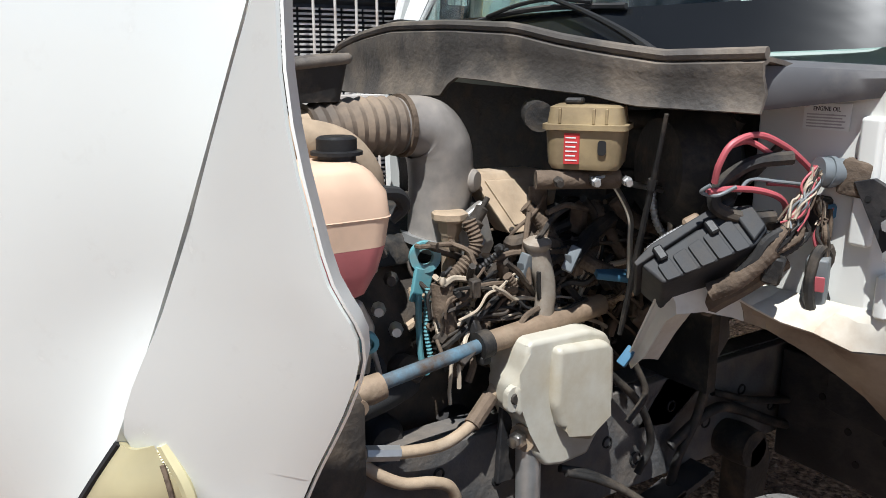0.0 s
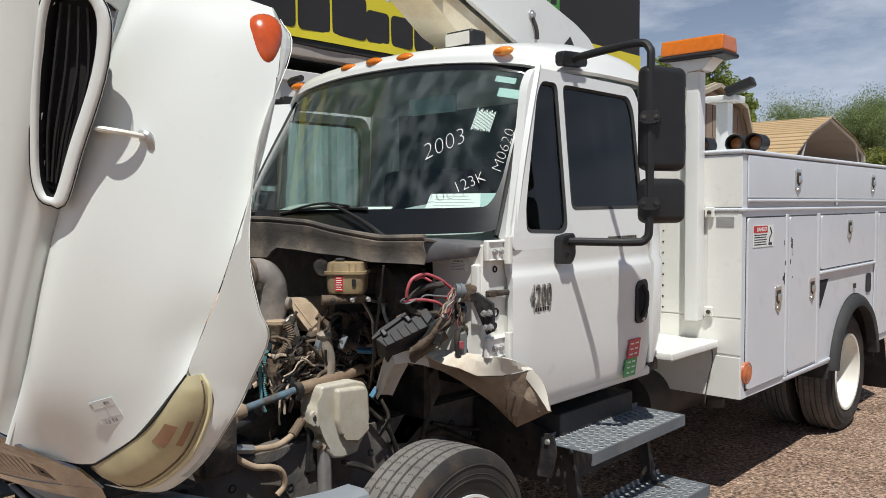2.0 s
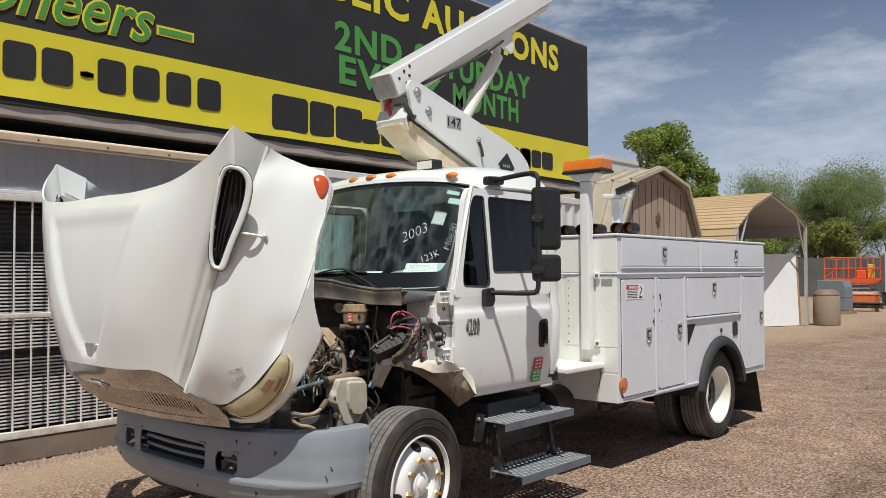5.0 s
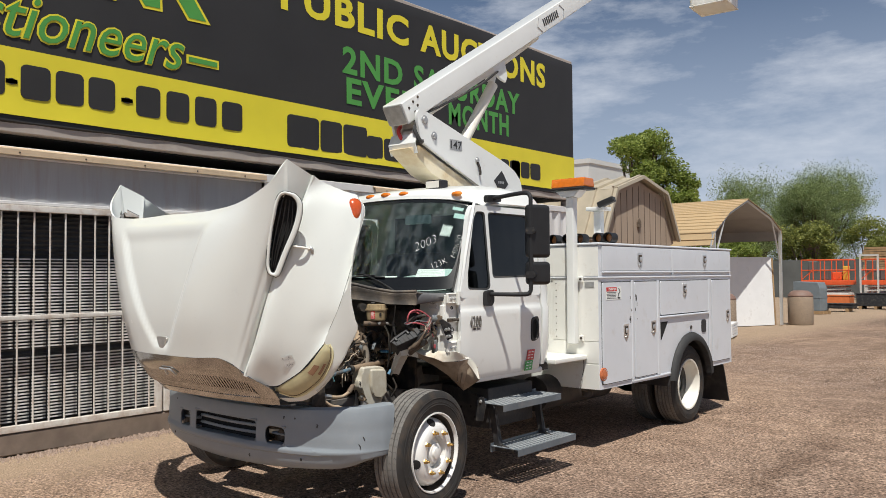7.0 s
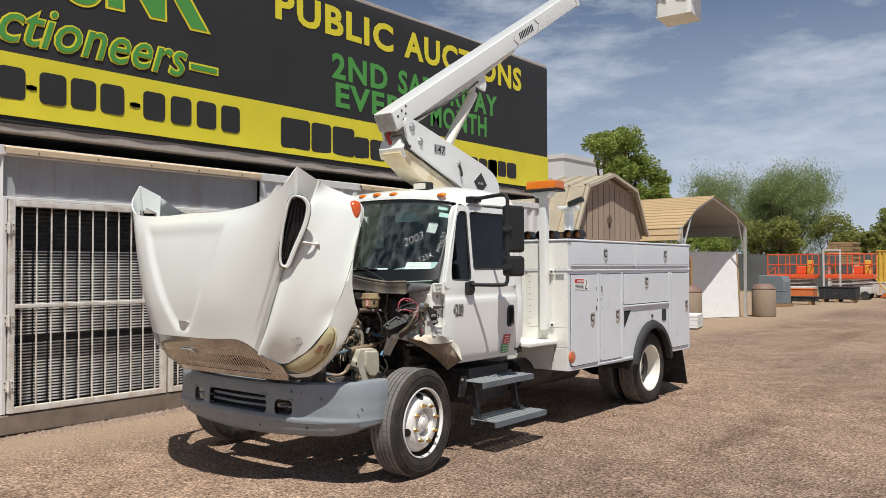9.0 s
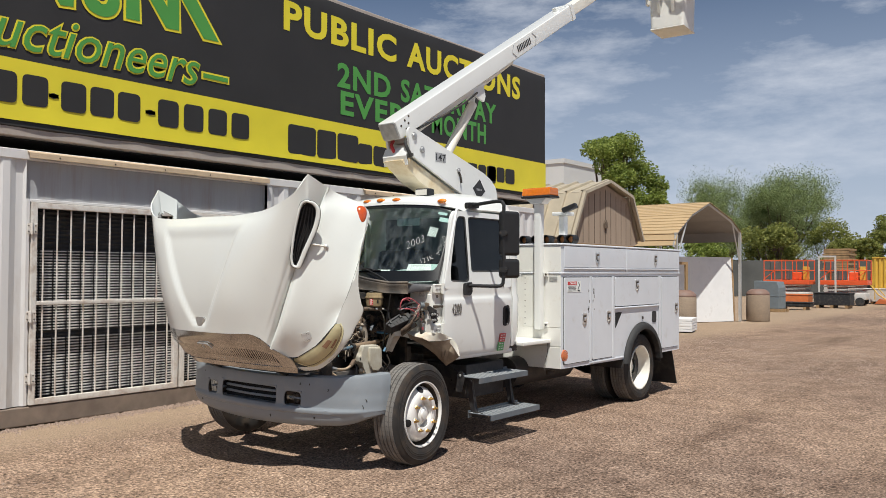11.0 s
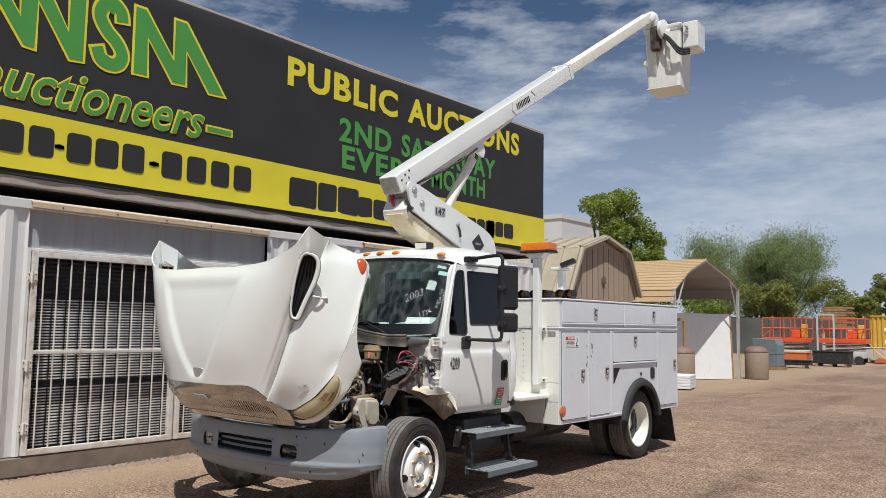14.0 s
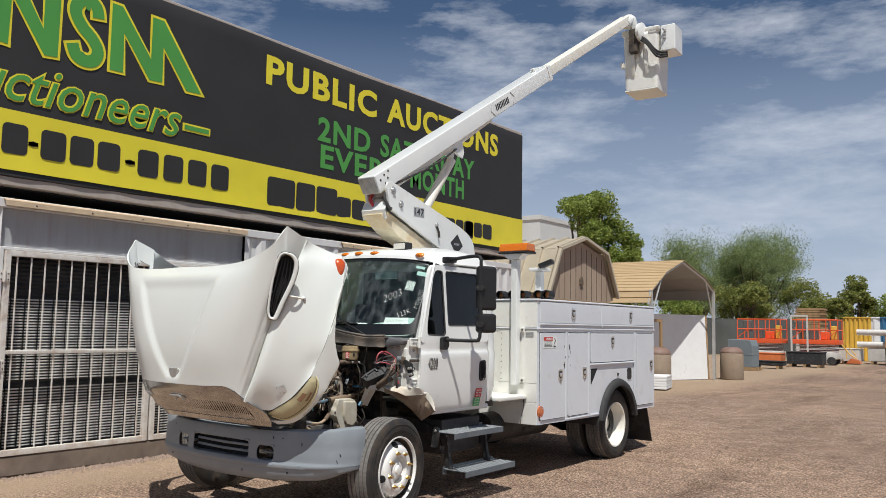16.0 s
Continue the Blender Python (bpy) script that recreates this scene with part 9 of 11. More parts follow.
box(bm, (0.38, -0.46, 0.70), (0.52, -0.32, 0.92), 0.03, None, 2)
tp("steering_gear", bm, grime_metal, None, "dark cast steering gear box")

# pressure hoses along the rail
def hose(name, pts, r, material, label="", ribs=0.0, pitch=0.012, parent=eng, n=10):
    bm = B()
    tube(bm, pts, r, n, 6, ribs, pitch)
    return ep(name, bm, material, parent, label)


h1 = hose("steering_hose", [(0.45, -0.36, 0.80), (0.46, -0.31, 0.772), (0.465, -0.215, 0.752), (0.465, -0.13, 0.745), (0.462, -0.065, 0.765), (0.455, -0.03, 0.785), (0.44, 0.01, 0.82), (0.42, 0.05, 0.87)], 0.0125, tan_dust, "dusty tan pressure hose")
bm = B()
tube(bm, [(0.459, -0.305, 0.771), (0.464, -0.235, 0.755)], 0.0165, 8, 0)
part("crimp", bm, zinc, h1)
bm = B()
tube(bm, [(0.462, -0.06, 0.767), (0.445, 0.0, 0.81)], 0.018, 10, 0)
part("wrapped_joint", bm, dusty_brown, h1)
hose("return_hose", [(0.44, -0.34, 0.79), (0.46, -0.295, 0.735), (0.468, -0.23, 0.69), (0.47, -0.16, 0.672), (0.468, -0.115, 0.645), (0.46, -0.095, 0.59), (0.45, -0.12, 0.555)], 0.0125, tan_dust, "dusty tan return hose")
hose("coolant_hose", [(0.30, -0.45, 0.70), (0.36, -0.36, 0.80), (0.36, -0.22, 0.83), (0.30, -0.12, 0.82)], 0.035, black_rubber)
hose("coolant_hose", [(0.34, -0.46, 0.90), (0.36, -0.33, 0.86), (0.32, -0.20, 0.88)], 0.028, black_rubber)

# shock absorber
bm = B()
tube(bm, [(0.485, 0.072, 0.695), (0.485, 0.075, 0.47)], 0.0275, 20, 0)
sk = tp("shock_absorber", bm, zinc, None, "grey shock absorber with rubber eye mount")
bm = B()
tube(bm, [(0.485, 0.075, 0.47), (0.485, 0.078, 0.36)], 0.022, 16, 0)
part("lower_tube", bm, frame_black, sk)
bm = B()
lathe(bm, [(0.012, -0.03), (0.03, -0.03), (0.032, 0.0), (0.03, 0.03), (0.012, 0.03)], (0.485, 0.075, 0.722), (0.3, -1, 0), 18, True)
part("eye_bush", bm, tan_dust, sk)
bm = B()
lathe(bm, [(0.02, 0), (0.02, 0.012), (0.013, 0.014), (0.013, 0.028), (0, 0.03)], (0.492, 0.042, 0.722), (0.3, -1, 0), 6)
part("eye_bolt", bm, steel, sk)
bm = B()
prism(bm, [(0.02, 0.60), (0.13, 0.60), (0.15, 0.76), (0.06, 0.80), (0.03, 0.78)], 'x', 0.432, 0.448, 0.003)
part("shock_bracket", bm, frame_black, sk)

# brake fluid reservoir, turned a little
RM = pose(0.535, 0.160, 1.290, 0, 0, 38) @ Matrix.Diagonal((0.80, 0.9, 1.0, 1))
bm = B()
loft(bm, [(0.0, -0.080, 0.080, -0.055, 0.055, 0.026), (0.012, -0.088, 0.088, -0.060, 0.060, 0.026), (0.075, -0.094, 0.094, -0.064, 0.064, 0.028), (0.076, -0.102, 0.102, -0.072, 0.072, 0.028), (0.086, -0.102, 0.102, -0.072, 0.072, 0.028), (0.087, -0.092, 0.092, -0.062, 0.062, 0.028), (0.118, -0.086, 0.086, -0.056, 0.056, 0.02), (0.122, -0.075, 0.075, -0.045, 0.045, 0.02)])
bmesh.ops.transform(bm, matrix=RM, verts=bm.verts)
rs = tp("brake_reservoir", bm, res_olive, None, "olive-brown brake fluid reservoir with red label", 40)
bm = B()
box(bm, (-0.045, -0.0665, 0.012), (-0.008, -0.0635, 0.070), 0.0, RM)
rl_ = part("red_label", bm, red_ink, rs, "red warning label", 0)
for r in range(6):
    bm = B()
    box(bm, (-0.041, -0.0672, 0.018 + r * 0.0085), (-0.013 - 0.004 * (r % 2), -0.0666, 0.0205 + r * 0.0085), 0, RM)
    part("ink_bar", bm, paper, rl_, "", 0)
bm = B()
box(bm, (-0.055, -0.025, 0.122), (-0.012, 0.015, 0.134), 0.004, RM)
part("reservoir_cap", bm, dusty_black, rs)
for x in (-0.06, 0.02, 0.05):
    bm = B()
    box(bm, (x, -0.0665, 0.088), (x + 0.006, -0.058, 0.116), 0.001, RM)
    part("rib", bm, res_olive, rs)
bm = B()
prism(bm, rounded([(0.035, 0.03), (0.055, 0.03), (0.055, 0.058), (0.035, 0.058)], 0.008), 'y', -0.0668, -0.0655, 0, RM)
part("keyhole", bm, dark_void, rs, "", 0)
bm = B()
tube(bm, [(0.50, 0.06, 1.268), (0.56, 0.17, 1.268), (0.58, 0.205, 1.268)], 0.019, 14, 0)
mc = tp("master_cylinder", bm, dusty_brown, None, "brown cast master cylinder")
for d in (0.2, 0.55, 0.85):
    bm = B()
    p = Vector((0.50, 0.06, 1.268)).lerp(Vector((0.60, 0.24, 1.268)), d)
    lathe(bm, [(0.010, 0), (0.010, 0.016), (0.007, 0.018), (0.007, 0.028), (0, 0.028)], p + Vector((0.014, -0.009, 0)), (0.86, -0.5, -0.1), 6)
    part("fitting", bm, zinc if d > 0.3 else grime_metal, mc)
bm = B()
lathe(bm, [(0.0, 0.0), (0.10, 0.01), (0.13, 0.05), (0.13, 0.12), (0.10, 0.15), (0.0, 0.15)], (0.55, 0.33, 1.28), (0.3, 0.9, 0), 28)
tp("brake_booster", bm, dusty_black, None, "dark brake booster on the firewall")
bm = B()
tube(bm, [(0.32, 0.20, 1.385), (0.40, 0.14, 1.385), (0.46, 0.10, 1.385)], 0.03, 16, 0)
ep("vacuum_can", bm, dusty_black)
for pts in ([(0.565, 0.14, 1.272), (0.575, 0.18, 1.270), (0.57, 0.225, 1.228), (0.56, 0.262, 1.18), (0.555, 0.27, 1.13), (0.55, 0.28, 1.05)],
            [(0.59, 0.20, 1.272), (0.585, 0.24, 1.255), (0.58, 0.285, 1.245), (0.585, 0.345, 1.225), (0.58, 0.36, 1.17), (0.57, 0.37, 1.08)]):
    hose("brake_line", pts, 0.0062, steel, "bright steel brake line", n=8)
hose("armoured_line", [(0.57, 0.31, 1.25), (0.56, 0.33, 1.19), (0.56, 0.36, 1.14), (0.57, 0.42, 1.11)], 0.009, zinc, "", 0.002, 0.008)
bm = B()
tube(bm, [(0.69, 0.205, 1.40), (0.665, 0.215, 1.31), (0.645, 0.222, 1.24), (0.60, 0.24, 1.09), (0.553, 0.258, 0.93)], [0.004, 0.005, 0.006, 0.007, 0.006], 8)
tube(bm, [(0.653, 0.220, 1.275), (0.648, 0.221, 1.255)], 0.009, 8, 0)
tp("hood_prop_cable", bm, dusty_black, None, "thin grey rod cable hanging from the cowl")

# fuse box: long axis rising towards the firewall, its ribbed side turned to the wheel
fu = Vector((0.073, 0.161, 0.086)).normalized()
fd_ = Vector((0.060, 0.0, -0.050))
fv = -(fd_ - fu * fd_.dot(fu)).normalized()
fw = fu.cross(fv).normalized()
if fw.x < 0:
    fw = -fw
FM = Matrix.Translation((0.738, 0.145, 1.126)) @ Matrix((fu, fw, fv)).transposed().to_4x4()
bm = B()
prism(bm, [(0.0, -0.030), (0.180, -0.045), (0.215, -0.028), (0.218, 0.028), (0.19, 0.042), (-0.015, 0.022)], 'y', -0.13, 0.0, 0.006, FM)
fz = tp("fuse_box", bm, fuse_black, None, "black plastic fuse box with ribbed cover", 30)
bm = B()
prism(bm, [(-0.025, 0.020), (0.195, 0.044), (0.195, 0.058), (0.02, 0.046), (-0.025, 0.030)], 'y', -0.135, 0.008, 0.003, FM)
part("lid", bm, fuse_black, fz)
for k in range(5):
    bm = B()
    u0 = 0.008 + k * 0.033
    prism(bm, rounded([(u0, -0.030 - k * 0.003), (u0 + 0.027, -0.033 - k * 0.003), (u0 + 0.027, 0.008 + k * 0.003), (u0, 0.005 + k * 0.003)], 0.004, 2), 'y', 0.0, 0.005, 0.0015, FM)
    part("rib", bm, fuse_black, fz)
bm = B()
prism(bm, [(0.176, -0.040), (0.212, -0.024), (0.214, 0.024), (0.178, 0.034)], 'y', 0.0, 0.010, 0.004, FM)
part("end_flange", bm, fuse_black, fz)
for u in (0.015, 0.12):
    bm = B()
    box(bm, (u, 0.0, 0.006), (u + 0.018, 0.016, 0.036), 0.003, FM)
    part("clip", bm, black_plastic, fz)
bm = B()
tube(bm, [FM @ Vector(p) for p in ((0.02, -0.04, 0.055), (0.07, -0.05, 0.066), (0.12, -0.06, 0.07), (0.17, -0.06, 0.068))], 0.009, 8, 6, 0.002, 0.008)
part("armoured_lead", bm, zinc, fz)
bm = B()
box(bm, (0.11, -0.075, 0.05), (0.145, -0.045, 0.085), 0.005, FM)
part("terminal", bm, rust_pipe, fz)

# wiring at the firewall
loom = new("wiring_loom")
loom.parent = truck
tagged(loom, "tangle of red cables, black looms and grey plugs")


def wire(pts, r, material, label="", ribs=0.0, name="cable"):
    return hose(name, pts, r, material, label, ribs, 0.01, loom, 8)


wire([(0.79, 0.225, 1.285), (0.80, 0.222, 1.32), (0.81, 0.24, 1.355), (0.82, 0.295, 1.368), (0.83, 0.36, 1.345), (0.84, 0.405, 1.315), (0.85, 0.43, 1.29)], 0.006, red_cable, "thick red battery cable")
wire([(0.78, 0.22, 1.268), (0.80, 0.27, 1.272), (0.82, 0.325, 1.265), (0.83, 0.37, 1.245), (0.825, 0.395, 1.205)], 0.006, red_cable, "thick red battery cable")
wire([(0.77, 0.29, 1.345), (0.79, 0.315, 1.352), (0.82, 0.35, 1.325)], 0.0055, red_cable)
wire([(0.80, 0.36, 1.275), (0.83, 0.40, 1.272), (0.85, 0.43, 1.262)], 0.005, red_cable)
wire([(0.85, 0.50, 1.18), (0.855, 0.512, 1.14), (0.85, 0.52, 1.10)], 0.005, red_cable)
wire([(0.84, 0.37, 1.325), (0.80, 0.31, 1.315), (0.77, 0.265, 1.275), (0.77, 0.26, 1.235), (0.80, 0.31, 1.215), (0.82, 0.36, 1.215)], 0.013, dusty_black, "taped black loom")
wire([(0.79, 0.215, 1.282), (0.775, 0.21, 1.268), (0.79, 0.235, 1.262), (0.81, 0.26, 1.278)], 0.0035, gray_conn)
wire([(0.80, 0.28, 1.262), (0.80, 0.31, 1.285), (0.83, 0.35, 1.282), (0.84, 0.40, 1.275)], 0.0035, gray_conn)
rw = random.Random(3)
jit = lambda p, s: tuple(v + rw.uniform(-s, s) for v in p)
for k in range(34):
    wire([jit((0.876, 0.396, 1.302), 0.012), jit((0.874, 0.377, 1.268), 0.012), jit((0.868, 0.364, 1.236), 0.013), jit((0.858, 0.346, 1.206), 0.015)], 0.0021, (wire_tan, dusty_brown, wire_tan, red_cable, gray_conn, dusty_black)[k % 6])
# taped branches below the bundle
for pts, r_, mm in (([(0.862, 0.352, 1.212), (0.858, 0.330, 1.192), (0.852, 0.316, 1.165), (0.850, 0.322, 1.135)], 0.010, dusty_brown), ([(0.864, 0.360, 1.215), (0.860, 0.345, 1.185), (0.853, 0.326, 1.168), (0.848, 0.310, 1.140)], 0.009, dusty_black), ([(0.862, 0.372, 1.222), (0.868, 0.372, 1.190), (0.860, 0.350, 1.172), (0.850, 0.332, 1.160)], 0.009, dusty_brown),
                    ([(0.864, 0.380, 1.215), (0.868, 0.395, 1.190), (0.862, 0.372, 1.168), (0.850, 0.345, 1.150)], 0.008, dusty_black), ([(0.860, 0.340, 1.200), (0.845, 0.310, 1.180), (0.835, 0.296, 1.150), (0.815, 0.280, 1.118)], 0.011, dusty_black), ([(0.852, 0.322, 1.165), (0.830, 0.298, 1.130), (0.805, 0.275, 1.098), (0.775, 0.255, 1.078)], 0.019, dusty_brown)):
    wire(pts, r_, mm, "", 0.0012, "taped_branch")
for k in range(16):
    wire([jit((0.872, 0.414, 1.252), 0.006), jit((0.870, 0.424, 1.232), 0.012), jit((0.872, 0.432, 1.212), 0.014)], 0.0016, (dusty_brown, wire_tan)[k % 2], "", 0.0, "frayed_strand")
for k in range(9):
    wire([jit((0.872, 0.440, 1.225), 0.010), jit((0.874, 0.434, 1.190), 0.010), jit((0.876, 0.444, 1.150), 0.008), jit((0.876, 0.442, 1.122), 0.008)], 0.0034, (dusty_black, red_cable, dusty_brown)[k % 3])
wire([(0.876 + 0.004 * math.sin(a), 0.441 + 0.030 * math.sin(a), 1.095 + 0.066 * math.cos(a)) for a in [0.3 + 5.9 * i / 12 for i in range(13)]], 0.010, dusty_black, "black loom loop")
wire([(0.874, 0.470, 1.200), (0.880, 0.482, 1.165), (0.882, 0.480, 1.120), (0.878, 0.466, 1.075)], 0.008, dusty_black)
wire([(0.82, 0.40, 1.13), (0.79, 0.33, 1.085), (0.76, 0.30, 1.055), (0.73, 0.30, 1.03)], 0.022, dusty_brown, "thick taped loom")
wire([(0.83, 0.43, 1.21), (0.80, 0.40, 1.19), (0.79, 0.37, 1.20)], 0.010, dusty_black)
bm = B()
tube(bm, [(0.872, 0.400, 1.302), (0.895, 0.445, 1.298)], 0.026, 20, 0)
tube(bm, [(0.880, 0.415, 1.301), (0.884, 0.423, 1.300)], 0.029, 20, 0)
ep("round_plug", bm, gray_conn, loom, "grey round multi-pin plug")
bm = B()
box(bm, (-0.026, -0.026, -0.032), (0.026, 0.026, 0.032), 0.008, pose(0.915, 0.452, 1.292, 0, 8, 20), 2)
ep("relay_block", bm, dusty_brown, loom)
bm = B()
box(bm, (-0.02, -0.02, -0.05), (0.02, 0.02, 0.05), 0.005, pose(0.868, 0.441, 1.092, 8, 0, 25))
ep("plug", bm, gray_conn, loom, "grey plug with red clip")
bm = B()
box(bm, (-0.014, -0.024, -0.014), (0.014, -0.0195, 0.016), 0.002, pose(0.873, 0.437, 1.095, 8, 0, 25))
ep("red_clip", bm, red_cable, loom)
bm = B()
box(bm, (-0.017, -0.014, -0.026), (0.017, 0.014, 0.026), 0.004, pose(0.853, 0.326, 1.128, 5, 10, 30))
ep("plug", bm, dusty_black, loom)
bm = B()
box(bm, (0.850, 0.438, 1.210), (0.880, 0.466, 1.238), 0.004)
ep("plug", bm, blue_conn, loom)
bm = B()
box(bm, (0.842, 0.425, 1.185), (0.872, 0.478, 1.250), 0.006)
ep("plug_housing", bm, dusty_black, loom)
bm = B()
box(bm, (-0.05, -0.02, -0.008), (0.05, 0.02, 0.008), 0.003, pose(0.51, 0.285, 1.045, 10, 8, 62))
ep("plug", bm, blue_conn, loom, "bright blue flat plug")
bm = B()
box(bm, (-0.010, -0.009, -0.022), (0.010, 0.009, 0.022), 0.002, pose(0.600, 0.232, 0.90, -30, 25, 20))
ep("plug", bm, blue_conn, loom, "blue plug hanging at the fender edge")

# hoses and looms over the engine
rg = random.Random(11)
hose("corrugated_loom", [(0.36, 0.0, 1.17), (0.37, 0.012, 1.12), (0.365, -0.02, 1.075), (0.36, -0.055, 1.045), (0.36, -0.07, 1.00), (0.36, -0.065, 0.93), (0.36, -0.05, 0.88)], 0.016, dusty_brown, "dusty corrugated loom", 0.003, 0.009)
hose("taped_loom", [(0.375, -0.075, 1.05), (0.38, -0.075, 0.99), (0.375, -0.06, 0.93), (0.36, -0.045, 0.88)], 0.024, dusty_brown, "brown taped loom")
hose("taped_loom", [(0.36, 0.185, 1.225), (0.365, 0.178, 1.18), (0.37, 0.175, 1.12), (0.37, 0.165, 1.04), (0.365, 0.12, 0.99), (0.36, 0.06, 0.955), (0.355, -0.01, 0.925), (0.35, -0.05, 0.90)], 0.021, dusty_brown, "brown taped loom over the engine")
hose("corrugated_loom", [(0.37, -0.05, 0.895), (0.385, 0.0, 0.93), (0.38, 0.05, 0.96), (0.37, 0.09, 0.975)], 0.021, dusty_brown, "", 0.004, 0.011)
hose("corrugated_loom", [(0.40, 0.25, 0.972), (0.43, 0.32, 0.965), (0.46, 0.37, 0.975), (0.50, 0.40, 1.02)], 0.010, tan_dust, "", 0.002, 0.008)
for y, z in ((0.02, 1.175), (0.115, 1.075), (0.065, 1.045)):
    bm = B()
    lathe(bm, [(0.012, 0), (0.020, 0.004), (0.020, 0.03), (0.014, 0.034), (0.014, 0.06), (0.006, 0.064), (0.006, 0.085), (0, 0.086)], (0.345, y - 0.01, z - 0.035), (0.15, 0.45, 0.85), 12)
    ep("injector_plug", bm, grime_metal)
for y, z in ((0.045, 1.11), (0.07, 1.06)):
    bm = B()
    lathe(bm, [(0.013, 0), (0.013, 0.006), (0.010, 0.008), (0.010, 0.018), (0, 0.019)], (0.33, y, z), (0.8, -0.2, 0.5), 6)
    ep("bolt", bm, steel)
for k in range(90):
    y0, z0 = rg.uniform(-0.06, 0.40), rg.uniform(0.90, 1.10)
    x0 = rg.uniform(0.30, 0.40)
    pts = [Vector((x0, y0, z0))]
    d = Vector((rg.uniform(-0.4, 0.4), rg.uniform(-1, 1), rg.uniform(-1.1, 0.5))).normalized()
    for q in range(4):
        d = (d + Vector((rg.uniform(-0.4, 0.4), rg.uniform(-0.8, 0.8), rg.uniform(-0.8, 0.6)))).normalized()
        p = pts[-1] + d * rg.uniform(0.03, 0.06)
        p.x = min(0.43, max(0.27, p.x))
        p.y = min(0.46, max(-0.10, p.y))
        p.z = min(p.z, 1.12 if p.y < 0.27 else 1.2)
        pts.append(p)
    r = rg.choice((0.004, 0.0055, 0.008, 0.011))
    hose("small_hose", pts, r, rg.choice((dusty_brown, dusty_black, dusty_black, dusty_brown, tan_dust, grime_metal)), "", 0.002 if r > 0.007 and rg.random() < 0.5 else 0, 0.008, eng, 7)
for k in range(70):
    x0, y0, z0 = rg.uniform(0.37, 0.44), rg.uniform(-0.04, 0.42), rg.uniform(0.93, 1.09)
    pts = [Vector((x0, y0, z0))]
    d = Vector((rg.uniform(-0.2, 0.2), rg.choice((-1, 1)), rg.uniform(-0.7, 0.5))).normalized()
    for q in range(5):
        d = (d + Vector((rg.uniform(-0.3, 0.3), rg.uniform(-0.4, 0.4), rg.uniform(-0.6, 0.5)))).normalized()
        p = pts[-1] + d * rg.uniform(0.03, 0.05)
        p.x, p.y = min(0.46, max(0.34, p.x)), min(0.47, max(-0.09, p.y))
        p.z = min(p.z, 1.10 if p.y < 0.27 else 1.17)
        pts.append(p)
    r = rg.choice((0.003, 0.004, 0.005, 0.007))
    hose("small_hose", pts, r, rg.choice((dusty_brown, dusty_brown, dusty_black, wire_tan, dusty_black, grime_metal)), "", 0.0009 if r > 0.006 else 0, 0.007, eng, 6)
    if k % 3 == 0:
        bm = B()
        box(bm, (-0.010, -0.011, -0.020), (0.010, 0.011, 0.020), 0.003, pose(pts[2].x + 0.005, pts[2].y, pts[2].z, rg.uniform(-60, 60), rg.uniform(-30, 30), rg.uniform(-40, 40)))
        ep("plug", bm, rg.choice((dusty_black, dusty_brown, grime_metal)))
for k in range(7):
    hose("thin_wire", [(0.42, 0.28 + 0.012 * k, 1.14), (0.43, 0.26 + 0.010 * k, 1.10), (0.43, 0.235 + 0.012 * k, 1.05), (0.42, 0.23 + 0.006 * k, 1.00)], 0.0033, wire_tan if k % 2 else dusty_black, n=6)
for y, z, rx in ((0.30, 1.15, 30), (0.34, 1.12, 40), (0.25, 1.16, 20), (0.29, 1.09, 35)):
    bm = B()
    box(bm, (-0.015, -0.016, -0.035), (0.015, 0.016, 0.035), 0.004, pose(0.42, y, z, rx, 15, 20))
    ep("plug", bm, rg.choice((dusty_black, dusty_brown)))
for y, z in ((-0.18, 1.12), (-0.16, 1.06), (-0.19, 1.0), (-0.15, 0.95)):
    bm = B()
    lathe(bm, [(0.014, 0), (0.016, 0.02), (0.010, 0.03), (0.010, 0.05), (0, 0.05)], (0.31, y, z), (0.8, -0.4, 0.1), 8)
    ep("fitting", bm, rg.choice((dusty_black, grime_metal, alu)))
bm = B()
prism(bm, [(-0.30, 0.86), (-0.24, 0.84), (-0.22, 0.98), (-0.25, 1.04), (-0.30, 1.02)], 'x', 0.33, 0.36, 0.01)
ep("alternator_bracket", bm, alu)
hose("small_hose", [(0.37, -0.27, 1.03), (0.38, -0.25, 0.97), (0.38, -0.23, 0.90), (0.38, -0.22, 0.84)], 0.006, zinc)
bm = B()
lathe(bm, [(0.02, 0), (0.022, 0.02), (0.012, 0.024), (0.012, 0.005), (0, 0.005)], (0.385, -0.255, 0.965), (0.9, -0.4, 0), 14)
ep("tensioner", bm, teal_paint)
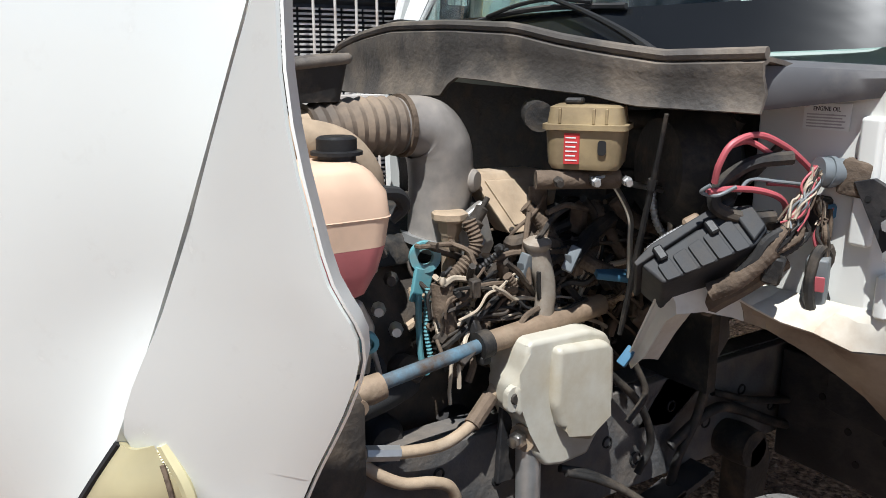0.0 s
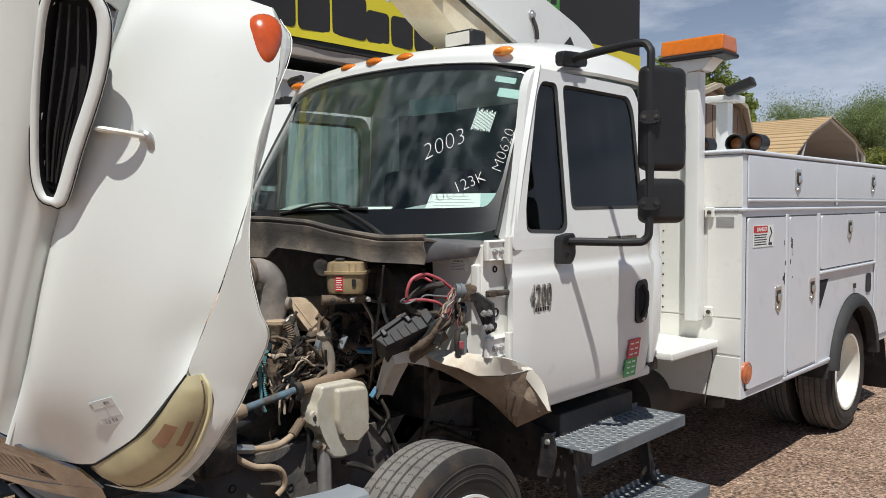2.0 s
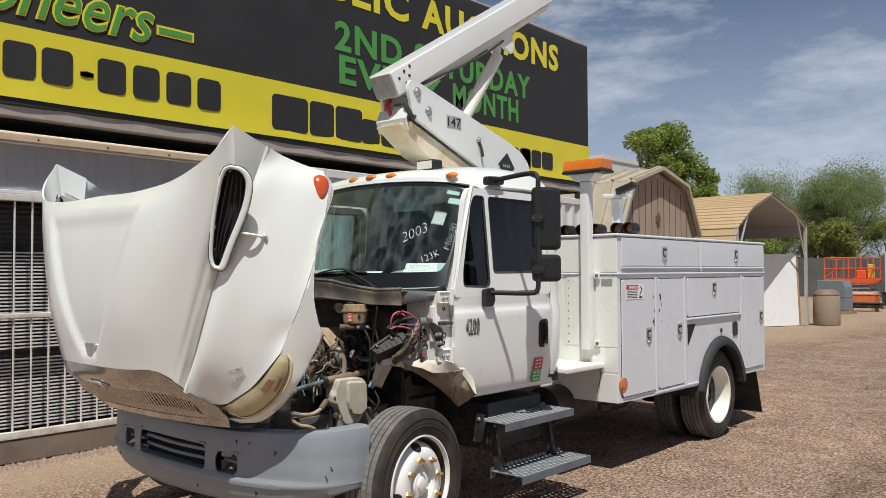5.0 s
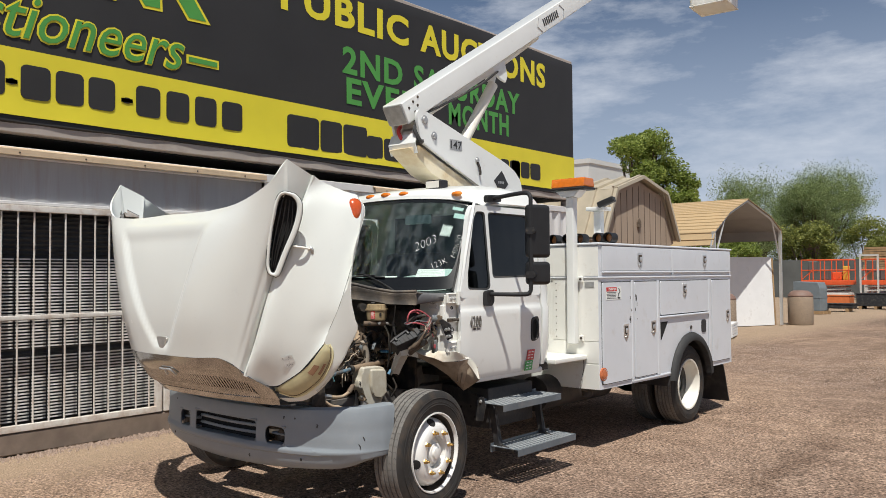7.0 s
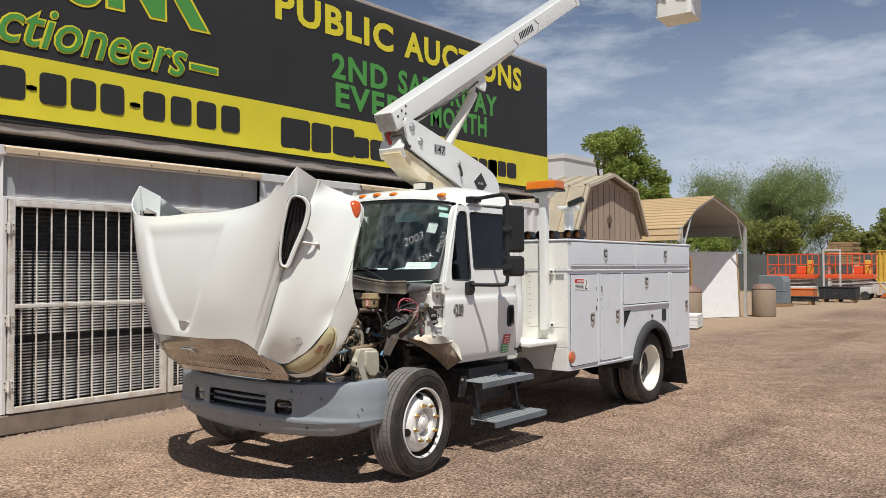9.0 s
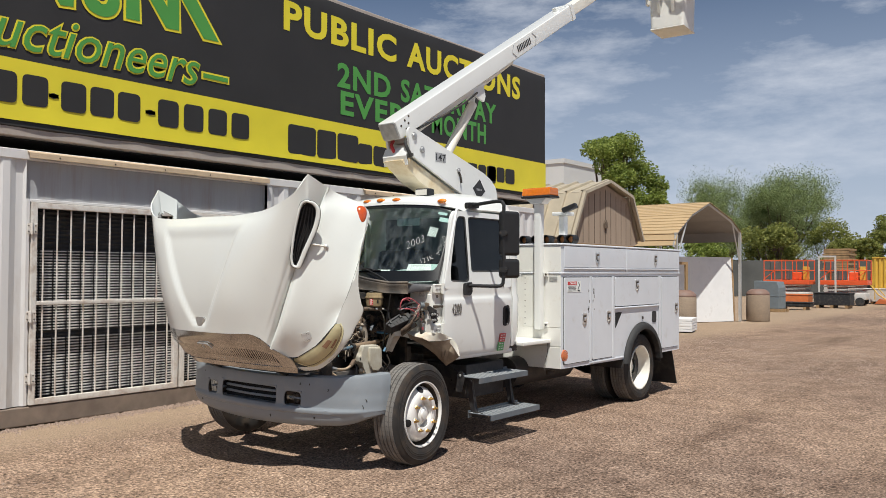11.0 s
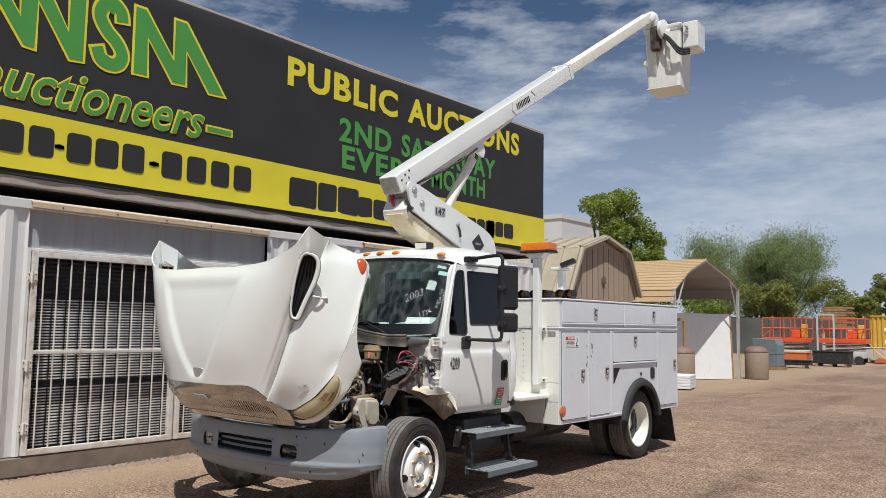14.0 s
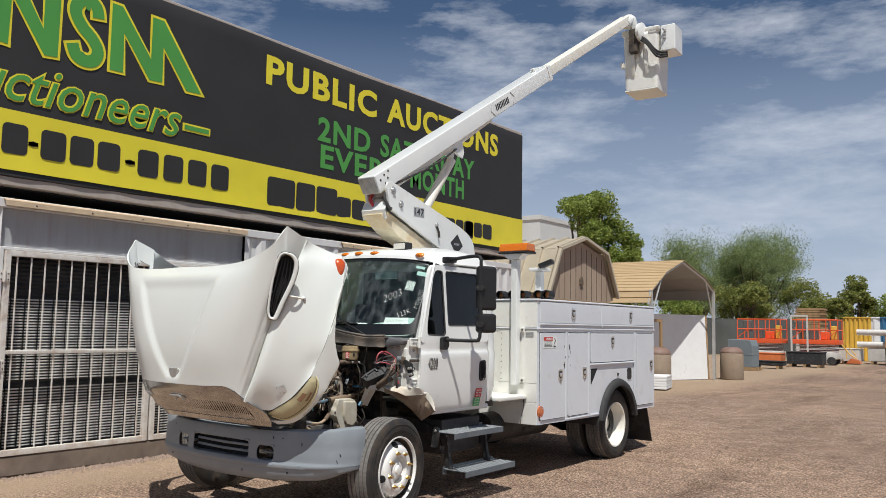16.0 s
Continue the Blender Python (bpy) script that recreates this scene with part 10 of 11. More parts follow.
# taped looms, plugs and clips crowded below the brake reservoir
rk = random.Random(29)
for k in range(46):
    y0, z0, x0 = rk.uniform(0.12, 0.40), rk.uniform(1.06, 1.22), rk.uniform(0.36, 0.47)
    d = Vector((rk.uniform(-0.3, 0.3), rk.choice((1, 1, -1)) * rk.uniform(0.5, 1), rk.uniform(-1.0, 0.3))).normalized()
    pts = [Vector((x0, y0, z0))]
    for q in range(4):
        d = (d + Vector((rk.uniform(-0.3, 0.3), rk.uniform(-0.35, 0.35), rk.uniform(-0.5, 0.3)))).normalized()
        p = pts[-1] + d * rk.uniform(0.03, 0.055)
        p.x, p.y, p.z = min(0.50, max(0.34, p.x)), min(0.46, max(0.09, p.y)), min(1.225, p.z)
        pts.append(p)
    r = rk.choice((0.004, 0.006, 0.009, 0.013, 0.017))
    hose("taped_lead", pts, r, rk.choice((dusty_black, dusty_black, dusty_brown, dusty_brown, grime_metal)), "", 0.0015 if r > 0.008 and rk.random() < 0.6 else 0, 0.008, eng, 8)
    if k % 3 == 0:
        bm = B()
        box(bm, (-0.012, -0.013, -0.028), (0.012, 0.013, 0.028), 0.003, pose(pts[-1].x, pts[-1].y, pts[-1].z, rk.uniform(-50, 50), rk.uniform(-30, 30), rk.uniform(-40, 40)))
        box(bm, (-0.008, -0.016, -0.012), (0.008, -0.012, 0.018), 0.002, pose(pts[-1].x, pts[-1].y, pts[-1].z, rk.uniform(-20, 20), 0, 20))
        ep("plug", bm, rk.choice((dusty_black, dusty_brown, gray_conn)))
# bent chassis bracket, brake chamber hose and dust-caked casting in the arch
bm = B()
prism(bm, [(0.44, 0.60), (0.56, 0.72), (0.70, 0.86), (0.78, 0.90), (0.80, 0.78), (0.70, 0.66), (0.58, 0.58)], 'x', 0.36, 0.43, 0.012)
tp("engine_mount", bm, rail_dust, None, "dust-caked cast engine mount")
# dark pipes and looms before the firewall
for pts, r in (([(0.30, 0.34, 1.26), (0.38, 0.40, 1.24), (0.50, 0.42, 1.25), (0.60, 0.44, 1.30), (0.66, 0.45, 1.38)], 0.016),
               ([(0.28, 0.30, 1.33), (0.38, 0.38, 1.36), (0.52, 0.42, 1.37), (0.66, 0.45, 1.36)], 0.022),
               ([(0.60, 0.40, 1.22), (0.64, 0.43, 1.16), (0.62, 0.44, 1.08), (0.58, 0.42, 1.0)], 0.010),
               ([(0.66, 0.42, 1.30), (0.70, 0.42, 1.26), (0.74, 0.40, 1.28), (0.78, 0.42, 1.34)], 0.009),
               ([(0.54, 0.40, 1.20), (0.60, 0.41, 1.14), (0.66, 0.42, 1.15), (0.70, 0.43, 1.20)], 0.006)):
    hose("firewall_hose", pts, r, dusty_black)
# dark hoses under the wheel arch
for pts, r in (([(0.47, 0.66, 0.84), (0.48, 0.655, 0.74), (0.48, 0.62, 0.62), (0.47, 0.575, 0.52), (0.46, 0.56, 0.44)], 0.012),
               ([(0.46, 0.55, 0.55), (0.48, 0.66, 0.62), (0.48, 0.76, 0.61), (0.48, 0.95, 0.52), (0.48, 1.14, 0.455), (0.48, 1.31, 0.43), (0.47, 1.39, 0.50), (0.46, 1.40, 0.60)], 0.014),
               ([(0.46, 0.70, 0.66), (0.48, 0.85, 0.61), (0.48, 1.06, 0.565), (0.48, 1.17, 0.575), (0.46, 1.24, 0.64)], 0.010),
               ([(0.52, 0.34, 0.84), (0.53, 0.372, 0.76), (0.52, 0.33, 0.695)], 0.008),
               ([(0.50, 0.15, 0.625), (0.52, 0.22, 0.600), (0.54, 0.30, 0.55), (0.58, 0.40, 0.47)], 0.009),
               ([(0.51, 0.16, 0.615), (0.53, 0.23, 0.588), (0.55, 0.31, 0.54), (0.59, 0.41, 0.46)], 0.009),
               ([(0.46, 0.32, 0.80), (0.47, 0.42, 0.70), (0.46, 0.48, 0.58), (0.45, 0.45, 0.50)], 0.010)):
    hose("chassis_hose", pts, r, dusty_black)
bm = B()
prism(bm, [(0.78, 0.32), (0.86, 0.32), (0.88, 0.46), (0.84, 0.54), (0.78, 0.50)], 'x', 0.44, 0.53, 0.01)
tp("spring_shackle", bm, dusty_black)
bm = B()
lathe(bm, [(0.05, -0.05), (0.055, 0.0), (0.05, 0.05), (0, 0.05)], (0.48, 0.80, 0.50), (1, 0, 0), 18)
tp("spring_eye", bm, dusty_black)
bm = B()
tube(bm, [(0.62, -0.55, 0.72), (0.2, -0.58, 0.74), (-0.4, -0.58, 0.74)], 0.03, 10)
tp("hinge_tube", bm, frame_black)
for s in (1, -1):
    bm = B()
    prism(bm, [(-0.86, 0.78), (-0.62, 0.70), (-0.50, 0.60), (-0.50, 0.74), (-0.60, 0.80), (-0.84, 0.88)], 'x', s * 0.44 - 0.02, s * 0.44 + 0.02, 0.004)
    tp("hood_hinge", bm, frame_black)

# ---- yard behind the truck ----
shed_wall = mat("shed_wall", (0.36, 0.28, 0.21), 0.75, var=0.12, scale=4, stretch=(1, 1, 0.15), bump=0.1)
shed_roof = mat("shed_roof", (0.46, 0.40, 0.30), 0.5, metal=0.1, var=0.08, scale=4)
carport_tan = mat("carport_tan", (0.50, 0.36, 0.20), 0.5, metal=0.1, var=0.06, scale=3)
carport_under = mat("carport_under", (0.28, 0.27, 0.26), 0.6, var=0.06, scale=3)
galv = mat("galv", (0.62, 0.62, 0.60), 0.4, metal=0.6, var=0.06, scale=5)
wood = mat("wood", (0.34, 0.22, 0.11), 0.8, var=0.25, scale=6, stretch=(1, 1, 0.2), bump=0.2)
white_panel = mat("white_panel", (0.78, 0.78, 0.77), 0.5, var=0.04, scale=3, dirt=0.1)
aggregate = mat("aggregate", (0.30, 0.23, 0.165), 0.95, var=0.45, scale=60, bump=0.5, bscale=80)
dome_brown = mat("dome_brown", (0.21, 0.13, 0.10), 0.6, var=0.15, scale=8)
cabinet_gray = mat("cabinet_gray", (0.17, 0.20, 0.215), 0.5, var=0.08, scale=5)
lift_orange = mat("lift_orange", (0.75, 0.11, 0.03), 0.45, var=0.08, scale=5)
crate_orange = mat("crate_orange", (0.62, 0.17, 0.05), 0.5, var=0.1, scale=5)
cont_yellow = mat("cont_yellow", (0.68, 0.42, 0.06), 0.5, var=0.08, scale=3)
pipe_white = mat("pipe_white", (0.60, 0.58, 0.54), 0.5, var=0.1, scale=5)
bark = mat("bark", (0.12, 0.085, 0.06), 0.9, var=0.3, scale=10, bump=0.4, bscale=30)
fence_dark = mat("fence_dark", (0.10, 0.105, 0.10), 0.85, var=0.2, scale=0.8)
bldg_white = mat("bldg_white", (0.62, 0.62, 0.60), 0.6, var=0.05, scale=0.4)


def leaf_mat(name, a, b):
    m = mat(name, a, 0.65, var=0.2, scale=3)
    n, l = m.node_tree.nodes, m.node_tree.links
    geo, rp = n.new("ShaderNodeNewGeometry"), n.new("ShaderNodeValToRGB")
    rp.color_ramp.elements[0].color, rp.color_ramp.elements[1].color = (*a, 1), (*b, 1)
    l.new(geo.outputs["Random Per Island"], rp.inputs["Fac"])
    l.new(rp.outputs["Color"], n["Principled BSDF"].inputs["Base Color"])
    tl, ms, o = n.new("ShaderNodeBsdfTranslucent"), n.new("ShaderNodeMixShader"), n["Material Output"]
    ms.inputs["Fac"].default_value = 0.48
    l.new(rp.outputs["Color"], tl.inputs["Color"])
    l.new(n["Principled BSDF"].outputs["BSDF"], ms.inputs[1])
    l.new(tl.outputs["BSDF"], ms.inputs[2])
    l.new(ms.outputs["Shader"], o.inputs["Surface"])
    return m


leaf_green = leaf_mat("leaf_green", (0.13, 0.19, 0.035), (0.40, 0.46, 0.11))
leaf_verde = leaf_mat("leaf_verde", (0.16, 0.215, 0.085), (0.38, 0.45, 0.19))
leaf_olive = leaf_mat("leaf_olive", (0.14, 0.17, 0.042), (0.38, 0.39, 0.105))


def tree(label, at, height, spread, leaf, trunk_h=1.6, seed=1, n_leaf=5200, lobes=9, size=0.16, feather=0.0, group="trees", low=0.42):
    """A tapered trunk with limbs and a crown of small leaf blades in uneven lobes."""
    t = thing("tree", label, "tree", at, group=group)
    r = random.Random(seed)
    centres = []
    bm = B()
    for k in range(3):
        a = r.uniform(0, 6.28)
        top = Vector((math.cos(a) * spread * 0.22, math.sin(a) * spread * 0.22, height * 0.6))
        tube(bm, [(r.uniform(-.1, .1) * k, 0.05 * k, 0), (top.x * 0.2, top.y * 0.2, trunk_h * 0.6), (top.x * 0.5, top.y * 0.5, trunk_h * 1.2), tuple(top)], [0.03 * height, 0.024 * height, 0.016 * height, 0.006 * height], 8)
    part("trunk", bm, bark, t, "rough brown trunk")
    for k in range(lobes):
        a = 2 * math.pi * k / lobes + r.uniform(-0.4, 0.4)
        d = spread * r.uniform(0.25, 0.72)
        z = height * r.uniform(low, 0.86)
        c = Vector((math.cos(a) * d, math.sin(a) * d * 0.8, z))
        centres.append((c, spread * r.uniform(0.26, 0.44)))
        bm = B()
        s = Vector((c.x * 0.15, c.y * 0.15, trunk_h * r.uniform(0.7, 1.2)))
        tube(bm, [s, s.lerp(c, 0.5) + Vector((0, 0, -0.15)), c], [0.014 * height, 0.009 * height, 0.003 * height], 6)
        part("limb", bm, bark, t)
    centres.append((Vector((0, 0, height * 0.80)), spread * 0.42))
    vs, fs = [], []
    for k in range(n_leaf):
        c, rad = r.choice(centres)
        v = Vector((r.gauss(0, 1), r.gauss(0, 1), r.gauss(0, 1))).normalized() * rad * (r.random() ** (0.6 if feather else 0.45)) * (1.12 if feather else 1.0)
        v.z *= 0.8
        if feather:
            v.z += feather * rad * r.random() ** 2
        p = c + v
        if noise.noise((p.x * 1.3 / spread * 4, p.y * 1.3 / spread * 4, p.z * 1.3 / spread * 4 + seed)) < (-0.15 if feather else -0.13):
            continue
        u = Vector((r.gauss(0, 1), r.gauss(0, 1), r.gauss(0, 0.6) + feather)).normalized()
        w = u.orthogonal().normalized()
        w = (Matrix.Rotation(r.uniform(0, 6.28), 3, u) @ w)
        s = size * r.uniform(0.5, 1.25)
        q = len(vs)
        wid = 0.45 if not feather else 0.22
        vs += [p - u * s, p + w * s * wid, p + u * s, p - w * s * wid]
        fs.append((q, q + 1, q + 2, q + 3))
    me = bpy.data.meshes.new("crown")
    me.from_pydata([tuple(v) for v in vs], [], fs)
    me.materials.append(leaf)
    o = tagged(new("crown", me), "leafy crown", "", "", "stuff")
    o.parent = t
    return t


tree("tall leafy green tree with uneven lobes behind the shed", (-12.4, 29.8, 0), 9.2, 2.1, leaf_green, 2.4, 5, 60000, 34, 0.080, low=0.26)
tree("lower leafy green tree beside the tall one behind the shed", (-11.2, 30.7, 0), 7.9, 2.0, leaf_green, 2.2, 9, 48000, 28, 0.080, low=0.26)
tree("small green tree low behind the shed roof", (-15.6, 31.0, 0), 5.8, 1.9, leaf_green, 2.0, 8, 6000, 6, 0.11)
tree("feathery pale green desert tree", (-17.9, 60.0, 0), 8.9, 3.9, leaf_verde, 2.2, 12, 120000, 26, 0.085, 0.8, low=0.3)
tree("tall feathery pale green desert tree", (-13.6, 61.0, 0), 9.4, 4.2, leaf_verde, 2.4, 15, 140000, 28, 0.085, 0.8, low=0.3)
tree("rounded olive-green tree in sunlight", (-11.6, 52.0, 0), 5.0, 2.5, leaf_olive, 1.0, 21, 16000, 10, 0.11, low=0.3)
for x, y, h, s, sd in ((-16.8, 53.5, 4.2, 2.4, 31), (-9.4, 59, 5.9, 2.8, 33), (-6.2, 60.5, 6.5, 2.0, 37), (-3.6, 62, 4.9, 2.8, 35), (-0.2, 63, 5.4, 3.0, 41), (3.5, 66, 5.6, 3.4, 39), (8.5, 68, 6.0, 4.0, 45), (-21.5, 50, 4.8, 2.6, 43), (14, 72, 6.4, 4.2, 49), (-7.6, 57, 4.3, 2.2, 53)):
    tree("bushy olive-green tree behind the yard fence", (x, y, 0), h, s, leaf_olive if sd % 4 == 1 else leaf_green, 1.0, sd, 20000, 11, 0.10, low=0.28)

# gambrel shed
shed = thing("garden_shed", "brown wooden barn shed with a tan ribbed gambrel roof", "shed", (-3.3, 11.9, 0))
gp_ = [(-1.70, 2.36), (-1.18, 3.36), (-0.02, 3.70), (1.14, 3.42), (1.74, 2.36)]
bm = B()
prism(bm, [(y, z - 0.05) for y, z in gp_] + [(1.5, 2.24), (-1.45, 2.24)], 'x', -3.2, -0.02)
wall_s = part("gable_wall", bm, shed_wall, shed, "brown board gable wall")
for k in range(11):
    y = -1.3 + k * 0.265
    top = float(np.interp(y, [p[0] for p in gp_], [p[1] for p in gp_])) - 0.06
    bm = B()
    box(bm, (-0.021, y - 0.006, 2.26), (-0.012, y + 0.006, top - 0.1))
    part("board_joint", bm, bark, wall_s, "", 0)
for a, b in zip(gp_, gp_[1:]):
    bm = B()
    n = Vector((0, -(b[1] - a[1]), b[0] - a[0])).normalized() * 0.028
    A, C = Vector((0, *a)), Vector((0, *b))
    xr = [-3.3]
    for i in range(9):
        x = -3.2 + 0.405 * i
        xr += [x - 0.022, x - 0.018, x + 0.018, x + 0.022]
    grid = []
    for i, x in enumerate(xr + [0.12]):
        lift = 2.1 if i % 4 in (2, 3) and i <= 36 else 0.3
        grid.append([(x, *(A + n * lift).yz), (x, *(C + n * lift).yz)])
    sheet(bm, grid, 0.01)
    part("roof_sheet", bm, shed_roof, shed, "tan ribbed metal roof sheet", 20)
    bm = B()
    tube(bm, [(0.12, *(A + n * 0.3).yz), (0.12, *(C + n * 0.3).yz)], 0.05, 4, 0)
    part("barge_board", bm, shed_roof, shed, "", 0)
bm = B()
prism(bm, rounded([(-0.07, 2.62), (-0.07, 2.74), (0.0, 2.82), (0.07, 2.74), (0.07, 2.62)], 0.01), 'x', -0.02, 0.02)
part("gable_vent", bm, dusty_brown, shed)
bm = B()
box(bm, (-3.1, -1.45, 2.12), (-0.02, 1.5, 2.24))
part("sill_beam", bm, wood, shed)
for y in (-1.35, -0.6, 0.15, 0.8, 1.35):
    bm = B()
    box(bm, (-0.15, y - 0.06, 0), (-0.03, y + 0.06, 2.12))
    box(bm, (-3.1, y - 0.06, 0), (-2.98, y + 0.06, 2.12))
    part("post", bm, wood, shed)
bm = B()
box(bm, (-3.1, -1.4, 0.0), (-3.0, 1.45, 2.1))
part("back_wall", bm, shed_wall, shed)

# carport
cp = thing("carport", "open metal carport with tan roof sheets", "carport", (-3.4, 18.75, 0))
prof_c = [(-2.60, 2.34), (-2.42, 2.70), (-1.36, 3.27), (0.0, 3.70), (1.85, 3.29), (2.72, 2.92), (2.80, 2.60)]
for k in range(len(prof_c) - 1):
    a, b = Vector((0, *prof_c[k])), Vector((0, *prof_c[k + 1]))
    nn = Vector((0, -(b.z - a.z), b.y - a.y)).normalized()
    m = max(2, int((b - a).length / 0.19))
    bm = B()
    grid = []
    for i in range(m * 4 + 1):
        f = (i // 4 + (0.0, 0.74, 0.80, 0.94)[i % 4]) / m
        p = a.lerp(b, f) + nn * (0.022 if i % 4 in (2, 3) else 0.0)
        grid.append([(-5.6, p.y, p.z), (0.0, p.y, p.z)])
    sheet(bm, grid, 0.006)
    part("roof_sheet", bm, carport_tan, cp, "tan corrugated roof sheet", 0)
    bm = B()
    sheet(bm, [[(-5.6, *(a - nn * 0.03).yz), (-0.02, *(a - nn * 0.03).yz)], [(-5.6, *(b - nn * 0.03).yz), (-0.02, *(b - nn * 0.03).yz)]], 0.008)
    part("roof_lining", bm, carport_under, cp, "grey underside", 0)
for x in (-0.05, -2.8, -5.5):
    for k in range(len(prof_c) - 1):
        a, b = prof_c[k], prof_c[k + 1]
        bm = B()
        tube(bm, [(x, a[0], a[1] - 0.05), (x, b[0], b[1] - 0.05)], 0.032, 6, 0)
        part("bow", bm, galv, cp)
    for y, z in ((-2.42, 2.7), (2.72, 2.9)):
        bm = B()
        box(bm, (x - 0.04, y - 0.04, 0), (x + 0.04, y + 0.04, z))
        part("post", bm, galv, cp)
        bm = B()
        s = 1 if y < 0 else -1
        tube(bm, [(x, y, 1.9), (x, y + s * 0.75, z + 0.35)], 0.025, 6, 0)
        part("brace", bm, galv, cp)

# stacked door panels leaning under it
pn = thing("door_panel_stack", "stack of white door panels with raw wood edges", "panels", (-4.25, 20.1, 0), -27)
for k in range(4):
    bm = B()
    box(bm, (-0.10 - 0.07 * k, -1.75, 0.0), (-0.05 - 0.07 * k, 1.45 - 0.05 * k, 2.10 - 0.02 * k), 0.004, pose(0, 0, 0, 0, -3, 0))
    part("panel", bm, white_panel if k < 3 else wood, pn)
bm = B()
box(bm, (-0.34, 1.46, 0), (-0.05, 1.52, 2.08), 0.004, pose(0, 0, 0, 0, -3, 0))
part("edge_board", bm, wood, pn, "raw tan wood edge")
frm = thing("wooden_frame", "bare wooden window frame standing on edge", "frame", (-3.9, 17.6, 0), -20)
for lo, hi in (((0, -0.3, 0), (0.06, -0.22, 1.9)), ((0, 0.22, 0), (0.06, 0.3, 1.9)), ((0, -0.22, 1.82), (0.06, 0.22, 1.9)), ((0, -0.22, 0.9), (0.06, 0.22, 0.98))):
    bm = B()
    box(bm, lo, hi)
    part("board", bm, wood, frm)


def barrel(x, y, r=0.37, h=0.86):
    t = thing("litter_bin", "round concrete litter bin with pebble finish and brown dome lid", "bin", (x, y, 0), group="concrete litter bins")
    bm = B()
    lathe(bm, [(0, 0), (r * 0.97, 0), (r, 0.03), (r, h - 0.03), (r * 0.97, h), (0, h)], (0, 0, 0), (0, 0, 1), 32)
    part("drum", bm, aggregate, t, "pebbled concrete drum")
    bm = B()
    lathe(bm, [(r * 0.96, h), (r * 1.0, h + 0.02), (r * 0.98, h + 0.06), (r * 0.80, h + 0.14), (r * 0.55, h + 0.19), (0, h + 0.20)], (0, 0, 0), (0, 0, 1), 32)
    part("lid", bm, dome_brown, t, "brown dome lid")


barrel(-3.08, 22.1)
barrel(-3.55, 17.0, 0.38, 0.9)
for k, (x, y) in enumerate(((-3.1, 16.0),)):
    t = thing("bundle_of_boards", "wrapped bundle of white boards lying on the gravel", "boards", (x, y, 0), 14)
    for i in range(5):
        bm = B()
        box(bm, (-0.5, -0.55, 0.02 + 0.07 * i), (0.28, 0.5, 0.085 + 0.07 * i), 0.006)
        part("board", bm, white_panel, t)
cab_g = thing("electrical_cabinet", "grey-green steel electrical cabinet on a pallet", "cabinet", (-4.75, 29.1, 0), -8)
bm = B()
prism(bm, [(-0.62, 0.12), (0.42, 0.12), (0.42, 0.98), (0.34, 1.22), (-0.62, 1.25)], 'y', -0.3, 0.35, 0.02)
part("body", bm, cabinet_gray, cab_g)
bm = B()
box(bm, (-0.64, -0.31, 0.62), (0.43, 0.36, 0.65), 0.004)
part("seam_band", bm, cabinet_gray, cab_g)
for y in (-0.3, 0.0, 0.3):
    bm = B()
    box(bm, (-0.7, y - 0.05, 0), (0.55, y + 0.05, 0.12))
    part("pallet_slat", bm, wood, cab_g)


def scissor_lift(x, y, rz=0):
    t = thing("scissor_lift", "orange scissor lift with railed platform", "lift", (x, y, 0), rz, group="scissor lifts")
    bm = B()
    box(bm, (-1.0, -0.6, 0.28), (1.0, 0.6, 0.62), 0.03)
    part("chassis", bm, pipe_white, t)
    bm = B()
    box(bm, (-1.1, -0.62, 1.0), (1.1, 0.62, 1.22), 0.01)
    part("platform", bm, lift_orange, t, "orange platform skirt")
    for k in range(4):
        bm = B()
        z = 0.62 + 0.095 * k
        tube(bm, [(-0.9, -0.5 if k % 2 else 0.5, z), (0.9, -0.5 if k % 2 else 0.5, z + 0.09)], 0.04, 6, 0)
        part("scissor_arm", bm, pipe_white, t)
    for xx in (-1.06, -0.53, 0, 0.53, 1.06):
        for yy in (-0.6, 0.6):
            bm = B()
            tube(bm, [(xx, yy, 1.22), (xx, yy, 2.2)], 0.026, 6, 0)
            part("rail_post", bm, lift_orange, t)
    for z in (1.7, 2.2):
        for yy in (-0.6, 0.6):
            bm = B()
            tube(bm, [(-1.06, yy, z), (1.06, yy, z)], 0.028, 6, 0)
            part("rail", bm, lift_orange, t)
        for xx in (-1.06, 1.06):
            bm = B()
            tube(bm, [(xx, -0.6, z), (xx, 0.6, z)], 0.028, 6, 0)
            part("rail", bm, lift_orange, t)
    bm = B()
    box(bm, (-0.85, -0.3, 1.6), (-0.5, 0.1, 2.15), 0.03)
    part("control_box", bm, fence_dark, t)
    for xx, w, zz, mm in ((-0.2, 0.3, 1.75, fence_dark), (0.35, 0.42, 1.62, lift_orange), (0.75, 0.25, 1.9, cont_yellow)):
        bm = B()
        box(bm, (xx - w / 2, 0.1, 1.22), (xx + w / 2, 0.45, zz), 0.03)
        part("stowed_load", bm, mm, t)
    for a0, a1 in ((-1.06, -0.53), (0.53, 1.06)):
        bm = B()
        tube(bm, [(a0, -0.6, 1.25), (a1, -0.6, 1.7)], 0.02, 6, 0)
        part("rail_brace", bm, lift_orange, t)
    for xx in (-0.75, 0.75):
        for yy in (-0.6, 0.6):
            bm = B()
            lathe(bm, [(0, -0.07), (0.2, -0.07), (0.2, 0.07), (0, 0.07)], (xx, yy, 0.2), (0, 1, 0), 16)
            part("wheel", bm, black_rubber, t)


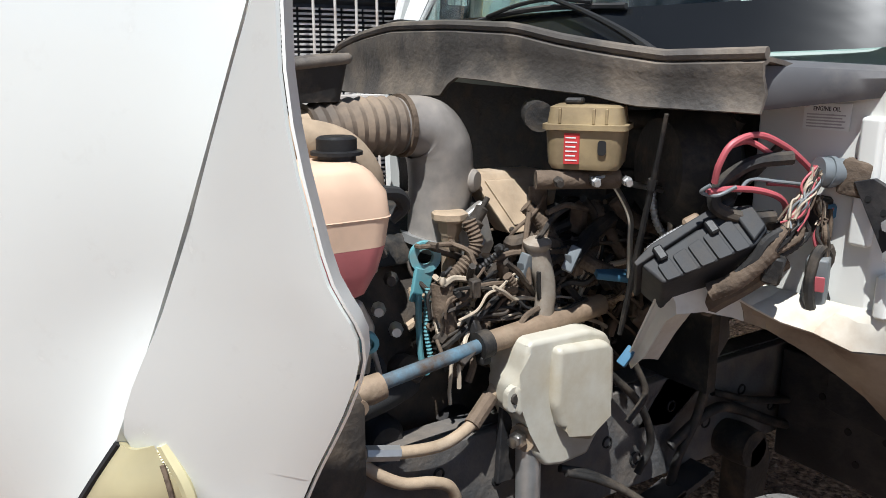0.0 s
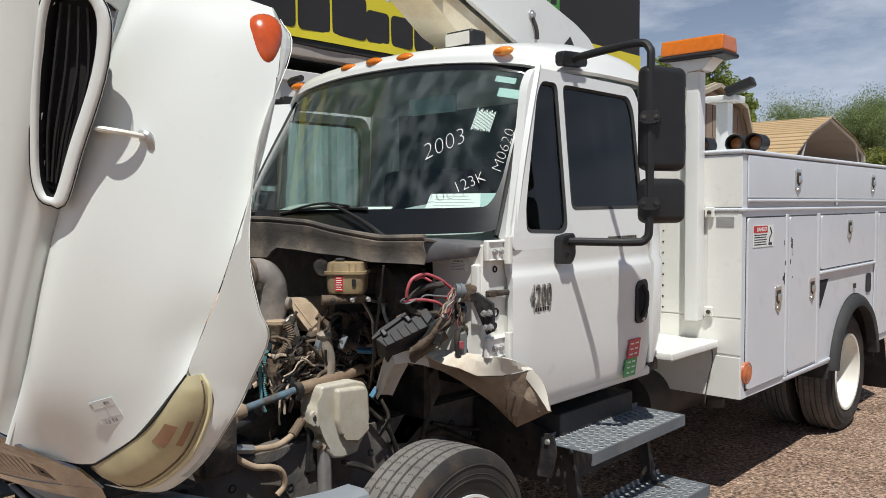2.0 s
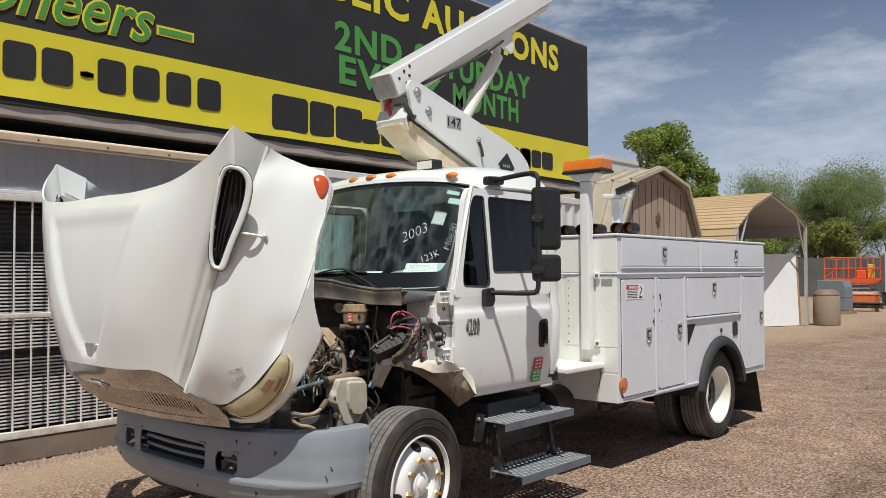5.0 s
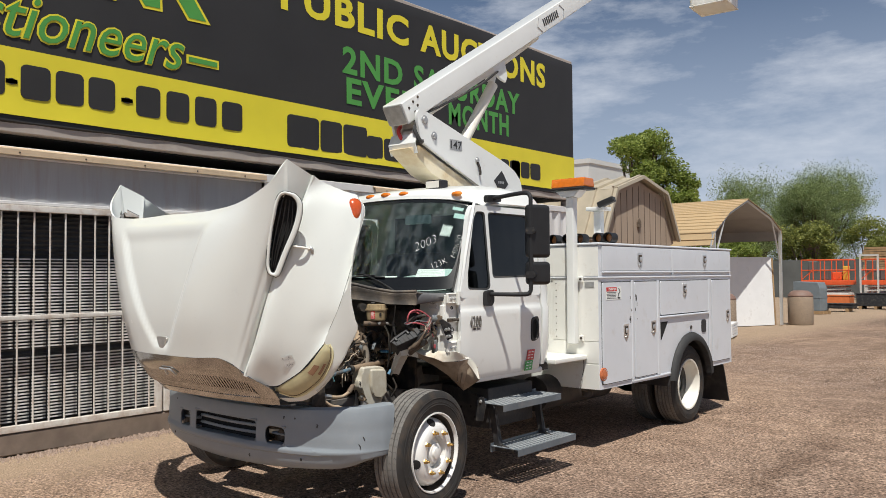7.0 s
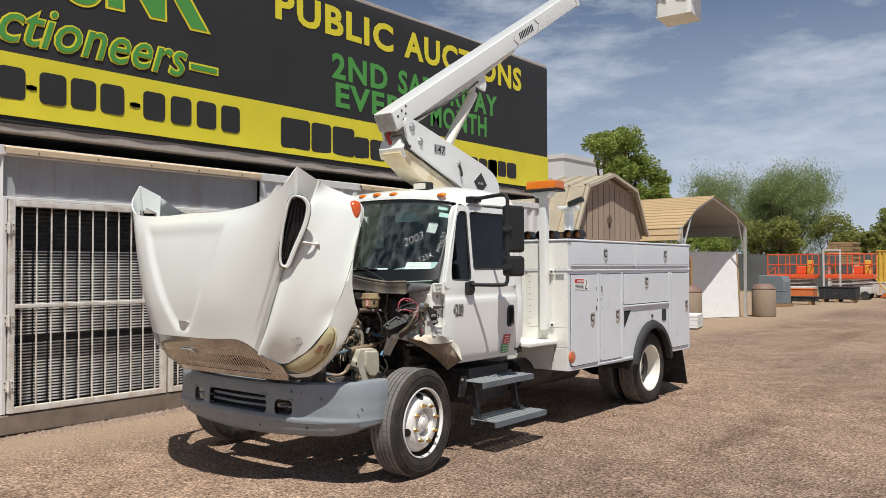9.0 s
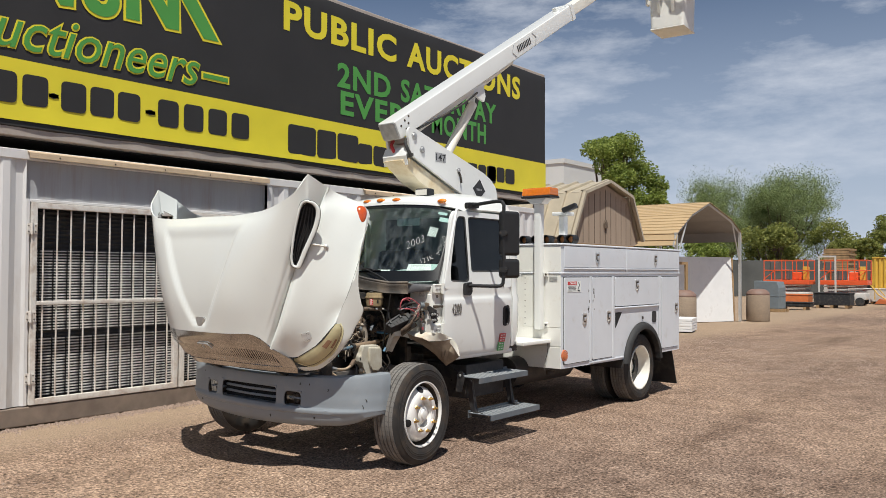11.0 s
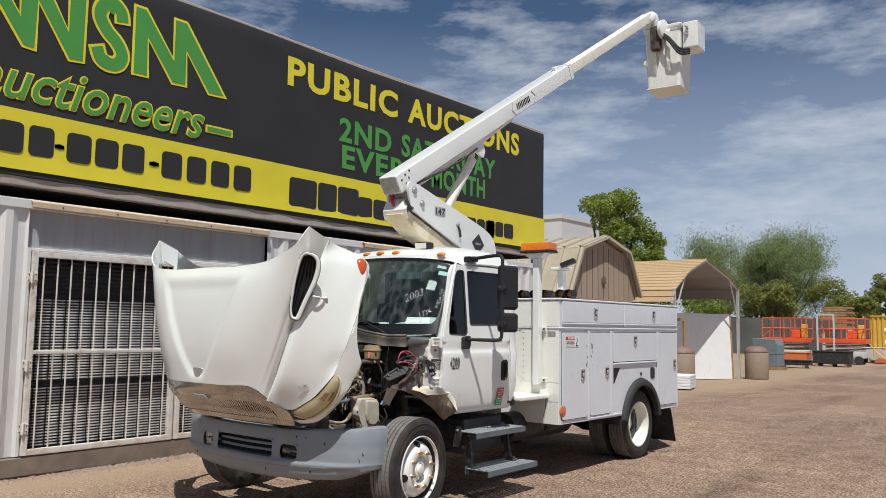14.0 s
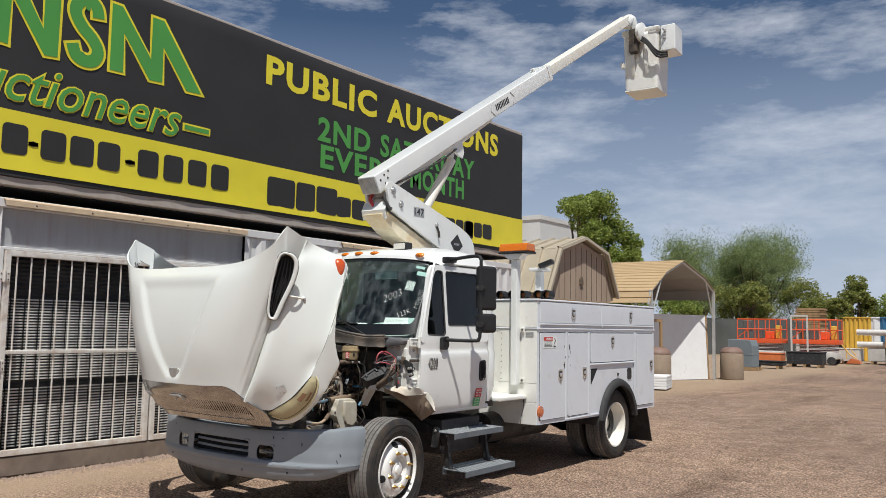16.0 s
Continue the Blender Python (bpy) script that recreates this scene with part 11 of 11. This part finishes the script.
scissor_lift(-6.58, 38)
scissor_lift(-4.05, 38.4, 2)
for x, y, w, d, h, mm, lb, nm in ((-5.36, 34.66, 1.3, 0.8, 0.42, crate_orange, "orange steel crate on a pallet", "steel_crate"), (-3.66, 34.55, 1.5, 0.9, 0.52, fuse_black, "black plastic chest on a pallet", "plastic_chest"),
                                  (-3.3, 41.2, 1.5, 1.2, 0.62, pipe_white, "wrapped pallet of grey boards", "board_pallet"), (-1.4, 42.5, 2.0, 1.0, 0.7, pipe_white, "wrapped pallet of grey boards", "board_pallet"), (-5.0, 31.6, 2.3, 0.6, 0.16, fuse_black, "black steel beams lying on pallet blocks", "beam_bundle")):
    t = thing(nm, lb, "crate", (x, y, 0), group="goods on pallets")
    bm = B()
    box(bm, (-w / 2, -d / 2, 0.13), (w / 2, d / 2, 0.13 + h), 0.02)
    part("body", bm, mm, t)
    bm = B()
    box(bm, (-w / 2 - 0.02, -d / 2 - 0.02, h + 0.13), (w / 2 + 0.02, d / 2 + 0.02, h + 0.17), 0.008)
    part("lid", bm, mm, t)
    for q in (-0.4, 0, 0.4):
        bm = B()
        box(bm, (q * w - 0.06, -d / 2, 0), (q * w + 0.06, d / 2, 0.13))
        part("pallet_block", bm, wood, t)
ld = thing("lumber_stack", "tall stack of brown lumber on a rack", "lumber", (-5.67, 44.5, 0))
for k in range(9):
    bm = B()
    box(bm, (-0.72 + 0.05 * (k % 3), -0.8, 1.75 + 0.135 * k), (0.70 - 0.06 * (k % 2), 0.8, 1.86 + 0.135 * k))
    part("board", bm, wood, ld)
for x in (-0.62, 0.62):
    bm = B()
    box(bm, (x - 0.06, -0.7, 0), (x + 0.06, 0.7, 1.75))
    part("rack_leg", bm, pipe_white, ld)
gf = thing("door_frame", "white steel door frame standing upright", "frame", (-4.95, 37.0, 0))
for lo, hi in (((0, 0, 0), (0.07, 0.08, 2.42)), ((0.74, 0, 0), (0.81, 0.08, 2.42)), ((0.07, 0, 2.34), (0.74, 0.08, 2.42))):
    bm = B()
    box(bm, lo, hi)
    part("post", bm, pipe_white, gf)
cont_blue = mat("cont_blue", (0.05, 0.16, 0.30), 0.5, var=0.08, scale=3)
for nm, lb, x0, w, mm in (("yellow_container", "yellow corrugated container at the yard's end", -4.33, 1.46, cont_yellow), ("white_container", "pale end of a container between two others", -2.86, 0.44, white_panel), ("blue_container", "blue corrugated container at the yard's end", -2.41, 6.0, cont_blue)):
    yc = thing(nm, lb, "container", (x0, 46, 0), group="containers at the yard's end")
    bm = B()
    prf = []
    y = 0.0
    while y < w - 0.2:
        prf += [(y, 0), (y + 0.09, 0), (y + 0.12, -0.05), (y + 0.21, -0.05)]
        y += 0.24
    prf.append((w, 0))
    sheet(bm, [[(x, 0.06 + d, z) for x, d in prf] for z in (0.02, 2.45)], 0.01)
    part("side", bm, mm, yc, "", 0)
    bm = B()
    box(bm, (0, 0.08, 0.0), (w, 2.4, 2.44))
    part("hull", bm, mm, yc)
    bm = B()
    box(bm, (0, -0.01, 2.42), (w, 0.08, 2.5), 0.01)
    part("top_rail", bm, mm, yc)
for z in (1.0, 1.62):
    t = thing("culvert_pipe", "long pale corrugated pipe lying on blocks", "pipe", (-2.5, 41, z - 0.25), group="long pipes")
    bm = B()
    tube(bm, [(-0.2, 0, 0.25), (7, 0.4, 0.25)], 0.16, 18, 6, 0.012, 0.09)
    part("pipe", bm, pipe_white, t)
    for x in (1.2, 5.5):
        bm = B()
        box(bm, (x - 0.1, -0.2, -z + 0.25), (x + 0.1, 0.5, 0.1))
        part("support", bm, wood, t)
hs_ = thing("engine_hoist", "small yellow and red hoist standing by the pallets", "hoist", (-2.75, 40.3, 0))
bm = B()
tube(bm, [(-0.75, 0, 1.25), (-0.2, 0, 0.5), (0.15, 0, 0.25)], 0.035, 6, 0)
part("boom_arm", bm, cont_yellow, hs_)
bm = B()
tube(bm, [(-0.35, 0, 0.25), (-0.35, 0, 1.0), (0.1, 0, 0.45)], 0.03, 6, 0)
part("mast", bm, cont_yellow, hs_)
bm = B()
prism(bm, [(-0.35, 0.03), (0.35, 0.03), (0.30, 0.2), (-0.1, 0.3)], 'y', -0.2, 0.2, 0.02)
part("base", bm, red_lens, hs_)

# screened fence along the back
for x0, x1, y in ((-26, -4.4, 47.5), (3.7, 30, 48.5)):
    fn = thing("screen_fence", "dark screened chain-link fence along the yard", "fence", ((x0 + x1) / 2, y, 0), kind="structure")
    w = (x1 - x0) / 2
    bm = B()
    k = int(w * 2 / 0.5)
    sheet(bm, [[(-w + 2 * w * i / k, 0.03 * math.sin(i * 1.7), z) for i in range(k + 1)] for z in (0.05, 1.2, 2.35)], 0.01)
    part("screen", bm, fence_dark, fn, "", 30)
    for i in range(int(w * 2 / 3) + 1):
        bm = B()
        tube(bm, [(-w + 3 * i, 0.08, 0), (-w + 3 * i, 0.08, 2.5)], 0.035, 8, 0)
        part("fence_post", bm, galv, fn)
# pale flat-roofed building far off
bd = thing("warehouse", "pale flat-roofed warehouse beyond the trees", "building", (-40.6, 62, 0), 0)
bm = B()
box(bm, (-9, -4, 0), (9, 6, 11.4))
part("wall", bm, bldg_white, bd)
bm = B()
box(bm, (-9.1, -4.1, 11.4), (9.1, 6.1, 11.8))
part("parapet", bm, bldg_white, bd)
for k in range(6):
    bm = B()
    box(bm, (-8 + 2.9 * k, -4.03, 6.4), (-6.2 + 2.9 * k, -4.0, 7.4))
    part("window", bm, fence_dark, bd)
for z in (3.0, 6.0):
    bm = B()
    box(bm, (-9.02, -4.04, z), (9.02, -4.0, z + 0.08))
    part("panel_joint", bm, galv, bd)
